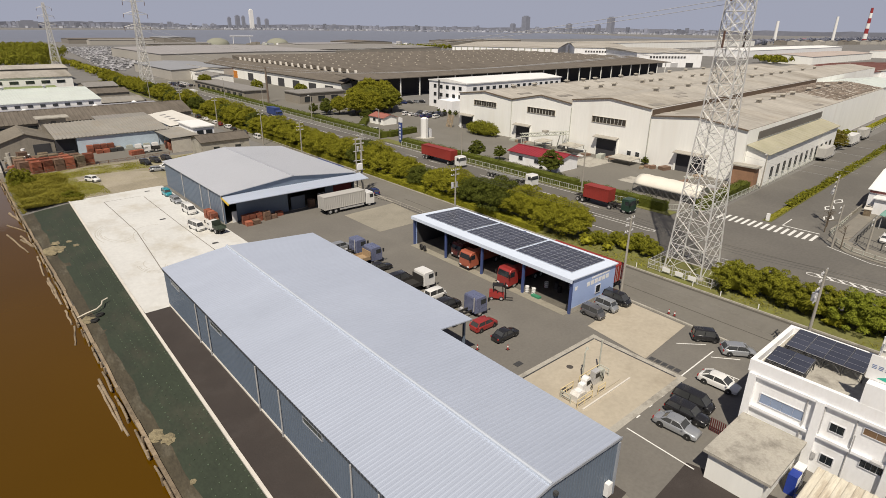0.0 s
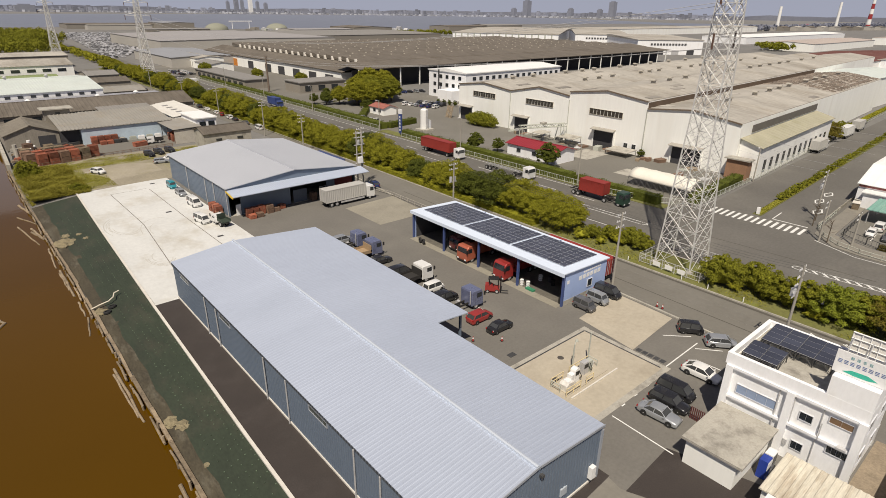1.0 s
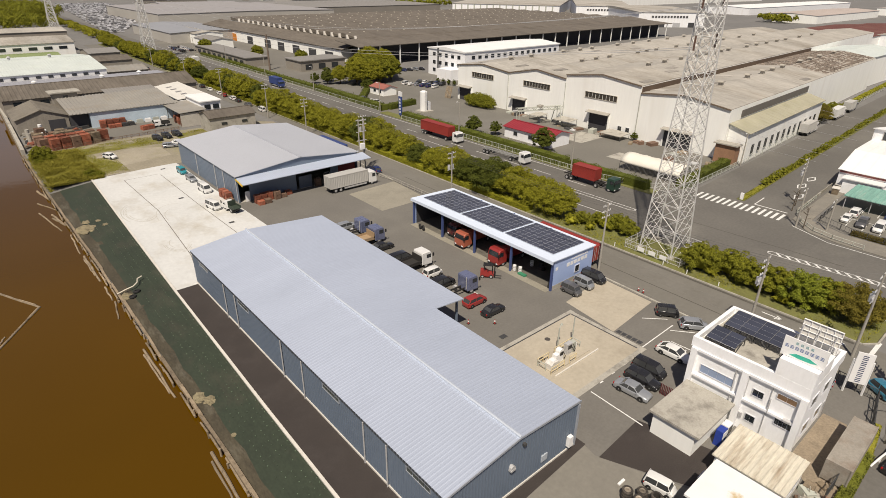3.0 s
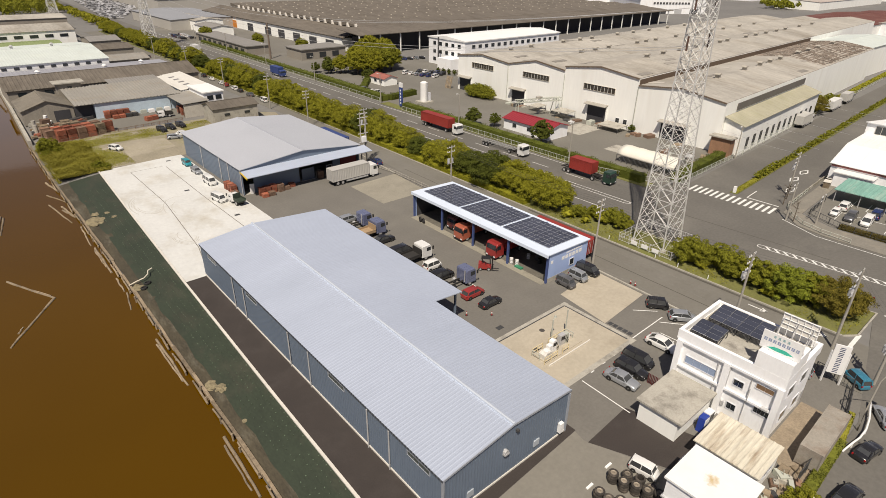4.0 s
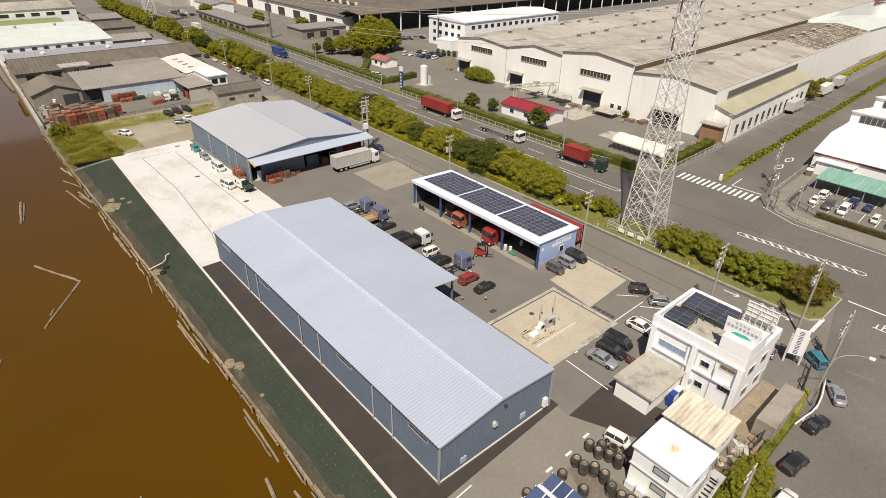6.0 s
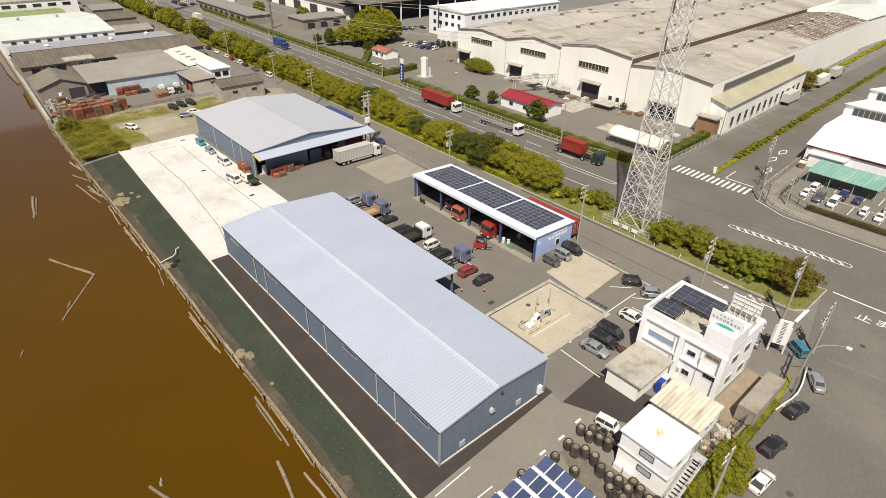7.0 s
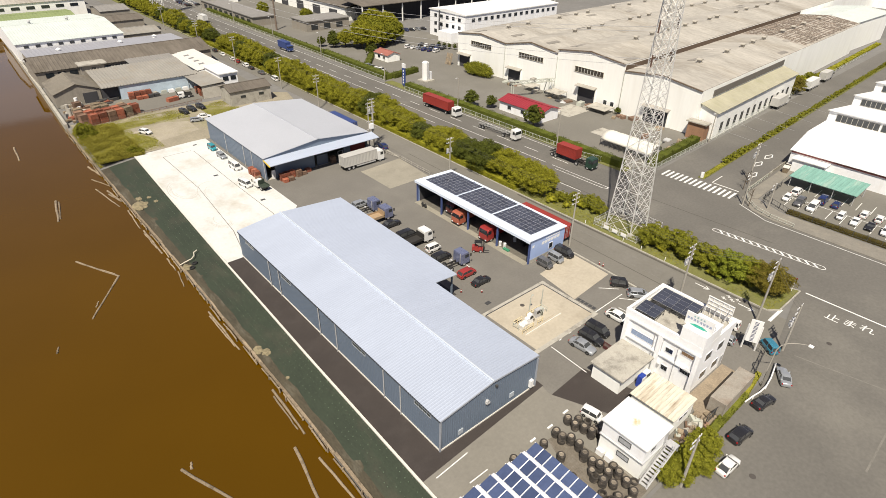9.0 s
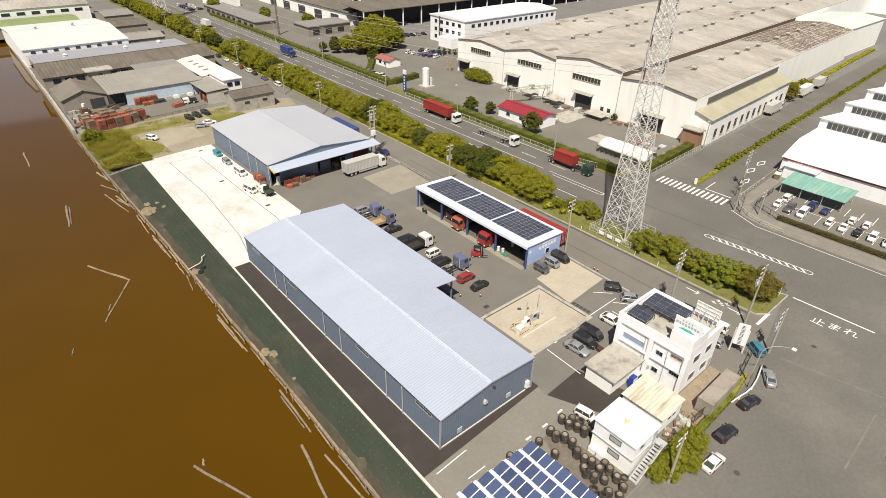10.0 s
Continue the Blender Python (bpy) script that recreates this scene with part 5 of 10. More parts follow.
gs = gable_house("guard_hut", "small cream guard hut with a faded red-brown roof", "building", 122.5, 128.5, 172.5, 181.5, 2.6, 3.6, "y", CREAM_WALL, mat("roof_faded_red", (0.30, 0.11, 0.085), 0.8, var=0.2, scale=0.4, bump=0.0))
for y_ in (174.0, 177.4):
    window(gs, "x", y_, y_ + 1.8, 0.9, 2.1, 122.5, panes=2, out=-1)

# ---- neighbouring sawtooth works with white roofs ----
rf = thing("white_works", "white sawtooth works with long clerestory windows", "factory")
for i in range(5):
    x = 162 + i * 21.0
    yn = 26.9 + 0.03 * i * 21
    hi, lo_ = 10.0, 7.3
    bm = bmesh.new()
    prism(bm, [(x, 0), (x + 21, 0), (x + 21, lo_), (x, hi)], "y", -70, yn)
    part("wall", bm, WHITE_WALL, rf)
    bm = bmesh.new()
    ribbed(bm, (x - 0.5, -70.3, hi + 0.15), (0, 70.6 + yn, 0), (21.3, 0, lo_ - hi), 2.5, 0.05)
    part("roof", bm, ROOF_WHITE, rf)
    for j in range(9):
        y0 = yn - 2.0 - j * 10.4
        bm = bmesh.new(); box(bm, x - 0.12, x - 0.02, y0 - 10.0, y0, 7.55, 9.5); w_ = part("clerestory", bm, mat("sash_grey", (0.42, 0.40, 0.36), 0.7, bump=0.0), rf)
        for k2 in range(8):
            bm = bmesh.new(); box(bm, x - 0.15, x - 0.11, y0 - 9.9 + k2 * 1.24, y0 - 9.9 + k2 * 1.24 + 1.1, 7.68, 9.35); part("pane", bm, GLASS, w_)
bm = bmesh.new()
prism(bm, [(141.2, 0), (162, 0), (162, 7.3), (149.5, 7.0), (141.2, 4.25)], "y", -70, 26.4)
part("wall", bm, WHITE_WALL, rf)
for a, b in (((162.0, 7.5), (149.3, 7.2)), ((149.3, 7.2), (140.7, 4.35))):
    bm = bmesh.new()
    ribbed(bm, (a[0], -70.3, a[1]), (0, 97.0, 0), (b[0] - a[0], 0, b[1] - a[1]), 2.5, 0.04)
    part("roof", bm, ROOF_WHITE, rf)
bm = bmesh.new(); box(bm, 140.95, 141.19, -70, 26.3, 3.75, 4.15); part("eave_trim", bm, mat("trim_maroon", (0.24, 0.08, 0.07), 0.7, bump=0.0), rf)
lw_ = thing("white_annex", "low white annex with a flat white roof", "building")
bm = bmesh.new(); box(bm, 138.4, 141.1, 17.6, 24.6, 0, 3.2); part("wall", bm, WHITE_WALL, lw_)
bm = bmesh.new(); box(bm, 138.0, 141.15, 17.2, 25.0, 3.2, 3.4); part("roof", bm, ROOF_WHITE, lw_)
gc = thing("green_canopy", "long carport with a weathered turquoise sheet roof", "canopy")
bm = bmesh.new(); ribbed(bm, (136.4, 7.4, 3.2), (0, 14.0, 0), (-8.2, 0, -0.5), 0.9, 0.05); part("roof", bm, mat("roof_turquoise", (0.19, 0.37, 0.31), 0.8, var=0.25, scale=0.5, bump=0.0, stain=(0.40, 0.44, 0.38), stain_amt=0.85, stretch=(0.3, 1.5, 1)), gc)
for y in (7.8, 12.0, 16.6, 21.0):
    for x in (128.6, 136.0):
        bm = bmesh.new(); bar(bm, (x, y, 0), (x, y, 2.75), 0.12); part("post", bm, STEEL, gc)

# ---- riverside works north of the gravel lot ----
def flat_windows(parent, xs, y, z0, z1, w, m=None):
    for x in xs:
        bm = bmesh.new(); box(bm, x, x + w, y - 0.12, y + 0.05, z0, z1); part("window", bm, m or GLASS, parent)


t_ = gable_house("workshop", "weathered wooden workshop with an old brown gabled roof", "building", 9.4, 22.0, 187.0, 203.5, 4.0, 6.2, "y", mat("boards_grey", (0.27, 0.245, 0.205), 0.9, var=0.3, scale=0.8, bump=0.0, stretch=(1, 1, 0.3)), mat("roof_bleached", (0.17, 0.153, 0.125), 0.9, var=0.35, scale=0.25, fine=1.5, bump=0.0, stain=(0.15, 0.13, 0.10), stain_amt=0.7, stain_scale=0.2), pitch=0.9)
bm = bmesh.new(); box(bm, 17.0, 21.0, 186.9, 187.1, 0, 3.2); part("doorway", bm, DARK_IN, t_)
t_ = thing("workshop", "long workshop with a tan ribbed roof and pale blue wall", "building")
bm = bmesh.new(); box(bm, 27.0, 51.0, 184.2, 203, 0, 4.3); part("wall", bm, mat("wall_pale_blue", (0.50, 0.60, 0.68), 0.7, bump=0.0), t_)
bm = bmesh.new(); ribbed(bm, (22.0, 203.6, 6.2), (29.5, 0, 0), (0, -19.8, -1.7), 0.95, 0.16); part("roof", bm, ROOF_TAN, t_)
bm = bmesh.new(); box(bm, 22.0, 26.9, 185.7, 185.9, 0, 4.0); part("doorway", bm, DARK_IN, t_)
bm = bmesh.new(); ribbed(bm, (36.0, 210.5, 6.4), (15.5, 0, 0), (0, -7, -0.4), 0.9, 0.08); part("roof", bm, ROOF_GREYTILE, t_)
t_ = thing("long_hall", "long riverside hall with an old dark brown roof", "building")
bm = bmesh.new(); gable_walls(bm, 9.4, 68, 214.5, 236, 5.0, 7.6, "x"); part("wall", bm, WORK_WALL, t_)
gable_roof(t_, 9.4, 68, 214.5, 236, 5.0, 7.6, "x", ROOF_DARK, 0.5, 1.2, 0.08)
flat_windows(t_, [12 + i * 3.6 for i in range(15)], 214.5, 2.8, 4.2, 2.4)
t_ = thing("stair_tower", "small grey flat-roofed tower between the workshops", "building")
bm = bmesh.new(); box(bm, 21.5, 28, 203, 208, 0, 7.6); part("wall", bm, WORK_WALL, t_)
bm = bmesh.new(); box(bm, 20.5, 29.0, 202.4, 208.4, 7.6, 7.9); part("roof", bm, CONC_GREY, t_)
bm = bmesh.new(); box(bm, 24.2, 25.4, 202.9, 203.05, 4.5, 6.8); part("window", bm, GLASS, t_)
t_ = thing("long_hall", "long low hall with a plain blue-grey sheet roof", "building")
bm = bmesh.new(); box(bm, 11, 66, 236.8, 255.4, 0, 4.3); part("wall", bm, WORK_WALL, t_)
bm = bmesh.new(); ribbed(bm, (10.6, 255.8, 4.6), (56, 0, 0), (0, -19.2, 0.5), 1.5, 0.05); part("roof", bm, mat("roof_bluegrey_sheet", (0.30, 0.305, 0.335), 0.7, var=0.08, scale=0.15, fine=1, bump=0.0, stain=(0.25, 0.245, 0.25), stain_amt=0.4, stain_scale=0.1), t_)
for x, y in ((22, 246), (44, 247), (58, 250)):
    bm = bmesh.new(); tube(bm, (x, y, 4.6), (x, y, 5.4), 0.7, n=10); tube(bm, (x, y, 5.4), (x, y, 5.9), 0.95, 0.3, n=10); part("roof_vent", bm, ROOF_WHITE, t_)
t_ = thing("mint_hall", "hall with a bright mint-white roof and a row of windows", "building")
bm = bmesh.new(); gable_walls(bm, 10, 48, 257.0, 314, 6.5, 8.7, "x"); part("wall", bm, WHITE_WALL, t_)
gable_roof(t_, 10, 48, 257.0, 314, 6.5, 8.7, "x", ROOF_MINT, 0.4, 1.0, 0.05)
flat_windows(t_, [12.5 + i * 3.9 for i in range(9)], 257.0, 4.95, 5.85, 1.6)
for x in (20, 34):
    bm = bmesh.new(); tube(bm, (x, 287, 8.4), (x, 287, 9.8), 0.5, n=10); tube(bm, (x, 287, 9.8), (x, 287, 10.2), 0.9, 0.3, n=10); part("roof_vent", bm, STEEL, t_)
t_ = gable_house("green_hall", "hall with an olive green roof", "building", 5, 43.5, 322, 347, 4.6, 5.6, "x", WORK_WALL, ROOF_GREEN, pitch=1.5)
t_ = gable_house("cream_hall", "tall cream hall with a brown-grey roof and high windows", "building", 5, 54, 350, 385, 8.5, 10.5, "x", CREAM_WALL, ROOF_SLATE, pitch=2)
flat_windows(t_, [8 + i * 6.5 for i in range(7)], 350, 5.6, 7.0, 3.6)
t_ = thing("workshop", "workshop with a white coated roof and skylights", "building")
bm = bmesh.new(); box(bm, 53, 61.5, 186, 214, 0, 4.6); part("wall", bm, WHITE_WALL, t_)
bm = bmesh.new(); ribbed(bm, (52.4, 186, 4.9), (0, 29, 0), (9.4, 0, 0.9), 1.0, 0.06); part("roof", bm, mat("roof_chalky", (0.60, 0.585, 0.54), 0.7, var=0.08, scale=0.2, fine=1, bump=0.0, stain=(0.48, 0.46, 0.41), stain_amt=0.5, stain_scale=0.2, stretch=(1, 0.3, 1)), t_)
for y in (192, 197, 202, 207):
    bm = bmesh.new(); prism(bm, [(55.6, 5.15), (57.4, 5.3), (57.4, 5.47), (55.6, 5.3)], "y", y, y + 1.5); part("skylight", bm, mat("rooflight_grey", (0.22, 0.21, 0.20), 0.4, bump=0.0), t_)
t_ = thing("office_house", "small white two-storey office", "building")
bm = bmesh.new(); box(bm, 55, 61, 173, 186, 0, 5.8); part("wall", bm, WHITE_WALL, t_)
bm = bmesh.new(); box(bm, 54.6, 61.4, 172.6, 186.4, 5.8, 6.1); part("roof", bm, ROOF_WHITE, t_)
flat_windows(t_, (56, 58.6), 173, 3.6, 4.9, 1.8)
t_ = thing("shed", "open-sided shed with a buff sheet roof", "shed")
bm = bmesh.new(); ribbed(bm, (47.2, 169, 4.2), (0, 20, 0), (8, 0, 0.3), 0.9, 0.06); part("roof", bm, ROOF_TAN, t_)
bm = bmesh.new(); box(bm, 47.5, 55, 169.3, 169.5, 0, 3.9); part("wall", bm, mat("works_wall_pale", (0.50, 0.47, 0.41), 0.85, var=0.15, scale=0.4, fine=3, bump=0.0, stain=(0.36, 0.32, 0.26), stain_amt=0.5, stain_scale=0.5), t_)
bm = bmesh.new(); box(bm, 54.8, 55, 169.5, 188.5, 0, 3.9); part("wall", bm, WORK_WALL, t_)
for y in (176, 182, 188.5):
    bm = bmesh.new(); bar(bm, (47.6, y, 0), (47.6, y, 4), 0.15); part("post", bm, STEEL_DK, t_)
t_ = gable_house("concrete_store", "grey block-built store with a dark brown roof", "building", 51.4, 64.6, 156.2, 164.4, 4.4, 5.7, "x", CONC_GREY, ROOF_DARK, pitch=0.9)
flat_windows(t_, (54.5, 60.5), 156.2, 2.2, 2.9, 1.6)
for k_, (x0, x1, y0, y1, z, rm) in enumerate(((50, 66, 268, 285, 3.6, ROOF_TAN), (52, 68, 300, 318, 4.2, ROOF_DARK), (56, 70, 330, 352, 4.5, ROOF_GREYTILE), (20, 60, 392, 430, 6, ROOF_DARK), (15, 66, 440, 475, 7, ROOF_SLATE))):
    gable_house("works_building", "grey and brown works building along the river", "building", x0, x1, y0, y1, z, z + 1.3, "x", WORK_WALL, rm, pitch=2)



# ---- depot office ----
of = thing("office", "white two-storey depot office with a flat roof and parapet", "building")
OX0, OX1, OY0, OY1, OZ = 49.4, 58.4, 2.2, 13.2, 7.3
bm = bmesh.new(); box(bm, OX0, OX1, OY0, OY1, 0, OZ); part("wall", bm, WHITE_WALL, of)
bm = bmesh.new(); box(bm, OX0 + 0.3, OX1 - 0.3, OY0 + 0.3, OY1 - 0.3, OZ, OZ + 0.02); part("roof_deck", bm, CONC_GREY, of)
for x0, x1, y0, y1 in ((OX0 - 0.15, OX0 + 0.25, OY0 - 0.15, OY1 + 0.15), (OX1 - 0.25, OX1 + 0.15, OY0 - 0.15, OY1 + 0.15), (OX0 + 0.25, OX1 - 0.25, OY0 - 0.15, OY0 + 0.25), (OX0 + 0.25, OX1 - 0.25, OY1 - 0.25, OY1 + 0.15)):
    bm = bmesh.new(); box(bm, x0, x1, y0, y1, OZ - 0.5, OZ + 0.65); part("parapet", bm, WHITE_WALL, of)
for y in (OY0 + 0.1, 7.6, OY1 - 0.35):
    bm = bmesh.new(); box(bm, OX0 - 0.42, OX0, y - 0.3, y + 0.3, 0, OZ - 0.5); part("pilaster", bm, WHITE_WALL, of)
for z in (3.5, 6.55):
    for y0, y1 in ((OY0 + 0.4, 7.3), (7.9, OY1 - 0.65)):
        bm = bmesh.new(); box(bm, OX0 - 0.3, OX0, y0, y1, z, z + 0.25); part("ledge", bm, WHITE_WALL, of)
window(of, "x", 8.4, 12.0, 4.15, 5.15, OX0, panes=4, out=-1, glass=GLASS_BLUE)
window(of, "x", 5.6, 6.7, 4.45, 5.3, OX0, panes=2, out=-1)
window(of, "x", 2.8, 4.6, 5.4, 6.1, OX0, panes=2, out=-1, glass=mat("blind_brown", (0.18, 0.11, 0.06), 0.5, bump=0.0))
window(of, "x", 5.7, 6.7, 1.3, 2.2, OX0, panes=2, out=-1)
window(of, "x", 2.6, 4.2, 2.55, 3.35, OX0, panes=4, out=-1)
window(of, "x", 8.4, 9.4, 1.6, 2.4, OX0, panes=2, out=-1)
for x in (51.3, 54.6):
    window(of, "y", x, x + 1.8, 4.4, 5.8, OY0, panes=2, out=-1)
    window(of, "y", x, x + 1.8, 1.1, 2.5, OY0, panes=2, out=-1)
bm = bmesh.new(); box(bm, 57.2, 58.0, OY0 - 0.08, OY0, 0, 2.1); part("door", bm, STEEL, of)
bm = bmesh.new(); box(bm, OX0 - 0.5, OX0 - 0.05, 2.8, 3.5, 3.6, 3.8); tube(bm, (OX0 - 0.3, 4.9, 3.5), (OX0 - 0.3, 4.9, 5.2), 0.05)
part("cable_bracket", bm, STEEL, of)
bm = bmesh.new(); tube(bm, (OX0 - 0.1, 8.5, 0), (OX0 - 0.1, 8.5, 6.5), 0.06); part("downpipe", bm, STEEL, of)
# raised block at the street end
bm = bmesh.new(); box(bm, OX0 - 0.14, 53.6, OY0 - 0.14, 5.35, OZ, 9.75); part("stair_head", bm, WHITE_WALL, of)
# rooftop sign boards
sb = thing("roof_sign", "white rooftop sign board with blue lettering and a green stripe", "sign")
m_ = pose(50.1, 5.65, 9.8, 0, 0, -90)
bm = bmesh.new(); box(bm, 0, 3.7, -0.06, 0.06, 0, 2.0); part("board", bm, SIGN_WHITE, sb, m=m_)
for i in range(8):
    glyph_bars(sb, 0.2 + i * 0.42, 0.95, 0.33, mat("sign_slate", (0.10, 0.16, 0.34), 0.5, bump=0.0), m_)
for i in range(4):
    glyph_bars(sb, 1.0 + i * 0.42, 1.5, 0.24, mat("sign_teal", (0.10, 0.30, 0.32), 0.5, bump=0.0), m_)
bm = bmesh.new()
prism(bm, [(0.7, 0.25), (1.3, 0.55), (2.4, 0.6), (3.1, 0.35), (2.5, 0.2), (1.5, 0.16)], "y", -0.075, -0.062)
part("stripe", bm, mat("sign_green", (0.03, 0.42, 0.30), 0.5, bump=0.0), sb, m=m_)
for i in range(4):
    bm = bmesh.new(); bar(bm, (0.3 + i * 1.05, 0.1, -0.05), (0.3 + i * 1.05, 1.7, -0.05), 0.07); bar(bm, (0.3 + i * 1.05, 0.1, 1.8), (0.3 + i * 1.05, 1.7, -0.05), 0.07)
    part("strut", bm, STEEL, sb, m=m_)
sb2 = thing("roof_sign", "rear side of a white rooftop sign on a steel frame", "sign")
m_ = pose(57.6, 6.2, 7.35, 0, 0, -90)
bm = bmesh.new(); box(bm, 0, 3.6, -0.05, 0.05, 1.0, 2.9); part("board", bm, mat("sign_back", (0.74, 0.72, 0.67), 0.6, var=0.12, bump=0.0, stain=(0.45, 0.36, 0.27), stain_amt=0.5), sb2, m=m_)
for i in range(6):
    bm = bmesh.new(); bar(bm, (i * 0.7 + 0.05, -0.1, 0), (i * 0.7 + 0.05, -0.1, 2.95), 0.07); part("post", bm, SIGN_WHITE, sb2, m=m_)
for z in (1.1, 1.7, 2.3, 2.9):
    bm = bmesh.new(); bar(bm, (0, -0.14, z), (3.6, -0.14, z), 0.06); part("rail", bm, SIGN_WHITE, sb2, m=m_)
for i in (0, 1, 2):
    bm = bmesh.new(); bar(bm, (i * 1.5 + 0.2, -0.1, 2.4), (i * 1.5 + 0.2, -1.8, 0.1), 0.07); part("strut", bm, STEEL, sb2, m=m_)
# roof solar racks
OPAN = pv_panel_mesh("solar_panel", 0.82, 1.42, PV, ALU, 0.025)
for nx, ny, m_, lab in ((4, 4, pose(53.3, 6.2, 8.3, 0, -6, 0), "tilted black solar panels on a steel rack over the office roof"), (3, 2, pose(49.75, 9.4, 8.2, 0, -6, 0), "small tilted rack of black solar panels on the office roof")):
    rk = thing("solar_rack", lab, "solar panels", m=m_)
    for i in range(nx):
        for j in range(ny):
            part("solar_panel", OPAN, None, rk, m=pose(i * 0.84, j * 1.47, 0.06))
    for j in range(ny + 1):
        y = j * 1.47
        bm = bmesh.new(); bar(bm, (0, y, 0), (nx * 0.84, y, 0), 0.08); bar(bm, (0.1, y, 0), (0.1, y, -0.95), 0.08); bar(bm, (nx * 0.84 - 0.1, y, 0), (nx * 0.84 - 0.1, y, -0.95), 0.08)
        bar(bm, (0.1, y, -0.9), (nx * 0.8, y, -0.1), 0.05)
        part("frame", bm, STEEL_DK, rk)
    bm = bmesh.new()
    bar(bm, (0.1, 0, -0.1), (0.1, ny * 1.47, -0.1), 0.07)
    for j in range(ny):
        bar(bm, (0.1, j * 1.47, -0.85), (0.1, (j + 0.5) * 1.47, -0.1), 0.05); bar(bm, (0.1, (j + 0.5) * 1.47, -0.1), (0.1, (j + 1) * 1.47, -0.85), 0.05)
    part("truss", bm, STEEL_DK, rk)

# ---- huts beside the office ----
an = thing("concrete_hut", "flat-roofed cream hut with a stained concrete roof slab", "hut")
bm = bmesh.new(); box(bm, 41.9, 48.9, 8.2, 12.5, 0, 2.55); part("wall", bm, CREAM_WALL, an)
bm = bmesh.new(); box(bm, 41.6, 48.98, 7.7, 12.85, 2.55, 2.8); part("roof_slab", bm, CONC_GREY, an)
window(an, "y", 46.8, 47.8, 1.3, 2.1, 8.2, panes=2, out=-1)
vm = thing("drinks_machine", "blue vending machine standing against the hut", "vending machine")
bm = bmesh.new(); box(bm, 45.2, 46.2, 6.9, 7.6, 0, 1.85); part("body", bm, mat("vend_blue", (0.02, 0.05, 0.30), 0.4, bump=0.0), vm)
bm = bmesh.new(); box(bm, 45.3, 46.1, 6.87, 6.9, 0.9, 1.7); part("window", bm, SIGN_WHITE, vm)
vm2 = thing("drinks_machine", "white vending machine beside the blue one", "vending machine")
bm = bmesh.new(); box(bm, 46.35, 47.4, 6.9, 7.6, 0, 1.85); part("body", bm, SIGN_WHITE, vm2)
bm = bmesh.new(); box(bm, 46.45, 47.3, 6.87, 6.9, 0.9, 1.7); part("window", bm, GLASS, vm2)
for i in range(3):
    bm = bmesh.new(); tube(bm, (44.9 + 0.1 * i, 6.55 - i * 0.05 + 0.0, 0.0), (44.9 + 0.1 * i, 6.55, 0.55), 0.2, 0.24)
    single("bucket", bm, mat("vend_blue", (0.02, 0.05, 0.30)), "blue plastic bucket by the vending machine", "bucket", group="buckets") .location = (-0.5 * i, -0.3 * i, 0)
rk = thing("rusty_roof_hut", "low hut with a rust-streaked pale metal roof", "hut")
bm = bmesh.new(); box(bm, 41.1, 46.1, 0.1, 5.9, 0, 2.68); part("wall", bm, CREAM_WALL, rk)
bm = bmesh.new(); ribbed(bm, (46.3, -0.1, 2.95), (0, 6.2, 0), (-5.5, 0, -0.22), 0.5, 0.05); part("roof", bm, ROOF_RUSTY, rk)
for y in (1.2, 3.4):
    window(rk, "y", 42 + y * 0.5, 43 + y * 0.5, 1.2, 2.0, 0.1, panes=2, out=-1)
wt = thing("white_hut", "two-level white prefab hut with an outside steel stair", "hut")
bm = bmesh.new(); box(bm, 32.6, 37.6, -1.0, 4.6, 0, 2.75); part("wall", bm, CREAM_WALL, wt, "cream lower storey")
bm = bmesh.new(); box(bm, 32.6, 37.6, -1.0, 4.6, 2.9, 5.0); part("wall", bm, WHITE_WALL, wt, "white upper storey")
bm = bmesh.new(); box(bm, 32.42, 37.7, -1.12, 4.72, 2.75, 2.9); part("ledge", bm, STEEL, wt)
bm = bmesh.new(); prism(bm, [(32.4, 4.95), (37.75, 5.05), (37.75, 5.25), (32.4, 5.15)], "y", -1.2, 4.8); part("roof", bm, ROOF_WHITE_RUST, wt)
window(wt, "x", 0.75, 2.35, 3.55, 4.4, 32.6, panes=2, out=-1, glass=mat("pane_curtained", (0.42, 0.43, 0.44), 0.2, bump=0.0), frame_mat=STEEL_DK)
window(wt, "x", 0.6, 2.2, 1.35, 2.15, 32.6, panes=2, out=-1, glass=mat("pane_curtained", (0.42, 0.43, 0.44)), frame_mat=STEEL_DK)
window(wt, "y", 33.6, 34.8, 3.6, 4.5, -1.0, panes=2, out=-1)
bm = bmesh.new(); box(bm, 36.7, 37.5, -1.06, -0.98, 2.92, 4.85); part("door", bm, STEEL, wt)
bm = bmesh.new(); box(bm, 36.4, 37.5, 4.62, 5.4, 2.3, 3.6); part("cooler", bm, STEEL, wt)
bm = bmesh.new(); box(bm, 31.9, 32.4, 3.5, 4.4, 0.0, 0.8); box(bm, 31.9, 32.4, 2.3, 3.2, 0.0, 0.8); part("cooler", bm, SIGN_WHITE, wt, "white outdoor cooling units")
st = thing("outside_stair", "steel outside stair against the white hut", "stair")
for i in range(12):
    f = i / 11
    bm = bmesh.new(); x = 32.2 + f * 4.4; box(bm, x, x + 0.34, -2.3, -1.35, 0.2 + f * 2.6, 0.25 + f * 2.6); part("tread", bm, STEEL, st)
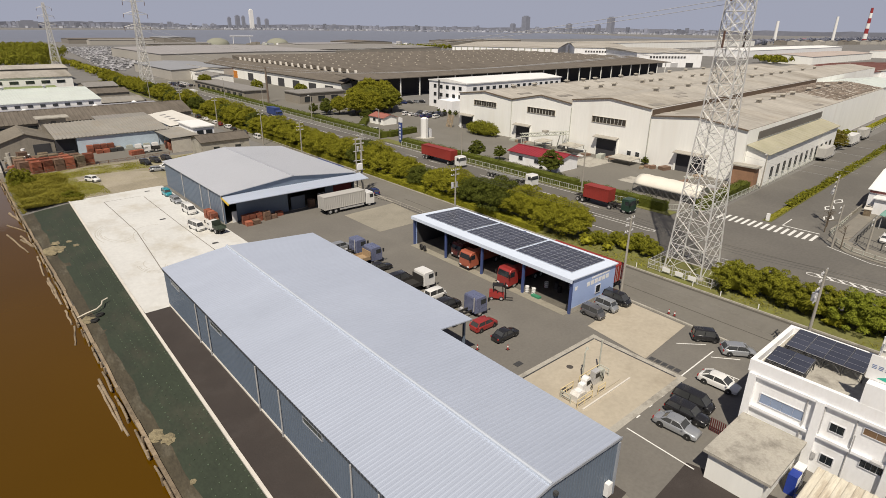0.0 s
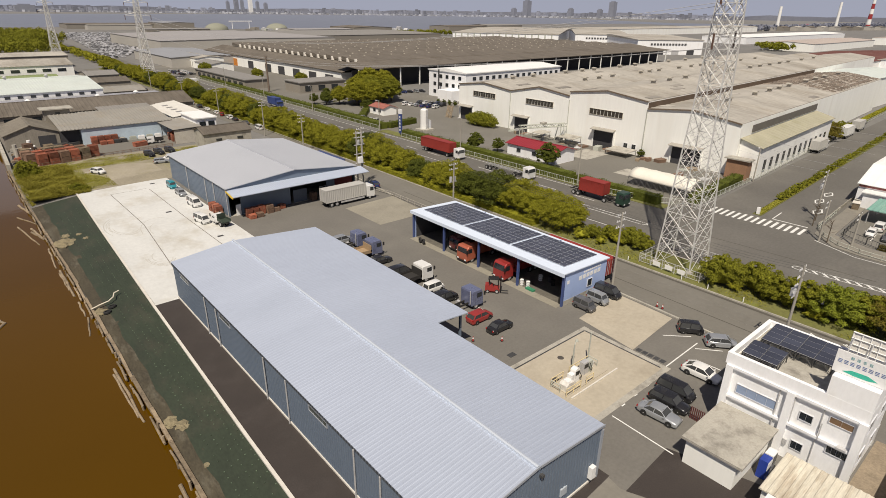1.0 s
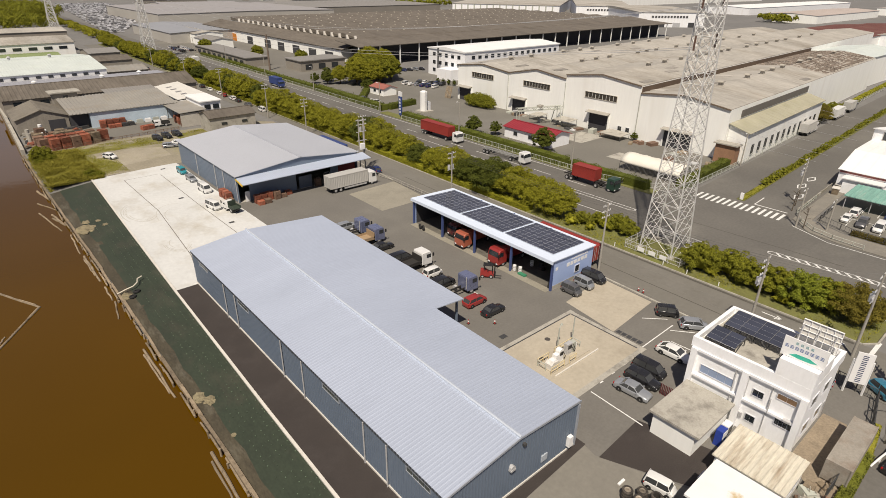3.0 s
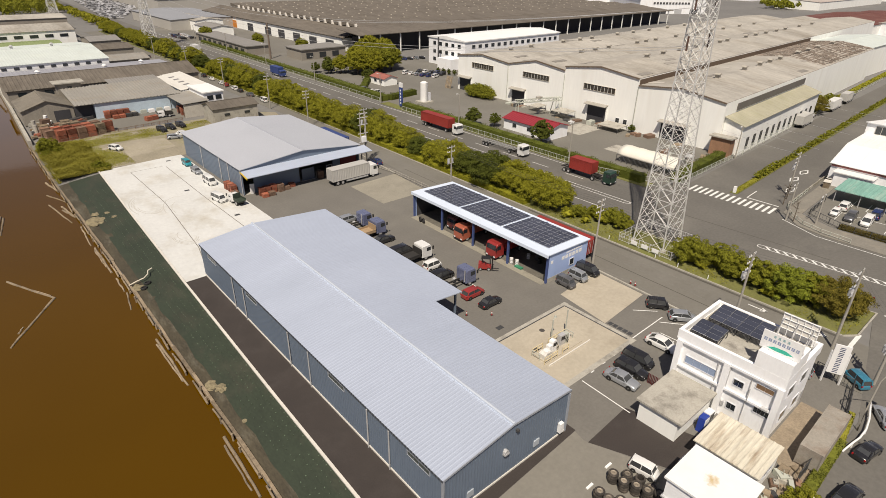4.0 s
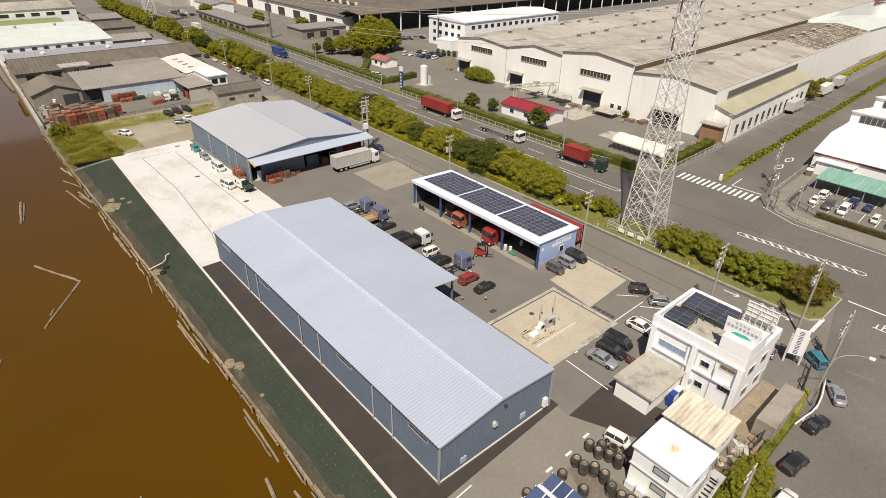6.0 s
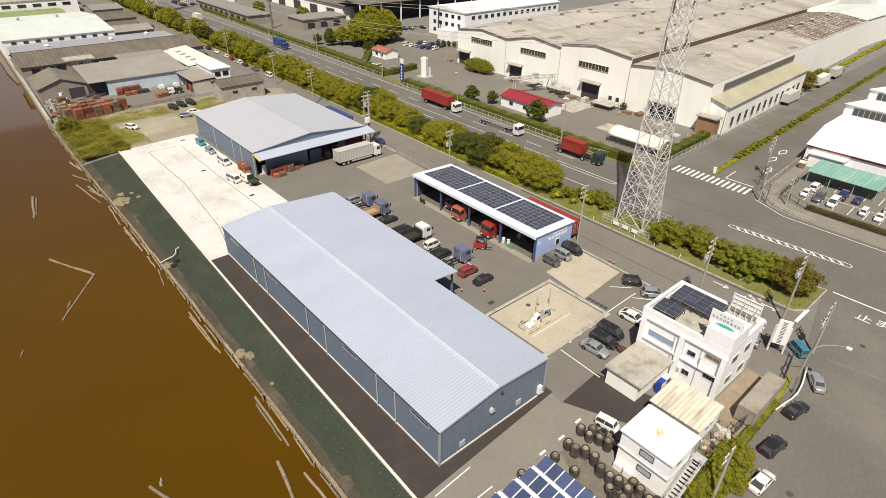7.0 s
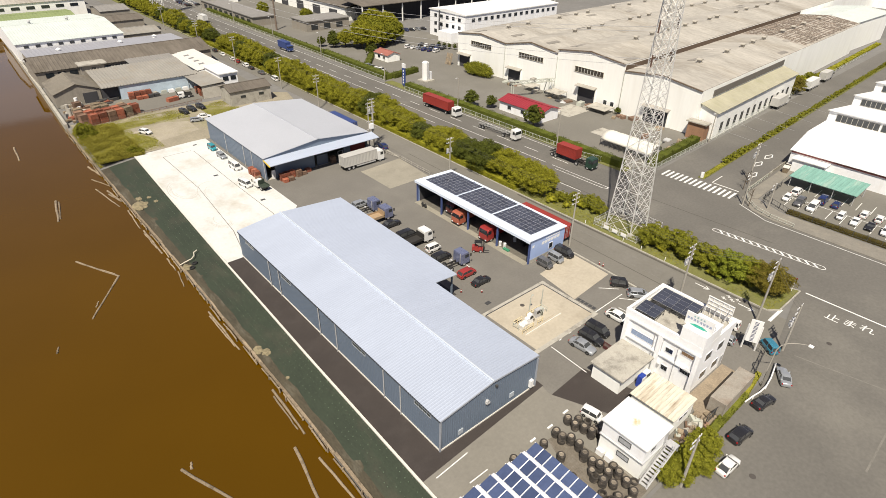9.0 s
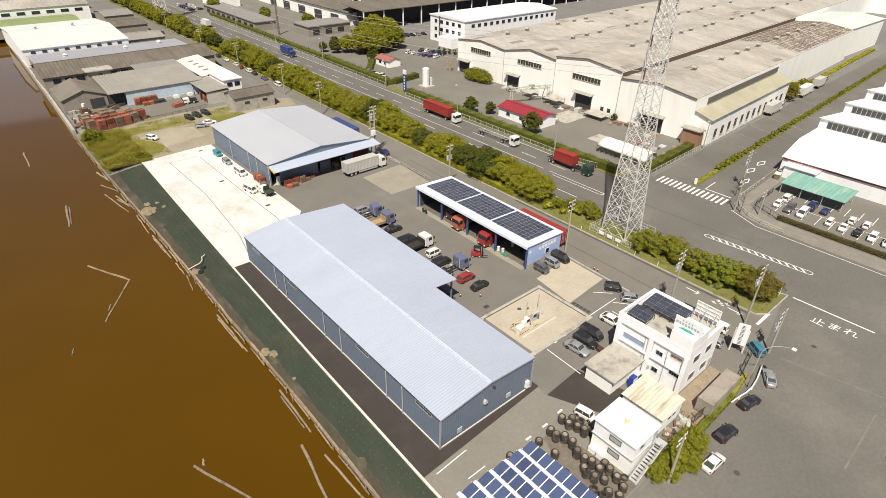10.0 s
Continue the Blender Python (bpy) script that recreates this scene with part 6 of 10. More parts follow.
for y in (-2.3, -1.35):
    bm = bmesh.new(); bar(bm, (32.2, y, 0.1), (36.9, y, 2.8), 0.14); part("stringer", bm, STEEL, st)
    bm = bmesh.new(); bar(bm, (32.2, y, 1.1), (36.9, y, 3.8), 0.05); part("handrail", bm, STEEL, st)
    for i in range(5):
        f = i / 4; bm = bmesh.new(); bar(bm, (32.3 + f * 4.5, y, 0.15 + f * 2.6), (32.3 + f * 4.5, y, 1.15 + f * 2.6), 0.04); part("baluster", bm, STEEL, st)
bm = bmesh.new(); box(bm, 36.7, 38.1, -2.4, -1.14, 2.75, 2.85); part("landing", bm, STEEL, st)
bm = bmesh.new(); bar(bm, (38.0, -2.3, 0), (38.0, -2.3, 2.78), 0.1); part("post", bm, STEEL, st)

# ---- ground solar field south of the warehouse ----
GP = pv_panel_mesh("solar_panel", 1.72, 1.15, PV_BLUE, SIGN_WHITE, 0.03)
for r in range(5):
    x0 = 24.95 - r * 2.42
    row = thing("solar_row", "low tilted row of blue solar panels on white rails", "solar panels", group="ground solar rows", m=pose(x0, 0, 0))
    y1 = 9.2 + 0.1 * r
    for j in range(13):
        part("solar_panel", GP, None, row, m=pose(-0.05, y1 - 1.1 - j * 1.27, 1.12, 0, -12, 0))
    for xx, z in ((0.1, 1.1), (1.6, 1.42)):
        bm = bmesh.new(); box(bm, xx - 0.06, xx + 0.06, y1 - 17.4, y1 + 0.15, z - 0.06, z + 0.03); part("rail", bm, SIGN_WHITE, row)
    bm = bmesh.new(); prism(bm, [(-0.05, 1.05), (1.62, 1.40), (1.62, 1.44), (-0.05, 1.09)], "y", y1 - 16.6, y1 + 0.02); part("backing_sheet", bm, SIGN_WHITE, row)
    bm = bmesh.new(); box(bm, -0.62, -0.08, y1 - 17.4, y1 + 0.3, 1.0, 1.08); part("walkway", bm, mat("walkway_lavender", (0.62, 0.63, 0.70), 0.5, var=0.06, bump=0.0), row)
    for j in range(5):
        for xx, z in ((0.1, 1.06), (1.5, 1.36)):
            bm = bmesh.new(); bar(bm, (xx, y1 - 0.3 - j * 4.2, 0), (xx, y1 - 0.3 - j * 4.2, z), 0.08); part("leg", bm, STEEL, row)

# pipes and boxes on the office wall
for y, z0, z1 in ((5.05, 0.2, 6.4), (7.25, 3.6, 6.5)):
    bm = bmesh.new(); tube(bm, (OX0 - 0.08, y, z0), (OX0 - 0.08, y, z1), 0.045, n=8); part("conduit", bm, STEEL, of)
bm = bmesh.new(); box(bm, OX0 - 0.32, OX0 - 0.02, 9.9, 10.7, 0.2, 0.85); part("cooler", bm, SIGN_WHITE, of, "white outdoor cooling unit")
bm = bmesh.new(); box(bm, OX0 - 0.2, OX0 - 0.02, 6.95, 7.25, 1.4, 2.0); part("meter_box", bm, STEEL, of)



# ---- trees, hedges, grass ----
def leaf_mesh(name, seed, rx, ry, rz, clumps, leaves, size, material, core=True):
    """A crown of leaf clumps over an uneven ellipsoid round the origin, with gaps."""
    r = np.random.RandomState(seed)
    d = r.normal(size=(clumps, 3)); d[:, 2] = np.abs(d[:, 2]) * 1.1 - 0.5
    d /= np.linalg.norm(d, axis=1)[:, None]
    rad = r.uniform(0.62, 1.08, size=(clumps, 1))
    c = d * rad * np.array([rx, ry, rz])
    cr = r.uniform(0.14, 0.27, size=clumps) * (rx + ry + rz) / 3
    cen = np.repeat(c, leaves, axis=0)
    off = r.normal(size=(clumps * leaves, 3)); off /= np.linalg.norm(off, axis=1)[:, None]
    off[:, 2] = np.abs(off[:, 2]) * 0.9 - 0.25
    p = cen + off * (np.repeat(cr, leaves) * r.uniform(0.62, 1.10, size=clumps * leaves))[:, None]
    nrm = off + r.normal(size=p.shape) * 0.5 + np.array([0, 0, 0.2])
    nrm /= np.linalg.norm(nrm, axis=1)[:, None]
    t = np.cross(nrm, r.normal(size=p.shape)); t /= np.linalg.norm(t, axis=1)[:, None]
    b = np.cross(nrm, t)
    s = (size * r.uniform(0.6, 1.3, size=len(p)))[:, None]
    q = np.stack([p - t * s, p - b * s * 0.55, p + t * s, p + b * s * 0.55], 1).reshape(-1, 3)
    faces = np.arange(len(q)).reshape(-1, 4).tolist()
    verts = q.tolist()
    if core:
        bm = bmesh.new()
        bmesh.ops.create_icosphere(bm, subdivisions=2, radius=1)
        base = len(verts)
        for v in bm.verts:
            k_ = 0.62 + 0.22 * noise.noise(v.co * 1.8 + Vector((seed, 0, 0)))
            verts.append((v.co.x * rx * k_, v.co.y * ry * k_, v.co.z * rz * k_ - 0.1 * rz))
        bm.faces.ensure_lookup_table()
        faces += [[base + v.index for v in f.verts] for f in bm.faces]
        bm.free()
    me = bpy.data.meshes.new(name)
    me.from_pydata(verts, [], faces)
    me.materials.append(material)
    return me


def make_tree(label, seed, h, rx, ry, rz, clumps, leaves, size, material, cz=None, category="tree", group=""):
    t = thing("tree", label, category, group=group)
    bm = bmesh.new()
    cz = h - rz if cz is None else cz
    tube(bm, (0, 0, -0.1), (0.08, 0.05, cz), 0.035 * h, 0.018 * h, n=8)
    r = random.Random(seed)
    for i in range(5):
        a = i * 1.256 + r.uniform(-0.3, 0.3)
        tube(bm, (0.04, 0.03, cz * 0.55), (math.cos(a) * rx * 0.6, math.sin(a) * ry * 0.6, cz + 0.25 * rz), 0.014 * h, 0.006 * h, n=6)
    part("trunk", bm, BARK, t)
    part("crown", leaf_mesh("crown", seed, rx, ry, rz, clumps, leaves, size, material), None, t, m=pose(0, 0, cz))
    return t


protos = []
for i, (h, rx, ry, rz, m_) in enumerate(((6.2, 4.2, 3.9, 3.0, LEAF), (5.6, 4.0, 4.1, 2.7, LEAF), (6.6, 4.4, 3.9, 3.2, LEAF), (5.8, 4.1, 3.8, 2.8, LEAF_DK))):
    protos.append(make_tree("full round camphor tree with yellow-green leaves in the verge", 11 + i, h, rx, ry, rz, 210, 170, 0.105, m_, group="verge trees"))
rs = random.Random(7)
spots = []
y = 55.6
while y < 420:
    if not (236 < y < 246):
        spots.append((80.1 + rs.uniform(-0.7, 0.7) + (0.004 * y), y, 1.08 if y < 76 else 0.9 if y < 110 else 1.0))
    y += rs.uniform(5.2, 7.4) if y < 170 else 6.2
for i, (x, y, s) in enumerate(spots):
    k_ = s * rs.uniform(0.88, 1.12)
    m_ = pose(x, y, 0.1, 0, 0, rs.uniform(0, 360)) @ Matrix.Diagonal((k_, k_, k_ * rs.uniform(0.92, 1.08), 1))
    if i < len(protos):
        protos[i].matrix_basis = m_
    else:
        o = copy_thing(protos[rs.choice((0, 1, 2, 0, 1, 2, 3))], Matrix()); o.matrix_basis = m_
# lower shrubs between the tall trees and the pylon, and south of it
shr = [make_tree("low round shrub on the grass verge", 31, 2.6, 1.7, 1.7, 1.3, 36, 120, 0.1, LEAF, 1.2, "shrub", "verge shrubs"),
       make_tree("bushy rounded shrub tree in the verge", 32, 3.7, 2.5, 2.5, 1.9, 110, 130, 0.10, LEAF_MID, 1.8, "shrub", "verge shrubs"),
       make_tree("bright green bushy tree with young leaves in the verge", 33, 3.9, 2.6, 2.6, 2.0, 110, 130, 0.10, LEAF_LT, 1.9, "shrub", "verge shrubs"),
       make_tree("broad olive-brown bushy tree at the end of the verge", 34, 4.8, 3.6, 3.3, 2.5, 170, 130, 0.105, mat("leaf_olive_brown", (0.155, 0.128, 0.02), 0.75, spec=0.15, var=0.3, scale=0.35, fine=2.5, bump=0.0, isl=0.3), 2.4, "shrub", "verge shrubs")]
sp = [(82.4, 41.2, 1, 0.72), (82.9, 43.6, 1, 0.8), (81.8, 45.0, 0, 0.9), (82.6, 47.4, 1, 0.62), (80.4, 49.6, 1, 0.62), (79.2, 47.0, 0, 0.6), (78.6, 50.6, 0, 0.8),
      (79.8, 26.6, 1, 1.15), (81.6, 22.4, 1, 1.1), (80.6, 19.4, 1, 0.9), (80.9, 16.2, 1, 1.1), (80.6, 11.9, 2, 1.2), (82.0, 9.2, 1, 1.15), (81.9, 5.9, 3, 1.0), (79.0, 14.0, 0, 0.7), (79.4, 24.4, 0, 0.7)]
used = set()
for x, y, k_, s in sp:
    m_ = pose(x, y, 0.1, 0, 0, rs.uniform(0, 360)) @ Matrix.Diagonal((s, s, s, 1))
    if k_ not in used:
        used.add(k_); shr[k_].matrix_basis = m_
    else:
        copy_thing(shr[k_], Matrix()).matrix_basis = m_
# big free-standing trees on the works side
bigs = [make_tree("tall dense broadleaf tree with fresh green leaves by the works gate", 41, 9.6, 4.2, 4.2, 4.4, 300, 90, 0.17, LEAF, 5.0, group="works trees"),
        make_tree("tall uneven broadleaf tree with olive leaves by the works gate", 42, 8.4, 3.6, 3.9, 3.8, 260, 90, 0.17, LEAF_MID, 4.4, group="works trees"),
        make_tree("small dark green tree on the factory forecourt", 43, 5.2, 2.3, 2.3, 2.3, 90, 90, 0.15, LEAF_DK, 2.8, group="works trees")]
used = set()
for i, (x, y, k_, s) in enumerate(((128, 199, 0, 1.0), (134, 196.5, 0, 0.95), (140, 198, 1, 1.1), (146, 200, 1, 1.15), (132, 206, 0, 1.05), (139.5, 206, 1, 1.2), (147, 207.5, 0, 1.25), (151.5, 213, 1, 1.25), (144, 214.5, 0, 1.3), (124, 206, 0, 0.75), (119, 208, 2, 1.0), (122, 213, 2, 1.1), (116, 213, 2, 0.8), (124, 187, 2, 0.75), (129, 192, 2, 0.6),
                               (130, 300, 1, 0.8), (139, 268, 1, 0.8), (116, 338, 1, 0.9), (110.8, 110.9, 2, 0.95), (114.8, 105.9, 2, 0.72), (111.9, 85.6, 2, 1.18), (141.2, 77.0, 2, 0.42))):
    m_ = pose(x, y, 0, 0, 0, 47 * i) @ Matrix.Diagonal((s, s, s, 1))
    if k_ not in used:
        used.add(k_); bigs[k_].matrix_basis = m_
    else:
        copy_thing(bigs[k_], Matrix()).matrix_basis = m_



def hedge(name, label, pts, w, h, seed, material, dens=60, size=0.14, kind=""):
    """A clipped hedge along a line: boxy leaf mass with a leafy skin."""
    r = np.random.RandomState(seed)
    verts, faces = [], []
    for a, b in zip(pts, pts[1:]):
        a, b = np.array(a, float), np.array(b, float)
        L = np.linalg.norm(b - a); d = (b - a) / L; s = np.array([-d[1], d[0]])
        n_ = int(L * dens)
        u, v, z = r.uniform(0, L, n_), r.uniform(-1, 1, n_), r.uniform(0.0, 1, n_)
        side = r.rand(n_) < 0.55
        v = np.where(side, np.sign(v) * (0.9 + 0.2 * r.rand(n_)), v)
        z = np.where(side, z, 0.9 + 0.18 * r.rand(n_)) * (0.92 + 0.12 * np.sin(u * 1.3 + seed))
        p = np.stack([a[0] + d[0] * u + s[0] * v * w / 2, a[1] + d[1] * u + s[1] * v * w / 2, z * h], 1)
        nr = r.normal(size=p.shape) + np.stack([s[0] * v * side, s[1] * v * side, 1.2 * (~side)], 1) * 1.5
        nr /= np.linalg.norm(nr, axis=1)[:, None]
        t = np.cross(nr, r.normal(size=p.shape)); t /= np.linalg.norm(t, axis=1)[:, None]
        bb = np.cross(nr, t); sz_ = (size * r.uniform(0.6, 1.3, n_))[:, None]
        q = np.stack([p - t * sz_, p - bb * sz_ * 0.6, p + t * sz_, p + bb * sz_ * 0.6], 1).reshape(-1, 3)
        base = len(verts); verts += q.tolist()
        faces += (np.arange(len(q)).reshape(-1, 4) + base).tolist()
        base = len(verts)
        for e in (a, b):
            for k_, z_ in ((-0.42, 0), (-0.42, 0.86), (0.42, 0.86), (0.42, 0)):
                verts.append((e[0] + s[0] * w * k_, e[1] + s[1] * w * k_, z_ * h))
        faces += [[base + i, base + (i + 1) % 4, base + 4 + (i + 1) % 4, base + 4 + i] for i in range(4)] + [[base, base + 1, base + 2, base + 3], [base + 7, base + 6, base + 5, base + 4]]
    me = bpy.data.meshes.new(name); me.from_pydata(verts, [], faces); me.materials.append(material)
    return tagged(new(name, me), label, "hedge", kind=kind)


hedge("hedge", "clipped dark green hedge behind the roadside fence", [(107.0, 74), (107.0, 139)], 2.8, 2.3, 1, LEAF_DK, 170, 0.1)
hedge("hedge", "clipped dark green hedge behind the roadside fence", [(107.2, 52), (107.0, 73)], 2.6, 2.1, 2, LEAF_DK, 170, 0.1)
hedge("hedge", "clipped hedge along the factory corner", [(113.5, 48.0), (138, 49.4)], 2.6, 2.0, 3, LEAF_DK, 110)
hedge("hedge", "clipped hedge stepping back into the works car park", [(110.5, 152.6), (123, 154.5)], 2.6, 2.0, 12, LEAF_DK, 90)
hedge("hedge", "clipped hedge before the works car park", [(112.5, 172), (124, 186)], 2.4, 1.6, 13, LEAF_DK, 80)
hedge("hedge", "clipped hedge beside the main road", [(108.3, 152), (109.5, 200)], 3.2, 2.2, 4, LEAF_DK, 90)
hedge("hedge", "long hedge beside the main road in the distance", [(109.5, 200), (111, 330)], 2.6, 1.8, 5, LEAF_DK, 25, 0.22)
make_tree("large clipped round-topped shrub by the factory door", 61, 4.2, 2.7, 6.6, 2.4, 420, 90, 0.12, LEAF_MID, 1.9, "shrub").matrix_basis = pose(138.4, 136.6, 0)
cone_ = make_tree("small pointed dark green shrub by the works office", 71, 2.6, 0.8, 0.8, 1.3, 40, 50, 0.12, LEAF_DK, 1.25, "shrub", "office shrubs")
for i, (x, y) in enumerate(((157.5, 178.5), (158.3, 176.0), (159.1, 173.4), (160.2, 170.4), (156.7, 181.2))):
    m_ = pose(x, y, 0, 0, 0, 50 * i)
    if i == 0:
        cone_.matrix_basis = m_
    else:
        copy_thing(cone_, Matrix()).matrix_basis = m_
hedge("hedge", "brownish clipped hedge along the car park", [(114.6, 15.5), (114.6, -60)], 1.4, 0.8, 7, mat("leaf_brownish", (0.085, 0.068, 0.02), 0.8, spec=0.1, bump=0.0, isl=0.4), 130, 0.1)
for i, (x, y, k_, s) in enumerate(((209.5, 53.0, 3, 1.15), (214.0, 53.6, 1, 1.35), (218.5, 54.0, 1, 1.0), (224.5, 54.2, 0, 1.3), (231.0, 54.6, 1, 0.9))):
    o = copy_thing(shr[k_], Matrix()); o.matrix_basis = pose(x, y, 0, 0, 0, 70 * i) @ Matrix.Diagonal((s, s, s, 1)); tagged(o, "overgrown bush beside the factory wall", "shrub", "factory side bushes")
hedge("hedge", "low overgrown strip beside the factory wall", [(226, 54.2), (262, 56.0)], 2.6, 0.7, 8, LEAF, 120, 0.2)
hedge("hedge", "overgrown shrubs beside the factory wall", [(262, 56.2), (330, 60.2)], 2.0, 0.8, 9, LEAF, 60, 0.22)
# round shrubs of the median
med = make_tree("small round clipped shrub on the street median", 51, 1.7, 0.95, 0.95, 0.85, 34, 50, 0.10, LEAF_MID, 0.85, "shrub", "median shrubs")
x = 130.0
i = 0
while x < 298:
    y = 36.2 + (x - 116.5) * 0.0485
    s = rs.uniform(0.72, 0.98)
    m_ = pose(x, y, 0.1, 0, 0, rs.uniform(0, 360)) @ Matrix.Diagonal((s, s, s, 1))
    if i == 0:
        med.matrix_basis = m_
    else:
        copy_thing(med, Matrix()).matrix_basis = m_
    x += rs.uniform(2.5, 3.3); i += 1
hedge("grass_strip", "uneven grass on the street median", [(117, 36.2), (131, 36.9), (180, 39.3)], 1.2, 0.28, 10, GRASS, 120, 0.14, kind="stuff")


def grass_patch(label, boxes, n_per, h, seed, material, z=0.0, zf=None, gate=-0.12):
    r = np.random.RandomState(seed)
    verts, faces = [], []
    for x0, x1, y0, y1 in boxes:
        n_ = int((x1 - x0) * (y1 - y0) * n_per)
        p = np.stack([r.uniform(x0, x1, n_), r.uniform(y0, y1, n_)], 1)
        for px, py in p:
            g = noise.noise((px * 0.25, py * 0.25, seed))
            if g < gate:
                continue
            a = r.uniform(0, math.pi); w = 0.05 * r.uniform(0.6, 1.4); hh = h * r.uniform(0.4, 1.3) * max(0.15, 0.7 + g)
            dx, dy = math.cos(a) * w, math.sin(a) * w
            zz = zf(px, py) if zf else z
            lx, ly = r.normal(0, 1.1 * hh + 0.06, 2)
            base = len(verts)
            verts += [(px - dx, py - dy, zz - 0.02), (px + dx, py + dy, zz - 0.02), (px + dx * 0.4 + lx, py + dy * 0.4 + ly, zz + hh), (px - dx * 0.4 + lx, py - dy * 0.4 + ly, zz + hh)]
            faces.append([base, base + 1, base + 2, base + 3])
    me = bpy.data.meshes.new("grass"); me.from_pydata(verts, [], faces); me.materials.append(material)
    return tagged(new("grass", me), label, "grass", kind="stuff")


grass_patch("yellow-green grass tufts on the tree verge", [(76.8, 84.0, 37.5, 60), (76.8, 84.0, 2.8, 29), (76.7, 78.2, 60, 150)], 9, 0.3, 1, GRASS, 0.12)
weed = mat("weed_olive", (0.20, 0.18, 0.028), 0.85, spec=0.1, var=0.3, scale=0.4, bump=0.0, isl=0.12)
thin_grass = mat("thin_grass", (0.185, 0.175, 0.045), 0.95, var=0.3, scale=0.3, fine=2.5, bump=0.03, stain=(0.27, 0.235, 0.16), stain_amt=0.8, stain_scale=0.28, stretch=(0.4, 1, 1))
slab("ground", [(17, 134.4), (22.5, 137.5), (24.5, 141), (23.2, 146), (20.5, 150), (19, 154.6), (23, 155.0), (30, 156.2), (37, 158.0), (40, 160.6), (30, 159.6), (20, 161.5), (12, 164), (12, 150)], -0.5, 0.008, thin_grass, "thin yellow-green grass creeping over the gravel")
slab("ground", [(43, 150.5), (52, 152), (51.5, 156), (44.5, 163.5), (42.5, 161)], -0.5, 0.008, thin_grass, "thin yellow-green grass beside the block-built store")
slab("ground", [(8.6, 134.3), (18, 134.3), (20, 144), (17, 152), (13, 163), (8.8, 163)], -0.5, 0.015, mat("bank_grass", (0.15, 0.135, 0.03), 0.95, var=0.3, scale=0.4, fine=3, bump=0.05), "olive grassy ground at the river bank")
grass_patch("tall olive weeds on the river bank", [(8.2, 18.8, 133.0, 163)], 150, 0.5, 2, weed, 0.0, lambda x, y: min(0, lift(x, y)) if x < 8.6 else 0.0, -0.9)
grass_patch("patchy grass on the gravel lot", [(14, 38, 155, 164), (17, 24.5, 135, 150), (43, 53, 150, 164), (14, 21, 141, 156)], 90, 0.08, 3, GRASS, 0.0, None, -0.4)
hedge("undergrowth", "dense leafy undergrowth at the foot of the verge trees", [(77.6, 60.0), (77.9, 110.0), (78.4, 170.0), (79.0, 260.0)], 2.2, 1.3, 24, LEAF, 130, 0.13)
hedge("creeper", "bright green creeper spilling over the street-side fence", [(36.0, -3.3), (44.0, -3.1), (50.0, -3.0), (55.0, -2.9)], 1.0, 0.6, 21, mat("leaf_creeper", (0.125, 0.135, 0.02), 0.75, spec=0.15, var=0.35, scale=0.5, fine=2.5, bump=0.0, isl=0.4), 230, 0.09)
hedge("creeper", "yellow-green weeds at the foot of the street fence", [(55.0, -2.9), (60.5, -2.3)], 0.7, 0.5, 22, GRASS, 120, 0.1)
for i, (x, y, s) in enumerate(((10.4, 158.0, 1.05), (12.2, 155.6, 0.55), (9.4, 154, 0.5), (16.9, 136.6, 0.6), (18.4, 135.6, 0.45))):
    o = copy_thing(shr[1], Matrix()); o.matrix_basis = pose(x, y, -0.5, 0, 0, 60 * i) @ Matrix.Diagonal((s * 0.85, s * 0.85, s * 0.9, 1)); tagged(o, "wild shrub among weeds on the river bank", "shrub", "bank shrubs")
for i, (x, y, s) in enumerate(((38.6, -3.6, 1.05), (41.0, -4.0, 0.95), (43.2, -3.6, 0.8), (36.6, -3.4, 0.9), (39.6, -5.0, 0.6), (35.2, -2.9, 0.7))):
    o = copy_thing(shr[1], Matrix()); o.matrix_basis = pose(x, y, -0.2, 0, 0, 60 * i) @ Matrix.Diagonal((s * 0.85, s * 0.85, s * 0.75, 1)); tagged(o, "leafy wild bush between the hut and the street", "shrub", "street bushes")



# ---- pylons and poles ----
PYLON_STEEL = mat("pylon_galvanised", (0.60, 0.595, 0.575), 0.55, metal=0.15, var=0.12, scale=1, fine=8, bump=0.0)


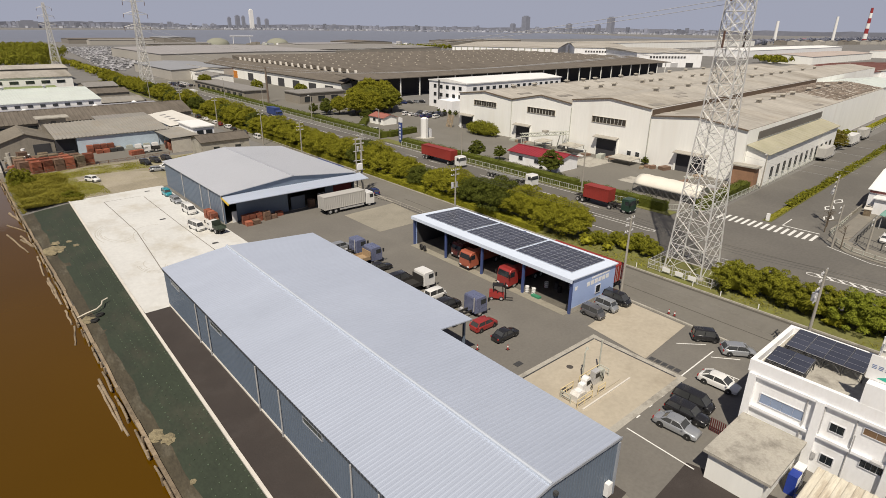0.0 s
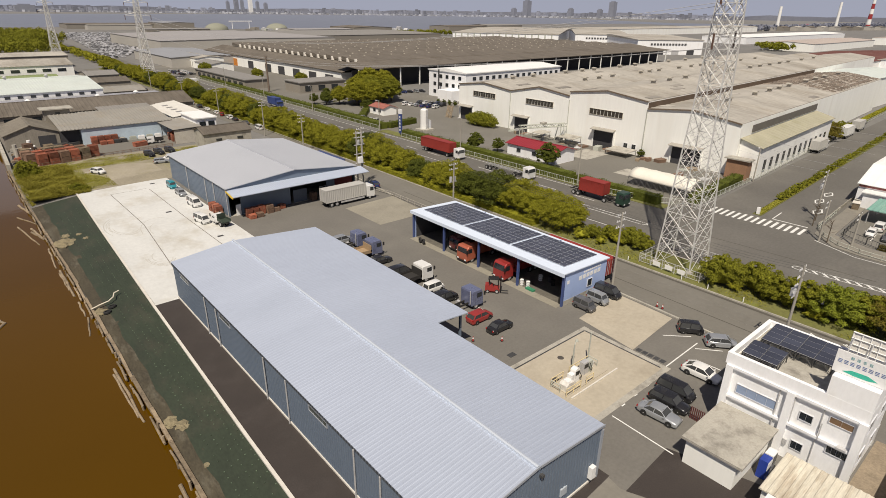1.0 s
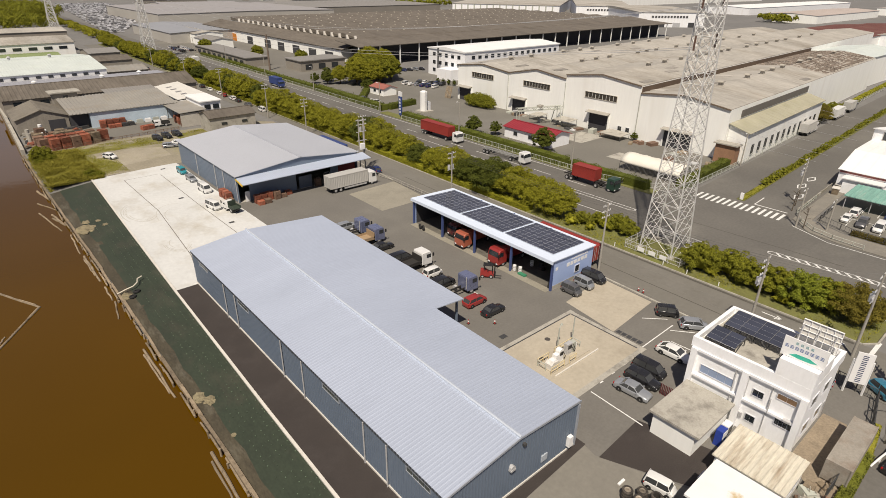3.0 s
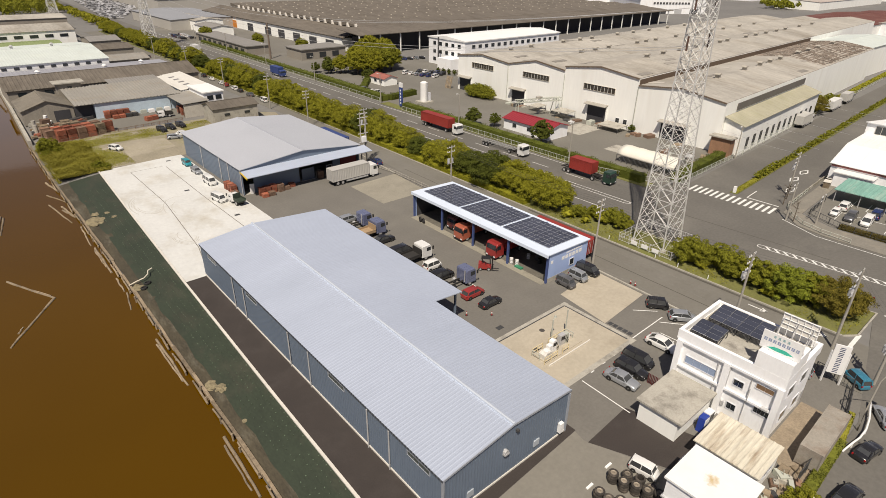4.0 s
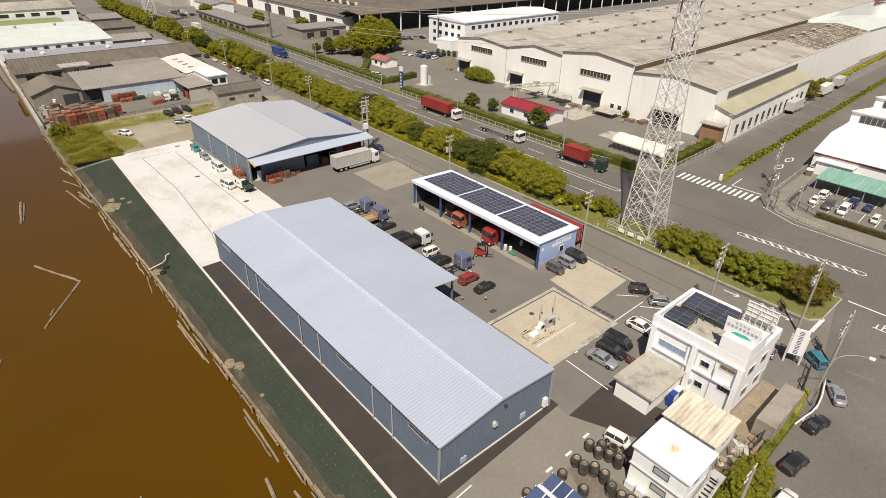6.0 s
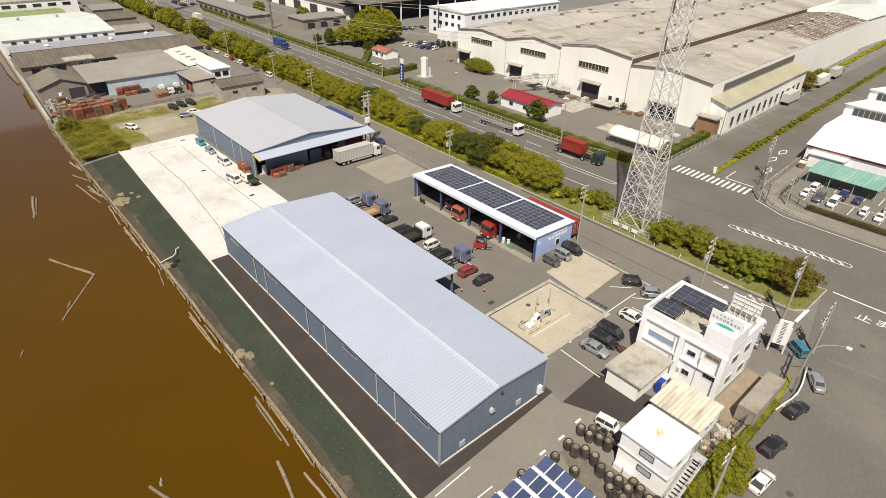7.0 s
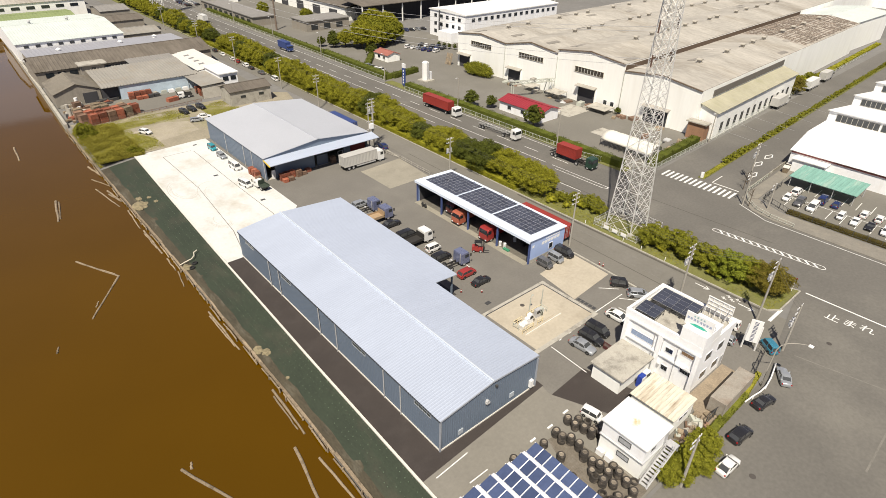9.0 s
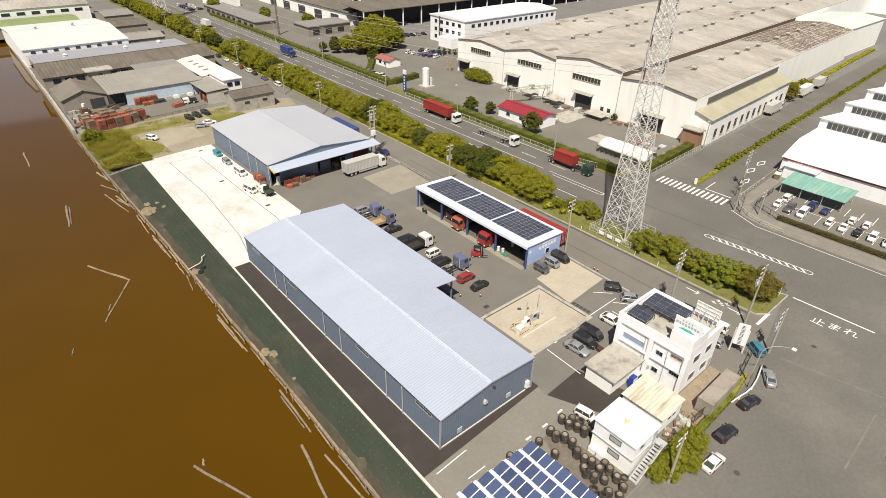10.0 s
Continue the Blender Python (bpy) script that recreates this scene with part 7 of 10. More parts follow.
def lattice(name, label, x, y, prof, arms, bays=11, w=0.24, turn=0):
    """A four-legged steel mast; prof gives half widths as (height, half)."""
    t = thing(name, label, "pylon", m=pose(x, y, 0, 0, 0, turn))
    top, half = prof[-1][0], prof[0][1]

    def hw(z):
        for (a, ha), (b, hb) in zip(prof, prof[1:]):
            if z <= b + 1e-6:
                return ha + (hb - ha) * (z - a) / (b - a)
    zs = [0.0]
    for i in range(bays):
        zs.append(zs[-1] + (top / bays) * (1.45 - 0.9 * i / (bays - 1)))
    zs = [z * top / zs[-1] for z in zs]
    cs = ((-1, -1), (1, -1), (1, 1), (-1, 1))
    for cx, cy in cs:
        bm = bmesh.new()
        limb(bm, [(cx * hw(z), cy * hw(z), z) for z in zs], [w * (1 - 0.35 * z / top) for z in zs], n=4)
        part("leg", bm, PYLON_STEEL, t)
        bm = bmesh.new(); box(bm, cx * half - 0.4, cx * half + 0.4, cy * half - 0.4, cy * half + 0.4, -0.2, 0.4); part("footing", bm, CONC_GREY, t)
    fine = bmesh.new()
    for i, (a, b) in enumerate(zip(zs, zs[1:])):
        for (ax, ay), (bx, by) in zip(cs, cs[1:] + cs[:1]):
            A, B = hw(a), hw(b)
            for p, q, k_, nm in (((ax * A, ay * A, a), (bx * B, by * B, b), 0.6, "brace"), ((bx * A, by * A, a), (ax * B, ay * B, b), 0.6, "brace"), ((ax * B, ay * B, b), (bx * B, by * B, b), 0.5, "girt")):
                bm = bmesh.new(); bar(bm, p, q, w * k_); part(nm, bm, PYLON_STEEL, t)
            m_, M_ = (a + b) / 2, hw((a + b) / 2)
            bar(fine, (ax * M_, ay * M_, m_), ((ax + bx) / 2 * A, (ay + by) / 2 * A, a), w * 0.38)
            bar(fine, (bx * M_, by * M_, m_), ((ax + bx) / 2 * A, (ay + by) / 2 * A, a), w * 0.38)
            bar(fine, (ax * M_, ay * M_, m_), ((ax + bx) / 2 * B, (ay + by) / 2 * B, b), w * 0.38)
            bar(fine, (bx * M_, by * M_, m_), ((ax + bx) / 2 * B, (ay + by) / 2 * B, b), w * 0.38)
            bar(fine, (ax * M_, ay * M_, m_), (bx * M_, by * M_, m_), w * 0.38)
    part("light_bracing", fine, PYLON_STEEL, t)["kind"] = "stuff"
    for z, l in arms:
        for s in (-1, 1):
            bm = bmesh.new()
            H = hw(z)
            for c in (-1, 1):
                bar(bm, (s * H, c * H, z), (s * l, 0, z + 0.3), w * 0.6)
                bar(bm, (s * H, c * H, z + 1.6), (s * l, 0, z + 0.3), w * 0.5)
                bar(bm, (s * H, c * H, z), (s * H, c * H, z + 1.6), w * 0.4)
            arm = part("cross_arm", bm, PYLON_STEEL, t)
            bm = bmesh.new(); tube(bm, (s * l, 0, z + 0.2), (s * l, 0, z - 1.8), 0.14)
            part("insulator", bm, mat("insulator_brown", (0.12, 0.07, 0.05), 0.3, bump=0.0), arm)
    return t


lattice("pylon", "tall grey steel lattice pylon standing in the verge", 82.35, 34.1, ((0, 2.85), (24, 1.75), (52, 0.95)), ((34.0, 3.2), (39.5, 3.0), (45.0, 2.8)), bays=17, w=0.125)
lattice("pylon", "grey lattice pylon beside the road in the distance", 84, 330, ((0, 3.0), (24, 1.5), (48, 0.8)), ((32.0, 6), (38.0, 5.5), (44.0, 5)), bays=9, w=0.22)
lattice("pylon", "grey lattice pylon beside the road in the distance", 78, 570, ((0, 3.4), (24, 1.6), (48, 0.8)), ((32.0, 6), (38.0, 5.5), (44.0, 5)), bays=9, w=0.28)
# conductors
bm = bmesh.new()
for dx, z in ((-3.2, 32.4), (3.2, 32.4), (-3.0, 38), (3.0, 38)):
    prev = None
    for i in range(25):
        f = i / 24
        p = (82.35 + dx + 1.6 * f, 34.1 + (330 - 34.1) * f, z - 4 * 9 * f * (1 - f) - 5 * f)
        if prev:
            tube(bm, prev, p, 0.035, n=4, cap=False)
        prev = p
single("power_line", bm, STEEL, "thin grey power lines between the pylons", "cable")
# fence round the pylon foot
pf = thing("pylon_fence", "grey mesh fence round the foot of the pylon", "fence")
pts = [(77.6, 28.8), (86.6, 28.8), (86.6, 38.6), (77.6, 38.6)]
for a, b in zip(pts, pts[1:] + pts[:1]):
    L = math.dist(a, b); n = max(1, round(L / 1.9))
    for i in range(n):
        f = i / n; x, y = a[0] + (b[0] - a[0]) * f, a[1] + (b[1] - a[1]) * f
        bm = bmesh.new(); bar(bm, (x, y, 0), (x, y, 1.7), 0.08); part("post", bm, STEEL, pf)
    bm = bmesh.new()
    for z in (0.35, 1.0, 1.65):
        bar(bm, (*a, z), (*b, z), 0.05)
    for i in range(int(L / 0.35)):
        f = i / int(L / 0.35); x, y = a[0] + (b[0] - a[0]) * f, a[1] + (b[1] - a[1]) * f
        bar(bm, (x, y, 0.35), (x, y, 1.65), 0.02)
    part("panel", bm, STEEL, pf)
for y in (31.0, 33.0, 35.0):
    bm = bmesh.new(); box(bm, 77.48, 77.54, y, y + 1.2, 0.5, 1.2); part("notice", bm, SIGN_WHITE, pf)


def utility_pole(x, y, h, arms=2, transformer=True, lean=0.0, label="concrete utility pole with cross arms and a transformer"):
    t = thing("utility_pole", label, "utility pole", group="utility poles", m=pose(x, y, 0, 0, lean, 0))
    bm = bmesh.new(); tube(bm, (0, 0, -0.1), (0, 0, h), 0.19, 0.11, n=10); part("pole", bm, POLE_CONC, t)
    for i in range(arms):
        z = h - 0.4 - i * 0.9
        bm = bmesh.new(); bar(bm, (-1.0, 0.12, z), (1.0, 0.12, z), 0.09); a_ = part("cross_arm", bm, STEEL, t)
        for s in (-0.9, -0.45, 0.45, 0.9):
            bm = bmesh.new(); tube(bm, (s, 0.12, z + 0.04), (s, 0.12, z + 0.26), 0.05, n=6); part("insulator", bm, SIGN_WHITE, a_)
    if transformer:
        for s in (-0.45, 0.45):
            bm = bmesh.new(); tube(bm, (s, 0.3, h - 3.6), (s, 0.3, h - 2.7), 0.28, n=10); part("transformer", bm, STEEL, t)
        bm = bmesh.new(); bar(bm, (-0.9, 0.2, h - 3.7), (0.9, 0.2, h - 3.7), 0.1); part("bracket", bm, STEEL, t)
    for i in range(4):
        bm = bmesh.new(); bar(bm, (-0.28, 0, 2.5 + i * 1.2), (0.28, 0, 2.5 + i * 1.2), 0.03); part("step_bolt", bm, STEEL, t)
    return t


POLES = [(67.3, 36.6, 11.2), (66.3, 13.5, 11.6), (72.4, 3.3, 11.5), (66.8, 101.5, 13.0), (68.5, 72.9, 10.7), (68.3, -2.35, 8.3), (71.5, 138, 10.5), (72.5, 165, 10.5), (73.5, 205, 10.5), (74, 245, 10.5), (74, 290, 10.5), (35.6, -4.6, 8.2), (124.3, 28.3, 9.5), (110.6, 23.4, 7.5), (112.9, 19.0, 6.0)]
for i, (x, y, h) in enumerate(POLES):
    utility_pole(x, y, h, 4 if i in (1, 2, 5, 12) else 2 if i % 3 else 3, i in (1, 2, 3, 4, 5, 12))
bm = bmesh.new()
for (xa, ya, ha), (xb, yb, hb) in zip(sorted(POLES[:11], key=lambda p: p[1]), sorted(POLES[:11], key=lambda p: p[1])[1:]):
    for dx in (-0.8, 0.0, 0.8):
        prev = None
        for i in range(9):
            f = i / 8
            p = (xa + dx + (xb - xa) * f, ya + (yb - ya) * f, ha - 0.3 + (hb - ha) * f - 4 * 0.5 * f * (1 - f))
            if prev:
                tube(bm, prev, p, 0.014, n=4, cap=False)
            prev = p
single("overhead_cable", bm, STEEL_DK, "thin dark cables between the utility poles", "cable")
# frame mast by the garage: two poles with a switch cabinet
fm = thing("switch_mast", "double pole mast with switch gear beside the garage", "utility pole", m=pose(65.6, 100.4, 0))
for s in (-0.7, 0.7):
    bm = bmesh.new(); tube(bm, (s, 0, 0), (s, 0, 12.5), 0.16, 0.12); part("pole", bm, POLE_CONC, fm)
for z in (5.5, 7.6, 9.6, 11.2, 12.2):
    bm = bmesh.new(); bar(bm, (-1.3, 0, z), (1.3, 0, z), 0.12); part("cross_arm", bm, STEEL, fm)
bm = bmesh.new(); box(bm, -0.6, 0.6, -0.4, 0.4, 5.6, 6.9); part("switch_box", bm, SIGN_WHITE, fm)


def street_lamp(x, y, h, ang, reach=0.7):
    t = thing("street_lamp", "pale concrete roadside pole with a small lamp", "street lamp", group="street lamps", m=pose(x, y, 0, 0, 0, ang))
    bm = bmesh.new(); tube(bm, (0, 0, 0), (0, 0, h), 0.17, 0.12); part("column", bm, POLE_CONC, t)
    bm = bmesh.new(); tube(bm, (0, 0, h - 0.1), (reach, 0, h + 0.2), 0.05); part("arm", bm, STEEL, t)
    bm = bmesh.new(); box(bm, reach - 0.1, reach + 0.5, -0.13, 0.13, h + 0.12, h + 0.25); part("lamp_head", bm, SIGN_WHITE, t)


# bare street trees at the corner
for x, y, h in ((118.4, 26.9, 4.6), (110.9, 22.2, 4.2), (122.0, 27.6, 3.6)):
    bm = bmesh.new()
    r_ = random.Random(int(x))
    limb(bm, [(0, 0, 0), (0.05, 0.02, h * 0.5), (0.1, -0.03, h)], [0.1, 0.07, 0.02], n=7)
    for i in range(16):
        z = h * r_.uniform(0.4, 0.9); a = r_.uniform(0, 6.28); l_ = (h - z) * 0.5 + 0.4
        limb(bm, [(0.06, 0, z), (math.cos(a) * l_ * 0.5, math.sin(a) * l_ * 0.5, z + 0.4), (math.cos(a) * l_, math.sin(a) * l_, z + 0.55)], [0.035, 0.025, 0.012], n=5)
    single("bare_tree", bm, BARK, "small bare-branched street tree on the corner pavement", "tree", group="bare street trees", m=pose(x, y, 0))
for x, y, h in ((105.6, 71.5, 9.5), (105.6, 111.5, 9.5), (105.8, 151, 9.5), (106, 196, 9.5), (106.4, 240, 9.5), (106.8, 285, 9.5), (107, 330, 9.5), (141.0, 47.0, 8)):
    street_lamp(x, y, h, 180)
street_lamp(110.2, 46.5, 9.0, 180)
t_ = thing("street_lamp", "pale street lamp with a long curved neck at the street corner", "street lamp", m=pose(58.4, -3.5, 0))
bm = bmesh.new(); limb(bm, [(0, 0, 0), (0, 0, 3), (0.03, -0.05, 6.6), (0.2, -0.3, 7.4), (0.7, -0.9, 7.9), (1.4, -1.8, 8.05), (2.2, -2.8, 8.0)], [0.1, 0.085, 0.07, 0.06, 0.055, 0.05, 0.04], n=10); part("column", bm, POLE_CONC, t_, smooth=True)
bm = bmesh.new(); box(bm, 1.95, 2.45, -3.3, -2.75, 7.9, 8.04); part("lamp_head", bm, SIGN_WHITE, t_)


# ---- fences ----
def rail_fence(label, pts, h, step, material, infill=True):
    t = thing("fence", label, "fence")
    for a, b in zip(pts, pts[1:]):
        L = math.dist(a, b); n = max(1, round(L / step))
        for i in range(n + 1):
            f = i / n; x, y = a[0] + (b[0] - a[0]) * f, a[1] + (b[1] - a[1]) * f
            bm = bmesh.new(); bar(bm, (x, y, 0), (x, y, h), 0.1); part("post", bm, material, t)
        bm = bmesh.new()
        bar(bm, (*a, h - 0.05), (*b, h - 0.05), 0.07); bar(bm, (*a, 0.3), (*b, 0.3), 0.07)
        if infill:
            k_ = int(L / infill)
            for i in range(k_):
                f = (i + 0.5) / k_; x, y = a[0] + (b[0] - a[0]) * f, a[1] + (b[1] - a[1]) * f
                bar(bm, (x, y, 0.3), (x, y, h - 0.05), 0.03)
        part("panel", bm, material, t)
    return t


rail_fence("pale roadside fence before the factory hedge", [(104.9, 138), (104.9, 62), (107.4, 52.5), (113.2, 46.2), (140, 47.2)], 1.4, 2.5, FENCE_PALE, 0.5)
rail_fence("pale roadside fence in the distance", [(106.0, 152), (106.5, 200), (107.5, 330)], 1.5, 5.0, FENCE_PALE, 0.8)
rail_fence("fence along the factory side street", [(141, 47.0), (206, 51.0), (300, 56.4)], 1.2, 5, FENCE_PALE, 1.0)
rail_fence("thin dark fence round the car park", [(114.0, -60), (114.0, 15.5), (117.0, 21.5), (127, 22.0)], 1.3, 2.5, STEEL_DK, 0.8)
rail_fence("low pipe guard rail round the street corner", [(108.6, 12), (109.2, 17), (110.5, 20.5), (113.4, 23.6), (117, 25.6), (130, 26.4)], 0.9, 2.0, FENCE_PALE, False)
rail_fence("dark mesh fence beside the parked container", [(46, -2.0), (58.5, -2.2), (65.0, -1.0), (65.4, 3.0)], 1.6, 2.0, STEEL_DK, 0.35)
t_ = thing("pipe_barrier", "thick white bent pipe barrier at the yard corner", "guard rail")
bm = bmesh.new(); limb(bm, [(53.7, -3.5, 0.15), (55.0, -3.8, 0.55), (56.6, -4.1, 0.6), (58.4, -4.15, 0.6), (60.4, -3.9, 0.6), (62.2, -3.5, 0.6), (63.9, -3.1, 0.6)], [0.1] * 7, n=10); part("rail", bm, SIGN_WHITE, t_, smooth=True)
for x, y in ((55.2, -3.85), (58.4, -4.15), (61.4, -3.7), (63.7, -3.15)):
    bm = bmesh.new(); tube(bm, (x, y, 0), (x, y, 0.6), 0.1); part("post", bm, SIGN_WHITE, t_)
rail_fence("low posts and chain at the truck gate", [(67.2, 78.5), (67.4, 90.5), (66.5, 98)], 0.9, 2.2, POLE_CONC, False)
rail_fence("old board fence along the storage yard", [(12, 162.5), (26, 165.2), (46, 167.5)], 0.9, 2.2, PALLET_BROWN, 0.3)
# thin wires strung across the side street
bm = bmesh.new()
for x, dx in ((126, 7), (133, 9), (142, 8), (152, 10), (164, 9), (178, 8)):
    limb(bm, [(x, 27.5, 8.6), (x + dx * 0.5, 37.5, 8.0), (x + dx, 48.5, 8.4)], [0.02] * 3, n=5)
single("overhead_cable", bm, STEEL, "pale wires strung across the side street", "cable")



# ---- vehicles ----
def car_paint(name, c, rough=0.28, metal=0.2):
    return mat("paint_" + name, c, rough, metal=metal, var=0.05, scale=0.8, fine=5, bump=0.0, coat=0.6)


PAINT = {"white": car_paint("white", (0.72, 0.72, 0.70), 0.35, 0.0), "silver": car_paint("silver", (0.42, 0.44, 0.46), 0.3, 0.5), "grey": car_paint("grey", (0.17, 0.17, 0.175), 0.3, 0.5),
         "black": car_paint("black", (0.024, 0.024, 0.026), 0.22), "red": car_paint("red", (0.36, 0.04, 0.036), 0.35), "navy": car_paint("navy", (0.02, 0.035, 0.13)), "teal": car_paint("teal", (0.03, 0.30, 0.36)),
         "blue": car_paint("blue", (0.05, 0.22, 0.32)), "orange": car_paint("orange", (0.46, 0.13, 0.075), 0.4), "slate": car_paint("slate", (0.155, 0.175, 0.28)), "brown": car_paint("maroon", (0.13, 0.03, 0.03))}
CAR_GLASS = glass_mat("car_glass", (0.055, 0.058, 0.06), 0.05)
LAMP_W = mat("headlamp", (0.75, 0.76, 0.78), 0.15, bump=0.0)
LAMP_R = mat("tail_lamp", (0.35, 0.01, 0.01), 0.2, bump=0.0)
RIM = mat("wheel_rim", (0.50, 0.50, 0.50), 0.45, metal=0.25, bump=0.0)
TRUCK_FRAME = mat("chassis_black", (0.03, 0.028, 0.026), 0.7, bump=0.0)


def wheel_meshes(r, w):
    bm = bmesh.new()
    n = 18
    prof = [(r * 0.62, -w / 2), (r * 0.93, -w / 2), (r, -w * 0.3), (r, w * 0.3), (r * 0.93, w / 2), (r * 0.62, w / 2)]
    rings = [[bm.verts.new((a * math.cos(2 * math.pi * i / n), y, a * math.sin(2 * math.pi * i / n))) for i in range(n)] for a, y in prof]
    for a, b in zip(rings, rings[1:] + rings[:1]):
        for i in range(n):
            bm.faces.new((a[i], a[(i + 1) % n], b[(i + 1) % n], b[i]))
    tyre = mesh_of("tyre", bm, mat("tyre_black", (0.02, 0.02, 0.02), 0.8, bump=0.0))
    bm = bmesh.new(); tube(bm, (0, -w * 0.42, 0), (0, w * 0.42, 0), r * 0.62, n=14); tube(bm, (0, -w * 0.5, 0), (0, w * 0.5, 0), r * 0.2, n=8)
    return tyre, mesh_of("rim", bm, RIM)


WHEELS = {}


def wheel(parent, x, y, r, w):
    if (r, w) not in WHEELS:
        WHEELS[(r, w)] = wheel_meshes(r, w)
    t, rim = WHEELS[(r, w)]
    o = part("wheel", t, None, parent, m=pose(x, y, r))
    part("rim", rim, None, o)


def body_shell(bm, prof, w):
    """A car body from its side profile (x, z), rounded in at the sides."""
    n = len(prof)
    cx, cz = sum(p[0] for p in prof) / n, sum(p[1] for p in prof) / n
    layers = []
    for y, k in ((-w / 2, 0.94), (-w / 2 + 0.07, 0.985), (-w / 2 + 0.2, 1.0), (w / 2 - 0.2, 1.0), (w / 2 - 0.07, 0.985), (w / 2, 0.94)):
        layers.append([bm.verts.new((cx + (px - cx) * k, y, cz + (pz - cz) * k)) for px, pz in prof])
    for a, b in zip(layers, layers[1:]):
        for i in range(n):
            bm.faces.new((a[i], a[(i + 1) % n], b[(i + 1) % n], b[i]))
    bm.faces.new(layers[0]); bm.faces.new(layers[-1][::-1])


def loft(bm, secs):
    """A skin over closed sections, capped at both ends."""
    rings = [[bm.verts.new(p) for p in s] for s in secs]
    n = len(rings[0])
    for a, b in zip(rings, rings[1:]):
        for i in range(n):
            bm.faces.new((a[i], a[(i + 1) % n], b[(i + 1) % n], b[i]))
    bm.faces.new(rings[0]); bm.faces.new(rings[-1][::-1])


def frustum(bm, x0, x1, y, z0, u0, u1, v, z1):
    lo = [bm.verts.new(p) for p in ((x0, -y, z0), (x1, -y, z0), (x1, y, z0), (x0, y, z0))]
    hi = [bm.verts.new(p) for p in ((u0, -v, z1), (u1, -v, z1), (u1, v, z1), (u0, v, z1))]
    bm.faces.new(lo[::-1]); bm.faces.new(hi)
    for i in range(4):
        bm.faces.new((lo[i], lo[(i + 1) % 4], hi[(i + 1) % 4], hi[i]))


# kind: length, width, height, belt, hood height, base front x, base rear x, roof front x, roof rear x
KINDS = {"sedan": (4.6, 1.74, 1.44, 0.92, 0.86, 1.05, -1.65, 0.35, -0.95), "hatch": (4.1, 1.7, 1.5, 0.95, 0.92, 1.2, -1.95, 0.45, -1.5), "fastback": (4.5, 1.75, 1.47, 0.94, 0.86, 1.3, -2.05, 0.4, -1.05),
         "kei": (3.4, 1.48, 1.66, 0.95, 1.0, 1.25, -1.66, 0.85, -1.5), "wagon": (4.5, 1.7, 1.52, 0.93, 0.9, 1.15, -2.15, 0.4, -1.85), "van": (4.6, 1.7, 1.95, 1.05, 1.12, 2.0, -2.25, 1.5, -2.1),
         "minivan": (4.8, 1.8, 1.84, 1.0, 1.0, 1.85, -2.3, 0.95, -2.05), "suv": (4.4, 1.78, 1.72, 1.02, 1.02, 1.05, -2.1, 0.5, -1.9)}
CARS = {}


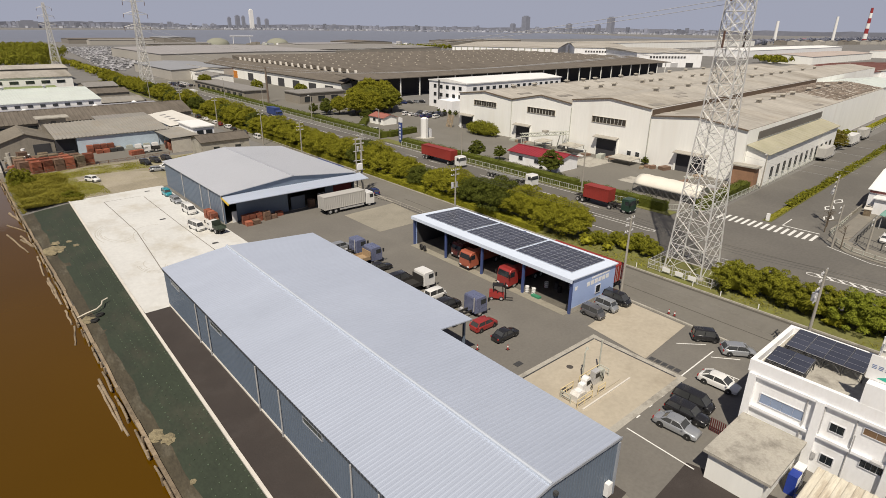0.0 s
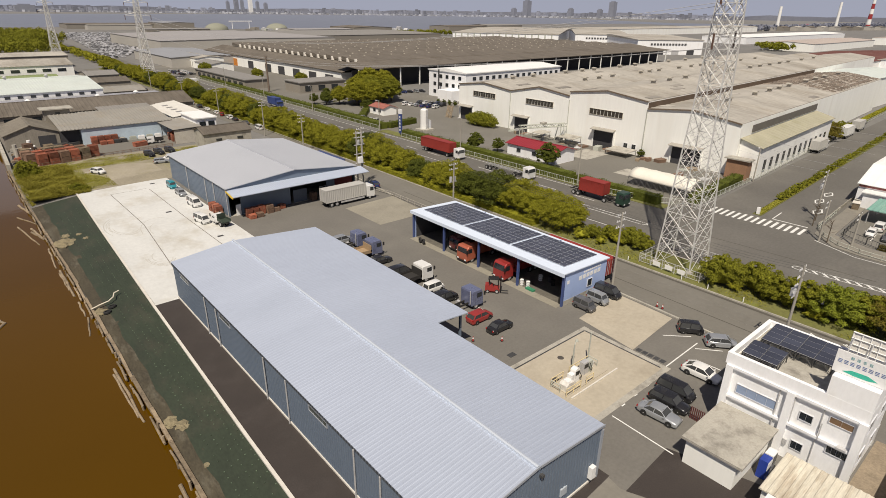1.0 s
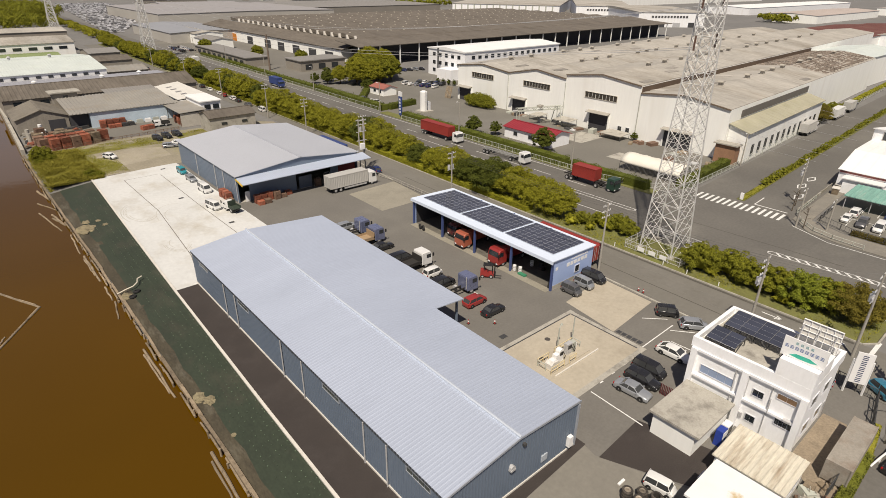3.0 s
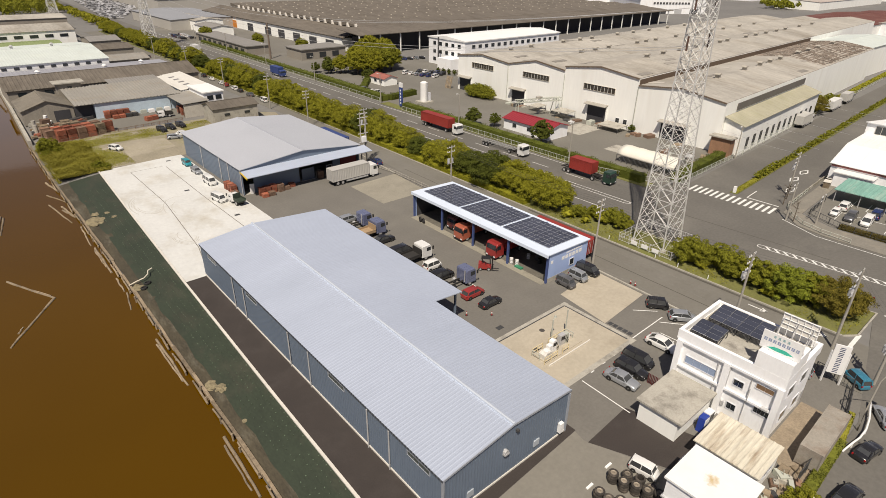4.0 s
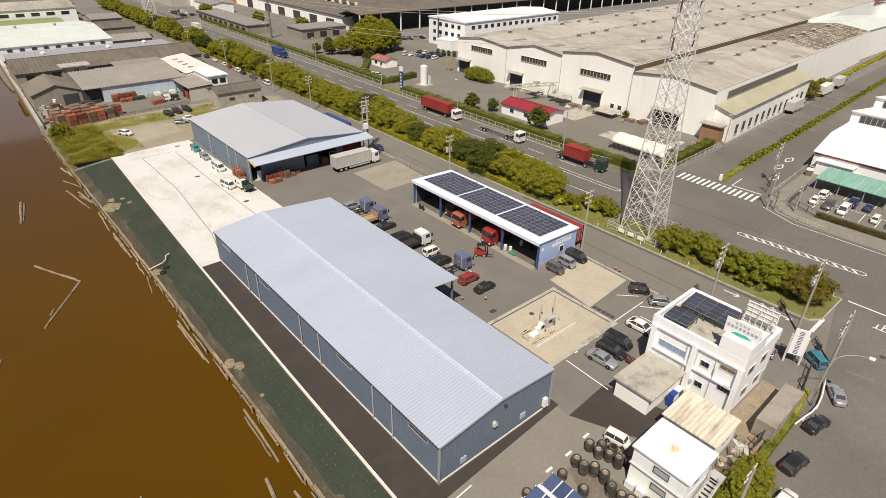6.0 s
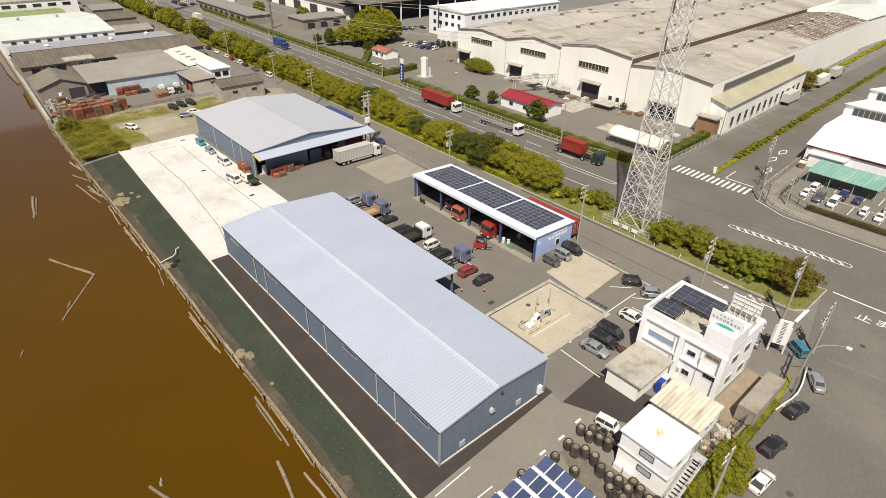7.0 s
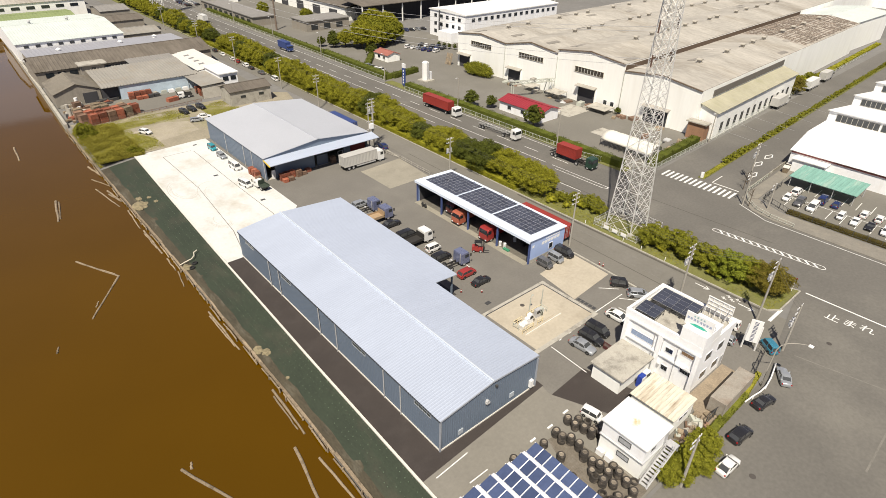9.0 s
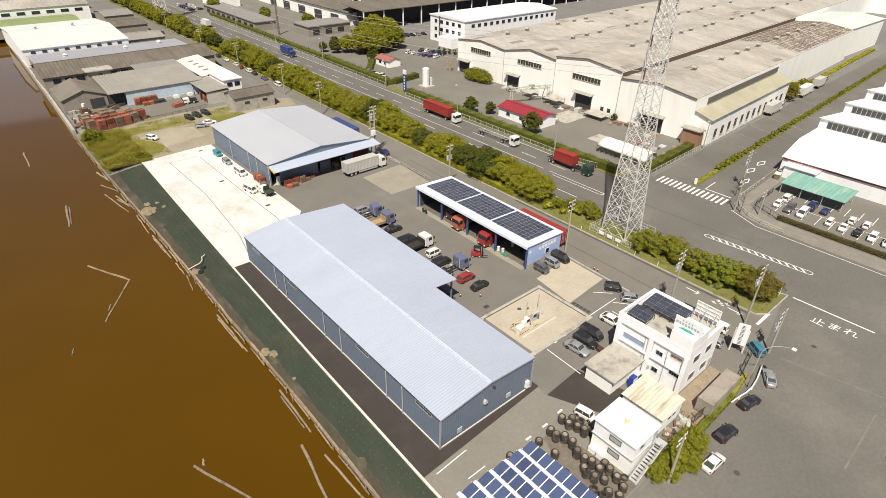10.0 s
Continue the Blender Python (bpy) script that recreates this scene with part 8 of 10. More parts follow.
def car(kind, colour, x, y, heading, label, group="parked cars"):
    m = pose(x, y, 0.02, 0, 0, heading) @ Matrix.Diagonal((0.9, 0.9, 0.92, 1))
    if (kind, colour) in CARS:
        return tagged(copy_thing(CARS[(kind, colour)], m), label)
    L, w, h, belt, hood, bf, br, rf_, rr_ = KINDS[kind]
    p = PAINT[colour]
    t = thing("car", label, "car", group=group, m=m)
    st = [(L / 2, 0.74, 0.58), (L / 2 - 0.07, 0.86, 0.68)]
    st += [q for q in ((L / 2 - 0.28, 0.94, hood - 0.12), (L / 2 - 0.7, 0.985, hood - 0.04)) if q[0] > bf + 0.3]
    st += [(bf + 0.16, 0.99, hood - 0.01), (bf - 0.1, 1.0, belt), ((bf + br) / 2, 1.0, belt), (br + 0.25, 0.99, belt + 0.02)]
    st += [q for q in ((-L / 2 + 0.4, 0.96, belt), (-L / 2 + 0.18, 0.92, belt - 0.03)) if q[0] < br]
    st += [(-L / 2 + 0.05, 0.88, belt - 0.12), (-L / 2, 0.80, belt - 0.24)]
    secs = []
    for i, (sx, k_, zt) in enumerate(st):
        hw_, zb = w / 2 * k_, 0.2 + (0.1 if i in (0, len(st) - 1) else 0.0)
        half = [(0.80, zb), (0.97, zb + 0.07), (1.0, zb + 0.22), (0.99, zt - 0.2), (0.955, zt - 0.07), (0.86, zt), (0.0, zt + 0.025)]
        secs.append([(sx, -u * hw_, z) for u, z in half] + [(sx, u * hw_, z) for u, z in half[-2::-1]])
    bm = bmesh.new(); loft(bm, secs); body = part("body", bm, p, t, smooth=True); body.data.set_sharp_from_angle(angle=0.75)
    bm = bmesh.new(); frustum(bm, br + 0.03, bf, w * 0.455, belt - 0.06, rr_, rf_, w * 0.39, h - 0.06); part("window", bm, CAR_GLASS, t)
    secs = []
    for sx, z, k_ in ((rf_ + 0.12, h - 0.11, 0.96), (rf_ - 0.06, h - 0.035, 1.0), ((rf_ + rr_) / 2, h, 1.0), (rr_ + 0.12, h - 0.03, 1.0), (rr_ - 0.08, h - 0.1, 0.95)):
        hw_ = w * 0.405 * k_
        half = [(0.99, z - 0.07), (1.0, z - 0.045), (0.93, z - 0.008), (0.7, z + 0.005), (0.0, z + 0.015)]
        secs.append([(sx, -u * hw_, q) for u, q in half] + [(sx, u * hw_, q) for u, q in half[-2::-1]])
    bm = bmesh.new(); loft(bm, secs); part("roof", bm, p, t, smooth=True).data.set_sharp_from_angle(angle=0.75)
    xm = (bf + br) / 2 - 0.1
    for s in (-1, 1):
        for xa, xb, wd in ((bf, rf_, 0.07), (br, rr_, 0.13), (xm, xm * 0.8, 0.08)):
            bm = bmesh.new(); bar(bm, (xa, s * w * 0.452, belt - 0.05), (xb, s * w * 0.39, h - 0.06), wd); part("pillar", bm, p, t)
    r = 0.31 if L > 3.6 else 0.27
    for sx in (L * 0.305, -L * 0.305):
        for s in (-1, 1):
            wheel(t, sx, s * (w / 2 - 0.09), r, 0.2)
            bm = bmesh.new(); tube(bm, (sx, s * (w / 2 - 0.2), r + 0.02), (sx, s * (w / 2 + 0.003), r + 0.02), r * 1.2, n=18); part("wheel_arch", bm, BLACK, t)
    for s in (-1, 1):
        bm = bmesh.new(); box(bm, L / 2 - 0.2, L / 2 - 0.03, s * w * 0.325 - 0.13, s * w * 0.325 + 0.13, 0.5, 0.63); part("headlight", bm, LAMP_W, t)
        bm = bmesh.new(); box(bm, -L / 2 - 0.005, -L / 2 + 0.1, s * w * 0.4 - 0.1, s * w * 0.4 + 0.1, belt - 0.3, belt - 0.08); part("tail_light", bm, LAMP_R, t)
        bm = bmesh.new(); box(bm, bf - 0.25, bf - 0.1, s * (w / 2 + 0.09) - 0.09, s * (w / 2 + 0.09) + 0.09, belt, belt + 0.14); part("mirror", bm, p, t)
    CARS[(kind, colour)] = t
    return t


def cab(t, x, w, h, paint, L=2.0, z0=0.55):
    """A cab-over cab whose front is at x."""
    bm = bmesh.new()
    body_shell(bm, [(x - L, z0), (x - 0.05, z0 - 0.15), (x, z0 + 0.2), (x, z0 + (h - z0) * 0.52), (x - 0.18, h - 0.25), (x - 0.4, h), (x - L + 0.08, h), (x - L, h - 0.2)], w)
    c = part("cab", bm, paint, t)
    zb = z0 + (h - z0) * 0.52
    bm = bmesh.new()
    v = [bm.verts.new(p) for p in ((x + 0.02, -w * 0.44, zb + 0.03), (x + 0.02, w * 0.44, zb + 0.03), (x - 0.165, w * 0.42, h - 0.32), (x - 0.165, -w * 0.42, h - 0.32), (x - 0.1, -w * 0.44, zb + 0.03), (x - 0.1, w * 0.44, zb + 0.03), (x - 0.28, w * 0.42, h - 0.32), (x - 0.28, -w * 0.42, h - 0.32))]
    for f in ((0, 1, 2, 3), (7, 6, 5, 4), (0, 4, 5, 1), (1, 5, 6, 2), (2, 6, 7, 3), (3, 7, 4, 0)):
        bm.faces.new([v[i] for i in f])
    part("windscreen", bm, GLASS, c)
    for s in (-1, 1):
        bm = bmesh.new(); box(bm, x - 1.15, x - 0.32, s * w / 2 - 0.03, s * w / 2 + 0.015, zb, h - 0.4); part("side_window", bm, GLASS, c)
        bm = bmesh.new(); box(bm, x - 0.06, x + 0.04, s * w * 0.36 - 0.18, s * w * 0.36 + 0.18, z0 - 0.02, z0 + 0.18); part("headlight", bm, LAMP_W, c)
        bm = bmesh.new(); box(bm, x - 0.05, x + 0.2, s * (w / 2 + 0.15) - 0.06, s * (w / 2 + 0.15) + 0.06, zb + 0.1, zb + 0.65); part("mirror", bm, BLACK, c)
    bm = bmesh.new(); box(bm, x - 0.12, x + 0.06, -w * 0.48, w * 0.48, z0 - 0.22, z0 - 0.04); part("bumper", bm, BLACK, c)
    return c


def frame_rails(t, x0, x1, z, w=0.8):
    bm = bmesh.new()
    for s in (-1, 1):
        box(bm, x0, x1, s * w / 2 - 0.06, s * w / 2 + 0.06, z - 0.25, z)
    n = max(2, int((x1 - x0) / 1.2))
    for i in range(n + 1):
        x = x0 + (x1 - x0) * i / n
        box(bm, x - 0.06, x + 0.06, -w / 2, w / 2, z - 0.2, z - 0.05)
    part("chassis", bm, TRUCK_FRAME, t)


def axle(t, x, w, r=0.5, dual=True):
    for s in (-1, 1):
        wheel(t, x, s * (w / 2 - (0.26 if dual else 0.16)), r, 0.5 if dual else 0.28)


def container(t, x0, x1, w, z0, h, material, name="container"):
    bm = bmesh.new()
    n = int((x1 - x0) / 0.42)
    side = []
    for i in range(n):
        a = x0 + 0.06 + i * (x1 - x0 - 0.12) / n
        side += [(a, 0.05), (a + 0.16, 0.05), (a + 0.2, 0.012), (a + 0.36, 0.012)]
    pts = [(a, -w / 2 + d) for a, d in side] + [(x1 - 0.06, -w / 2 + 0.05)] + [(x1 - 0.06, w / 2 - 0.05)] + [(a, w / 2 - d) for a, d in reversed(side)]
    poly(bm, pts, z0 + 0.04, z0 + h - 0.03)
    c = part(name, bm, material, t)
    bm = bmesh.new()
    for s in (-1, 1):
        for z in (z0 + 0.07, z0 + h - 0.07):
            lo, hi = sorted((s * (w / 2 - 0.1), s * w / 2)); box(bm, x0, x1, lo, hi, z - 0.07, z + 0.07)
        for x in (x0 + 0.07, x1 - 0.07):
            lo, hi = sorted((s * (w / 2 - 0.12), s * w / 2 + 0.004)); box(bm, x - 0.075, x + 0.075, lo, hi, z0, z0 + h + 0.005)
    part("corner_frame", bm, material, c)
    bm = bmesh.new()
    for y in (-0.75, -0.35, 0.35, 0.75):
        tube(bm, (x0 - 0.03, y, z0 + 0.1), (x0 - 0.03, y, z0 + h - 0.1), 0.025, n=6)
    part("lock_bars", bm, STEEL, c)
    return c


RED_BOX = mat("container_red", (0.27, 0.032, 0.024), 0.55, var=0.14, scale=0.5, fine=4, bump=0.0, stain=(0.22, 0.05, 0.04), stain_amt=0.4)
GREY_BOX = mat("van_body_grey", (0.50, 0.49, 0.46), 0.5, metal=0.1, var=0.06, bump=0.0)
BLUE_BOX = mat("van_body_blue", (0.035, 0.06, 0.19), 0.5, var=0.08, bump=0.0)


def truck(x, y, heading, label, paint, body="flat", L=8.0, w=2.3, h=2.7, body_mat=None, group=""):
    """Origin at the middle of its length; front along +x of the heading."""
    t = thing("truck", label, "truck", group=group, m=pose(x, y, 0.02, 0, 0, heading))
    f = L / 2
    cab(t, f, w, h, paint)
    frame_rails(t, -L / 2 + 0.1, f - 0.4, 0.95)
    axle(t, f - 1.25, w, 0.48, False)
    if body == "tractor":
        axle(t, -L / 2 + 0.9, w)
        if L > 6:
            axle(t, -L / 2 + 2.1, w)
        bm = bmesh.new(); tube(bm, (-L / 2 + 1.3, 0, 0.95), (-L / 2 + 1.3, 0, 1.08), 0.45, n=16); part("fifth_wheel", bm, STEEL_DK, t)
        bm = bmesh.new(); tube(bm, (f - 2.5, 0.9, 0.7), (f - 2.9, 0.9, 0.7), 0.3); tube(bm, (f - 2.15, -0.9, 0.9), (f - 2.15, -0.9, h + 0.1), 0.07)
        part("exhaust", bm, STEEL, t)
    elif body == "flat":
        axle(t, -L / 2 + 1.2, w)
        bm = bmesh.new(); box(bm, -L / 2, f - 2.15, -w / 2, w / 2, 0.96, 1.12)
        bed = part("bed", bm, body_mat or TRUCK_FRAME, t)
        for s in (-1, 1):
            bm = bmesh.new(); lo, hi = sorted((s * (w / 2 - 0.06), s * w / 2)); box(bm, -L / 2, f - 2.15, lo, hi, 1.12, 1.5); part("side_board", bm, body_mat or TRUCK_FRAME, bed)
        bm = bmesh.new(); box(bm, f - 2.25, f - 2.15, -w / 2, w / 2, 1.12, 2.2); part("headboard", bm, body_mat or TRUCK_FRAME, bed)
    elif body == "box":
        axle(t, -L / 2 + 1.3, w); axle(t, -L / 2 + 2.5, w)
        c = container(t, -L / 2, f - 2.2, w + 0.1, 1.0, 2.6, body_mat or GREY_BOX, "cargo_box")
        bm = bmesh.new()
        for s in (-1, 1):
            lo, hi = sorted((s * (w / 2 - 0.05), s * w / 2)); box(bm, -L / 2 + 3.4, f - 2.6, lo, hi, 0.5, 0.85)
        part("side_guard", bm, STEEL, t)
    elif body == "dump":
        axle(t, -L / 2 + 1.0, w); axle(t, -L / 2 + 2.2, w)
        bm = bmesh.new()
        prism(bm, [(-L / 2, 1.05), (f - 2.3, 1.05), (f - 2.3, 2.2), (-L / 2, 2.0)], "y", -w / 2, w / 2)
        part("bed", bm, paint, t)
    return t


def semi(x, y, heading, label, paint, load, L=11.5, box_len=12.0, mat_=None, tractor_len=5.6):
    """A tractor and a container trailer; origin under the kingpin side middle."""
    t = thing("truck", label, "truck", m=pose(x, y, 0.02, 0, 0, heading))
    total = tractor_len + L - 2.2
    f = total / 2
    cab(t, f, 2.45, 2.9, paint)
    frame_rails(t, f - tractor_len, f - 0.4, 0.95)
    axle(t, f - 1.3, 2.45, 0.5, False); axle(t, f - tractor_len + 0.9, 2.45)
    bx = -f
    bm = bmesh.new()
    for s in (-1, 1):
        box(bm, bx, bx + L, s * 0.5 - 0.08, s * 0.5 + 0.08, 1.05, 1.3)
    for i in range(9):
        xx = bx + 0.1 + (L - 0.2) * i / 8; box(bm, xx - 0.08, xx + 0.08, -1.15, 1.15, 1.12, 1.26)
    part("trailer_frame", bm, TRUCK_FRAME if load else mat("frame_grey", (0.3, 0.3, 0.29), 0.6, bump=0.0), t)
    for k_ in (0.9, 2.1):
        axle(t, bx + k_, 2.45)
    if load:
        container(t, bx + (0 if box_len > 8 else 2.2), bx + (0 if box_len > 8 else 2.2) + box_len, 2.44, 1.3, 2.6, mat_ or RED_BOX)
    return t


# along the warehouse canopy
car("wagon", "silver", 45.4, 75.2, 0, "silver estate car parked at the warehouse canopy")
truck(44.8, 72.0, 0, "slate-blue truck tractor parked at the warehouse canopy", PAINT["slate"], "tractor", 5.8, group="parked truck tractors")
truck(44.6, 67.7, 0, "slate-blue flatbed truck with a tan bed at the canopy", PAINT["slate"], "flat", 6.2, body_mat=mat("bed_tan", (0.35, 0.25, 0.15), 0.8, bump=0.0), group="parked truck tractors")
car("sedan", "black", 45.4, 64.2, 0, "black saloon car parked by the warehouse")
car("minivan", "black", 45.0, 58.7, 0, "black minivan parked under the canopy edge")
truck(44.4, 55.6, 0, "white cab truck with a dark flatbed", PAINT["white"], "flat", 7.6, h=2.6)
car("kei", "white", 46.0, 51.7, 0, "small white boxy car parked at the canopy")
car("suv", "black", 45.2, 48.4, 0, "black off-road car parked at the canopy")
truck(45.0, 45.2, 0, "dark slate truck tractor with an empty rear frame", PAINT["slate"], "tractor", 6.4, group="parked truck tractors")
car("hatch", "red", 45.3, 41.7, 0, "dark red hatchback parked in the yard")
car("sedan", "black", 45.6, 38.4, 0, "glossy black saloon car parked in the yard")
# in the shed
truck(59.4, 48.2, 180, "bright red crane truck half out of the shed", PAINT["red"], "dump", 8.0, h=2.9)
truck(59.6, 56.4, 180, "faded orange-red dump truck half out of the shed", PAINT["orange"], "dump", 8.0, h=2.8)
truck(61.0, 60.4, 180, "old maroon truck inside the shed", PAINT["brown"], "dump", 7.0, h=2.5)
car("kei", "grey", 58.2, 34.9, -90, "small grey boxy car beside the shed")
car("kei", "silver", 61.2, 34.9, -90, "small silver boxy car beside the shed end wall")
car("minivan", "black", 64.0, 35.2, -90, "black minivan beside the shed end wall")
# office bays
car("kei", "black", 63.5, 22.8, -52, "small black boxy van parked at the kerb")
car("hatch", "silver", 63.3, 18.9, -50, "silver hatchback parked beside the office")
car("fastback", "white", 55.5, 17.5, -88, "white fastback car parked beside the office")
car("minivan", "black", 50.4, 17.7, -88, "black minivan parked in the office bays")
car("wagon", "black", 48.2, 17.2, -88, "dark estate car parked in the office bays")
car("sedan", "silver", 45.7, 16.9, -86, "silver saloon car parked in the office bays")
car("kei", "white", 36.0, 8.0, -80, "small white boxy car beside the tyre stacks")
# concrete yard
car("kei", "teal", 33.1, 125.7, -88, "small turquoise car parked along the garage")
car("wagon", "silver", 33.0, 119.2, -88, "silver estate car parked along the garage")
car("van", "white", 32.8, 110.6, -88, "white van parked along the garage")
car("van", "white", 30.6, 99.9, -80, "white van parked on the concrete yard")
truck(32.9, 96.3, 97, "small white pickup truck with a green bed", PAINT["white"], "flat", 4.2, 1.6, 1.85, body_mat=mat("bed_green", (0.035, 0.05, 0.035), 0.7, bump=0.0))
# gravel lot
car("hatch", "white", 23.4, 148.2, -62, "white car parked on the gravel lot")
for x, y in ((37.6, 158.9), (40.3, 160.0), (43.2, 160.5)):
    car("suv", "black", x, y, -75, "black car parked on the gravel lot")
car("wagon", "silver", 37.9, 149.6, -15, "silver estate car on the gravel lot")
car("sedan", "white", 40.7, 151.2, -15, "white car behind the garage")
# road side
truck(58.0, 93.5, 0, "grey box truck waiting at the yard gate", PAINT["white"], "box", 11.6, 2.4, 2.9)
car("hatch", "navy", 68.2, 99.2, 80, "dark blue hatchback at the gate")
for i, (y, c, k_) in enumerate(((222.8, "white", "sedan"), (213, "white", "hatch"), (208.3, "red", "hatch"), (200.6, "white", "wagon"), (195.5, "black", "sedan"), (186.8, "grey", "sedan"), (175.8, "white", "van"), (231, "black", "suv"), (240, "silver", "sedan"))):
    car(k_, c, 75.4, y, 88, "%s car parked beside the verge of the frontage road" % c)
# street end
car("sedan", "silver", 62.2, -4.9, 33, "silver saloon car parked at the street corner")
car("sedan", "black", 55.3, -5.2, -11, "black saloon car parked along the street")
car("hatch", "black", 47.6, -5.7, -7, "black hatchback parked along the street")
car("fastback", "white", 42.0, -6.85, -3, "white fastback car parked along the street")
car("kei", "blue", 66.9, -0.9, 53, "blue van parked at the corner")
car("van", "white", 67.4, 5.8, 95, "white van parked behind the office sign")
car("hatch", "silver", 63.6, 4.4, 95, "silver hatchback behind the office sign")
car("suv", "black", 67.6, 11.4, 90, "black car parked behind the office")
# works car parks
rs = random.Random(21)
cols = ("white", "silver", "black", "white", "grey", "black", "white", "silver", "navy")
kinds = ("sedan", "hatch", "wagon", "minivan", "kei", "suv")
for i in range(16):
    y = 18.3 - i * 2.75
    if i not in (3,):
        car(rs.choice(kinds), rs.choice(cols), 120.6 + (0 if i else 0.5), y, 183, "car parked in the bays of the neighbouring works")
    if i % 3 != 1:
        car(rs.choice(kinds), rs.choice(cols), 125.8, y - 0.2, 3, "car parked in the bays of the neighbouring works")
for i in range(6):
    car(rs.choice(kinds), rs.choice(cols), 145.0 + i * 0.95, 188.5 - i * 2.75, 18, "car parked before the works office")
for i in range(5):
    car(rs.choice(kinds), rs.choice(cols), 151.8 + i * 0.95, 188.0 - i * 2.75, 198, "car parked before the works office")
for i in range(4):
    car(rs.choice(kinds), rs.choice(cols), 112.6, 163 + i * 2.8, 4, "car parked behind the roadside hedge")
for i in range(6):
    car(rs.choice(kinds), rs.choice(cols), 160 + i * 3.2, 219 - i * 0.6, -80, "car parked under the works loading front")
for i in range(16):
    car(rs.choice(kinds), rs.choice(cols), 107.8 + (i % 2) * 5.4, 352 + (i // 2) * 3.0, 2, "car parked in the distant works lot")
for i in range(8):
    car(rs.choice(kinds), rs.choice(cols), 54 + i * 2.6, 296 - i * 0.4, 85, "car parked between the riverside halls")
# roadway
semi(100.3, 113.0, -90, "red container truck with a white cab on the road", PAINT["white"], True, 12.4, 12.2)
semi(100.3, 62.0, -90, "dark green tractor pulling a short red container", mat("paint_green", (0.02, 0.05, 0.035), 0.35, bump=0.0), True, 10.0, 6.1)
semi(100.2, 88.0, -90, "white truck tractor with an empty pale trailer frame", PAINT["white"], False, 11.5)
truck(100.4, 216.0, -90, "blue box truck on the main road", BLUE_BOX, "box", 9.5, body_mat=BLUE_BOX)
truck(190.5, 48.8, 3, "grey box truck parked along the factory street", PAINT["white"], "box", 10.5)
truck(221.5, 50.6, 3, "white box truck parked along the factory street", PAINT["white"], "box", 11.5, body_mat=mat("van_body_white", (0.62, 0.62, 0.6), 0.5, bump=0.0))
truck(238, 51.6, 3, "grey box truck parked along the factory street", PAINT["silver"], "box", 9.5)
truck(96.4, 300, 90, "white box truck on the distant road", PAINT["white"], "box", 9.0, body_mat=mat("van_body_white", (0.62, 0.62, 0.6)))
# red containers behind the shed
for y in (43.9,):
    t_ = thing("container_trailer", "red shipping container on a trailer behind the shed", "container", m=pose(68.1, y, 0, 0, 0, 90))
    container(t_, -6.1, 6.1, 2.44, 0.95, 2.5, RED_BOX)
    bm = bmesh.new()
    for s in (-1, 1):
        box(bm, -6.1, 6.1, s * 0.5 - 0.08, s * 0.5 + 0.08, 0.7, 0.95)
    part("trailer_frame", bm, TRUCK_FRAME, t_)
    for k_ in (-5.0, -3.8, -2.6):
        axle(t_, k_, 2.44)
    bm = bmesh.new(); box(bm, 4.2, 4.4, -0.8, -0.6, 0, 1.0); box(bm, 4.2, 4.4, 0.6, 0.8, 0, 1.0); part("landing_leg", bm, STEEL_DK, t_)
# blue tilt trailer behind the garage
t_ = thing("curtain_trailer", "trailer with a dark blue tarpaulin behind the garage", "trailer", m=pose(67.6, 118, 0, 0, 0, 90))
container(t_, -6.0, 6.0, 2.44, 1.1, 2.5, BLUE_BOX, "tarpaulin")
for k_ in (-5.0, -3.8, 4.5):
    axle(t_, k_, 2.44)
# weathered freight box beside the office
t_ = thing("freight_box", "weathered grey-brown steel freight box on the ground", "container", m=pose(52.75, -1.75, 0, 0, 0, 181))
container(t_, -4.2, 4.2, 2.1, 0.15, 2.3, mat("freight_rusty", (0.29, 0.265, 0.225), 0.8, var=0.22, scale=0.6, bump=0.0, stain=(0.19, 0.13, 0.09), stain_amt=0.65, stain_scale=0.5), "shell")
# forklift
t_ = thing("forklift", "red forklift truck standing before the shed", "forklift", m=pose(52.3, 46.2, 0.02, 0, 0, -48))
bm = bmesh.new(); prism(bm, [(-1.1, 0.3), (0.9, 0.3), (0.9, 0.75), (0.2, 0.85), (-0.3, 1.15), (-1.1, 1.2)], "y", -0.55, 0.55); part("body", bm, PAINT["red"], t_)
for x in (-0.5, 0.75):
    for s in (-0.5, 0.5):
        bm = bmesh.new(); bar(bm, (x, s, 0.8), (x - 0.1, s, 2.1), 0.07); part("guard_post", bm, BLACK, t_)
bm = bmesh.new(); box(bm, -0.7, 0.75, -0.55, 0.55, 2.08, 2.14); part("overhead_guard", bm, BLACK, t_)
for s in (-0.35, 0.35):
    bm = bmesh.new(); bar(bm, (1.05, s, 0.1), (1.05, s, 2.3), 0.12); part("mast", bm, BLACK, t_)
    bm = bmesh.new(); box(bm, 1.1, 2.1, s - 0.06, s + 0.06, 0.1, 0.15); part("fork", bm, STEEL_DK, t_)
for x, r in ((0.55, 0.3), (-0.75, 0.25)):
    for s in (-0.5, 0.5):
        wheel(t_, x, s, r, 0.2)
bm = bmesh.new(); box(bm, -0.35, 0.1, -0.25, 0.25, 0.85, 1.0); box(bm, -0.42, -0.3, -0.25, 0.25, 0.95, 1.4); part("seat", bm, BLACK, t_)
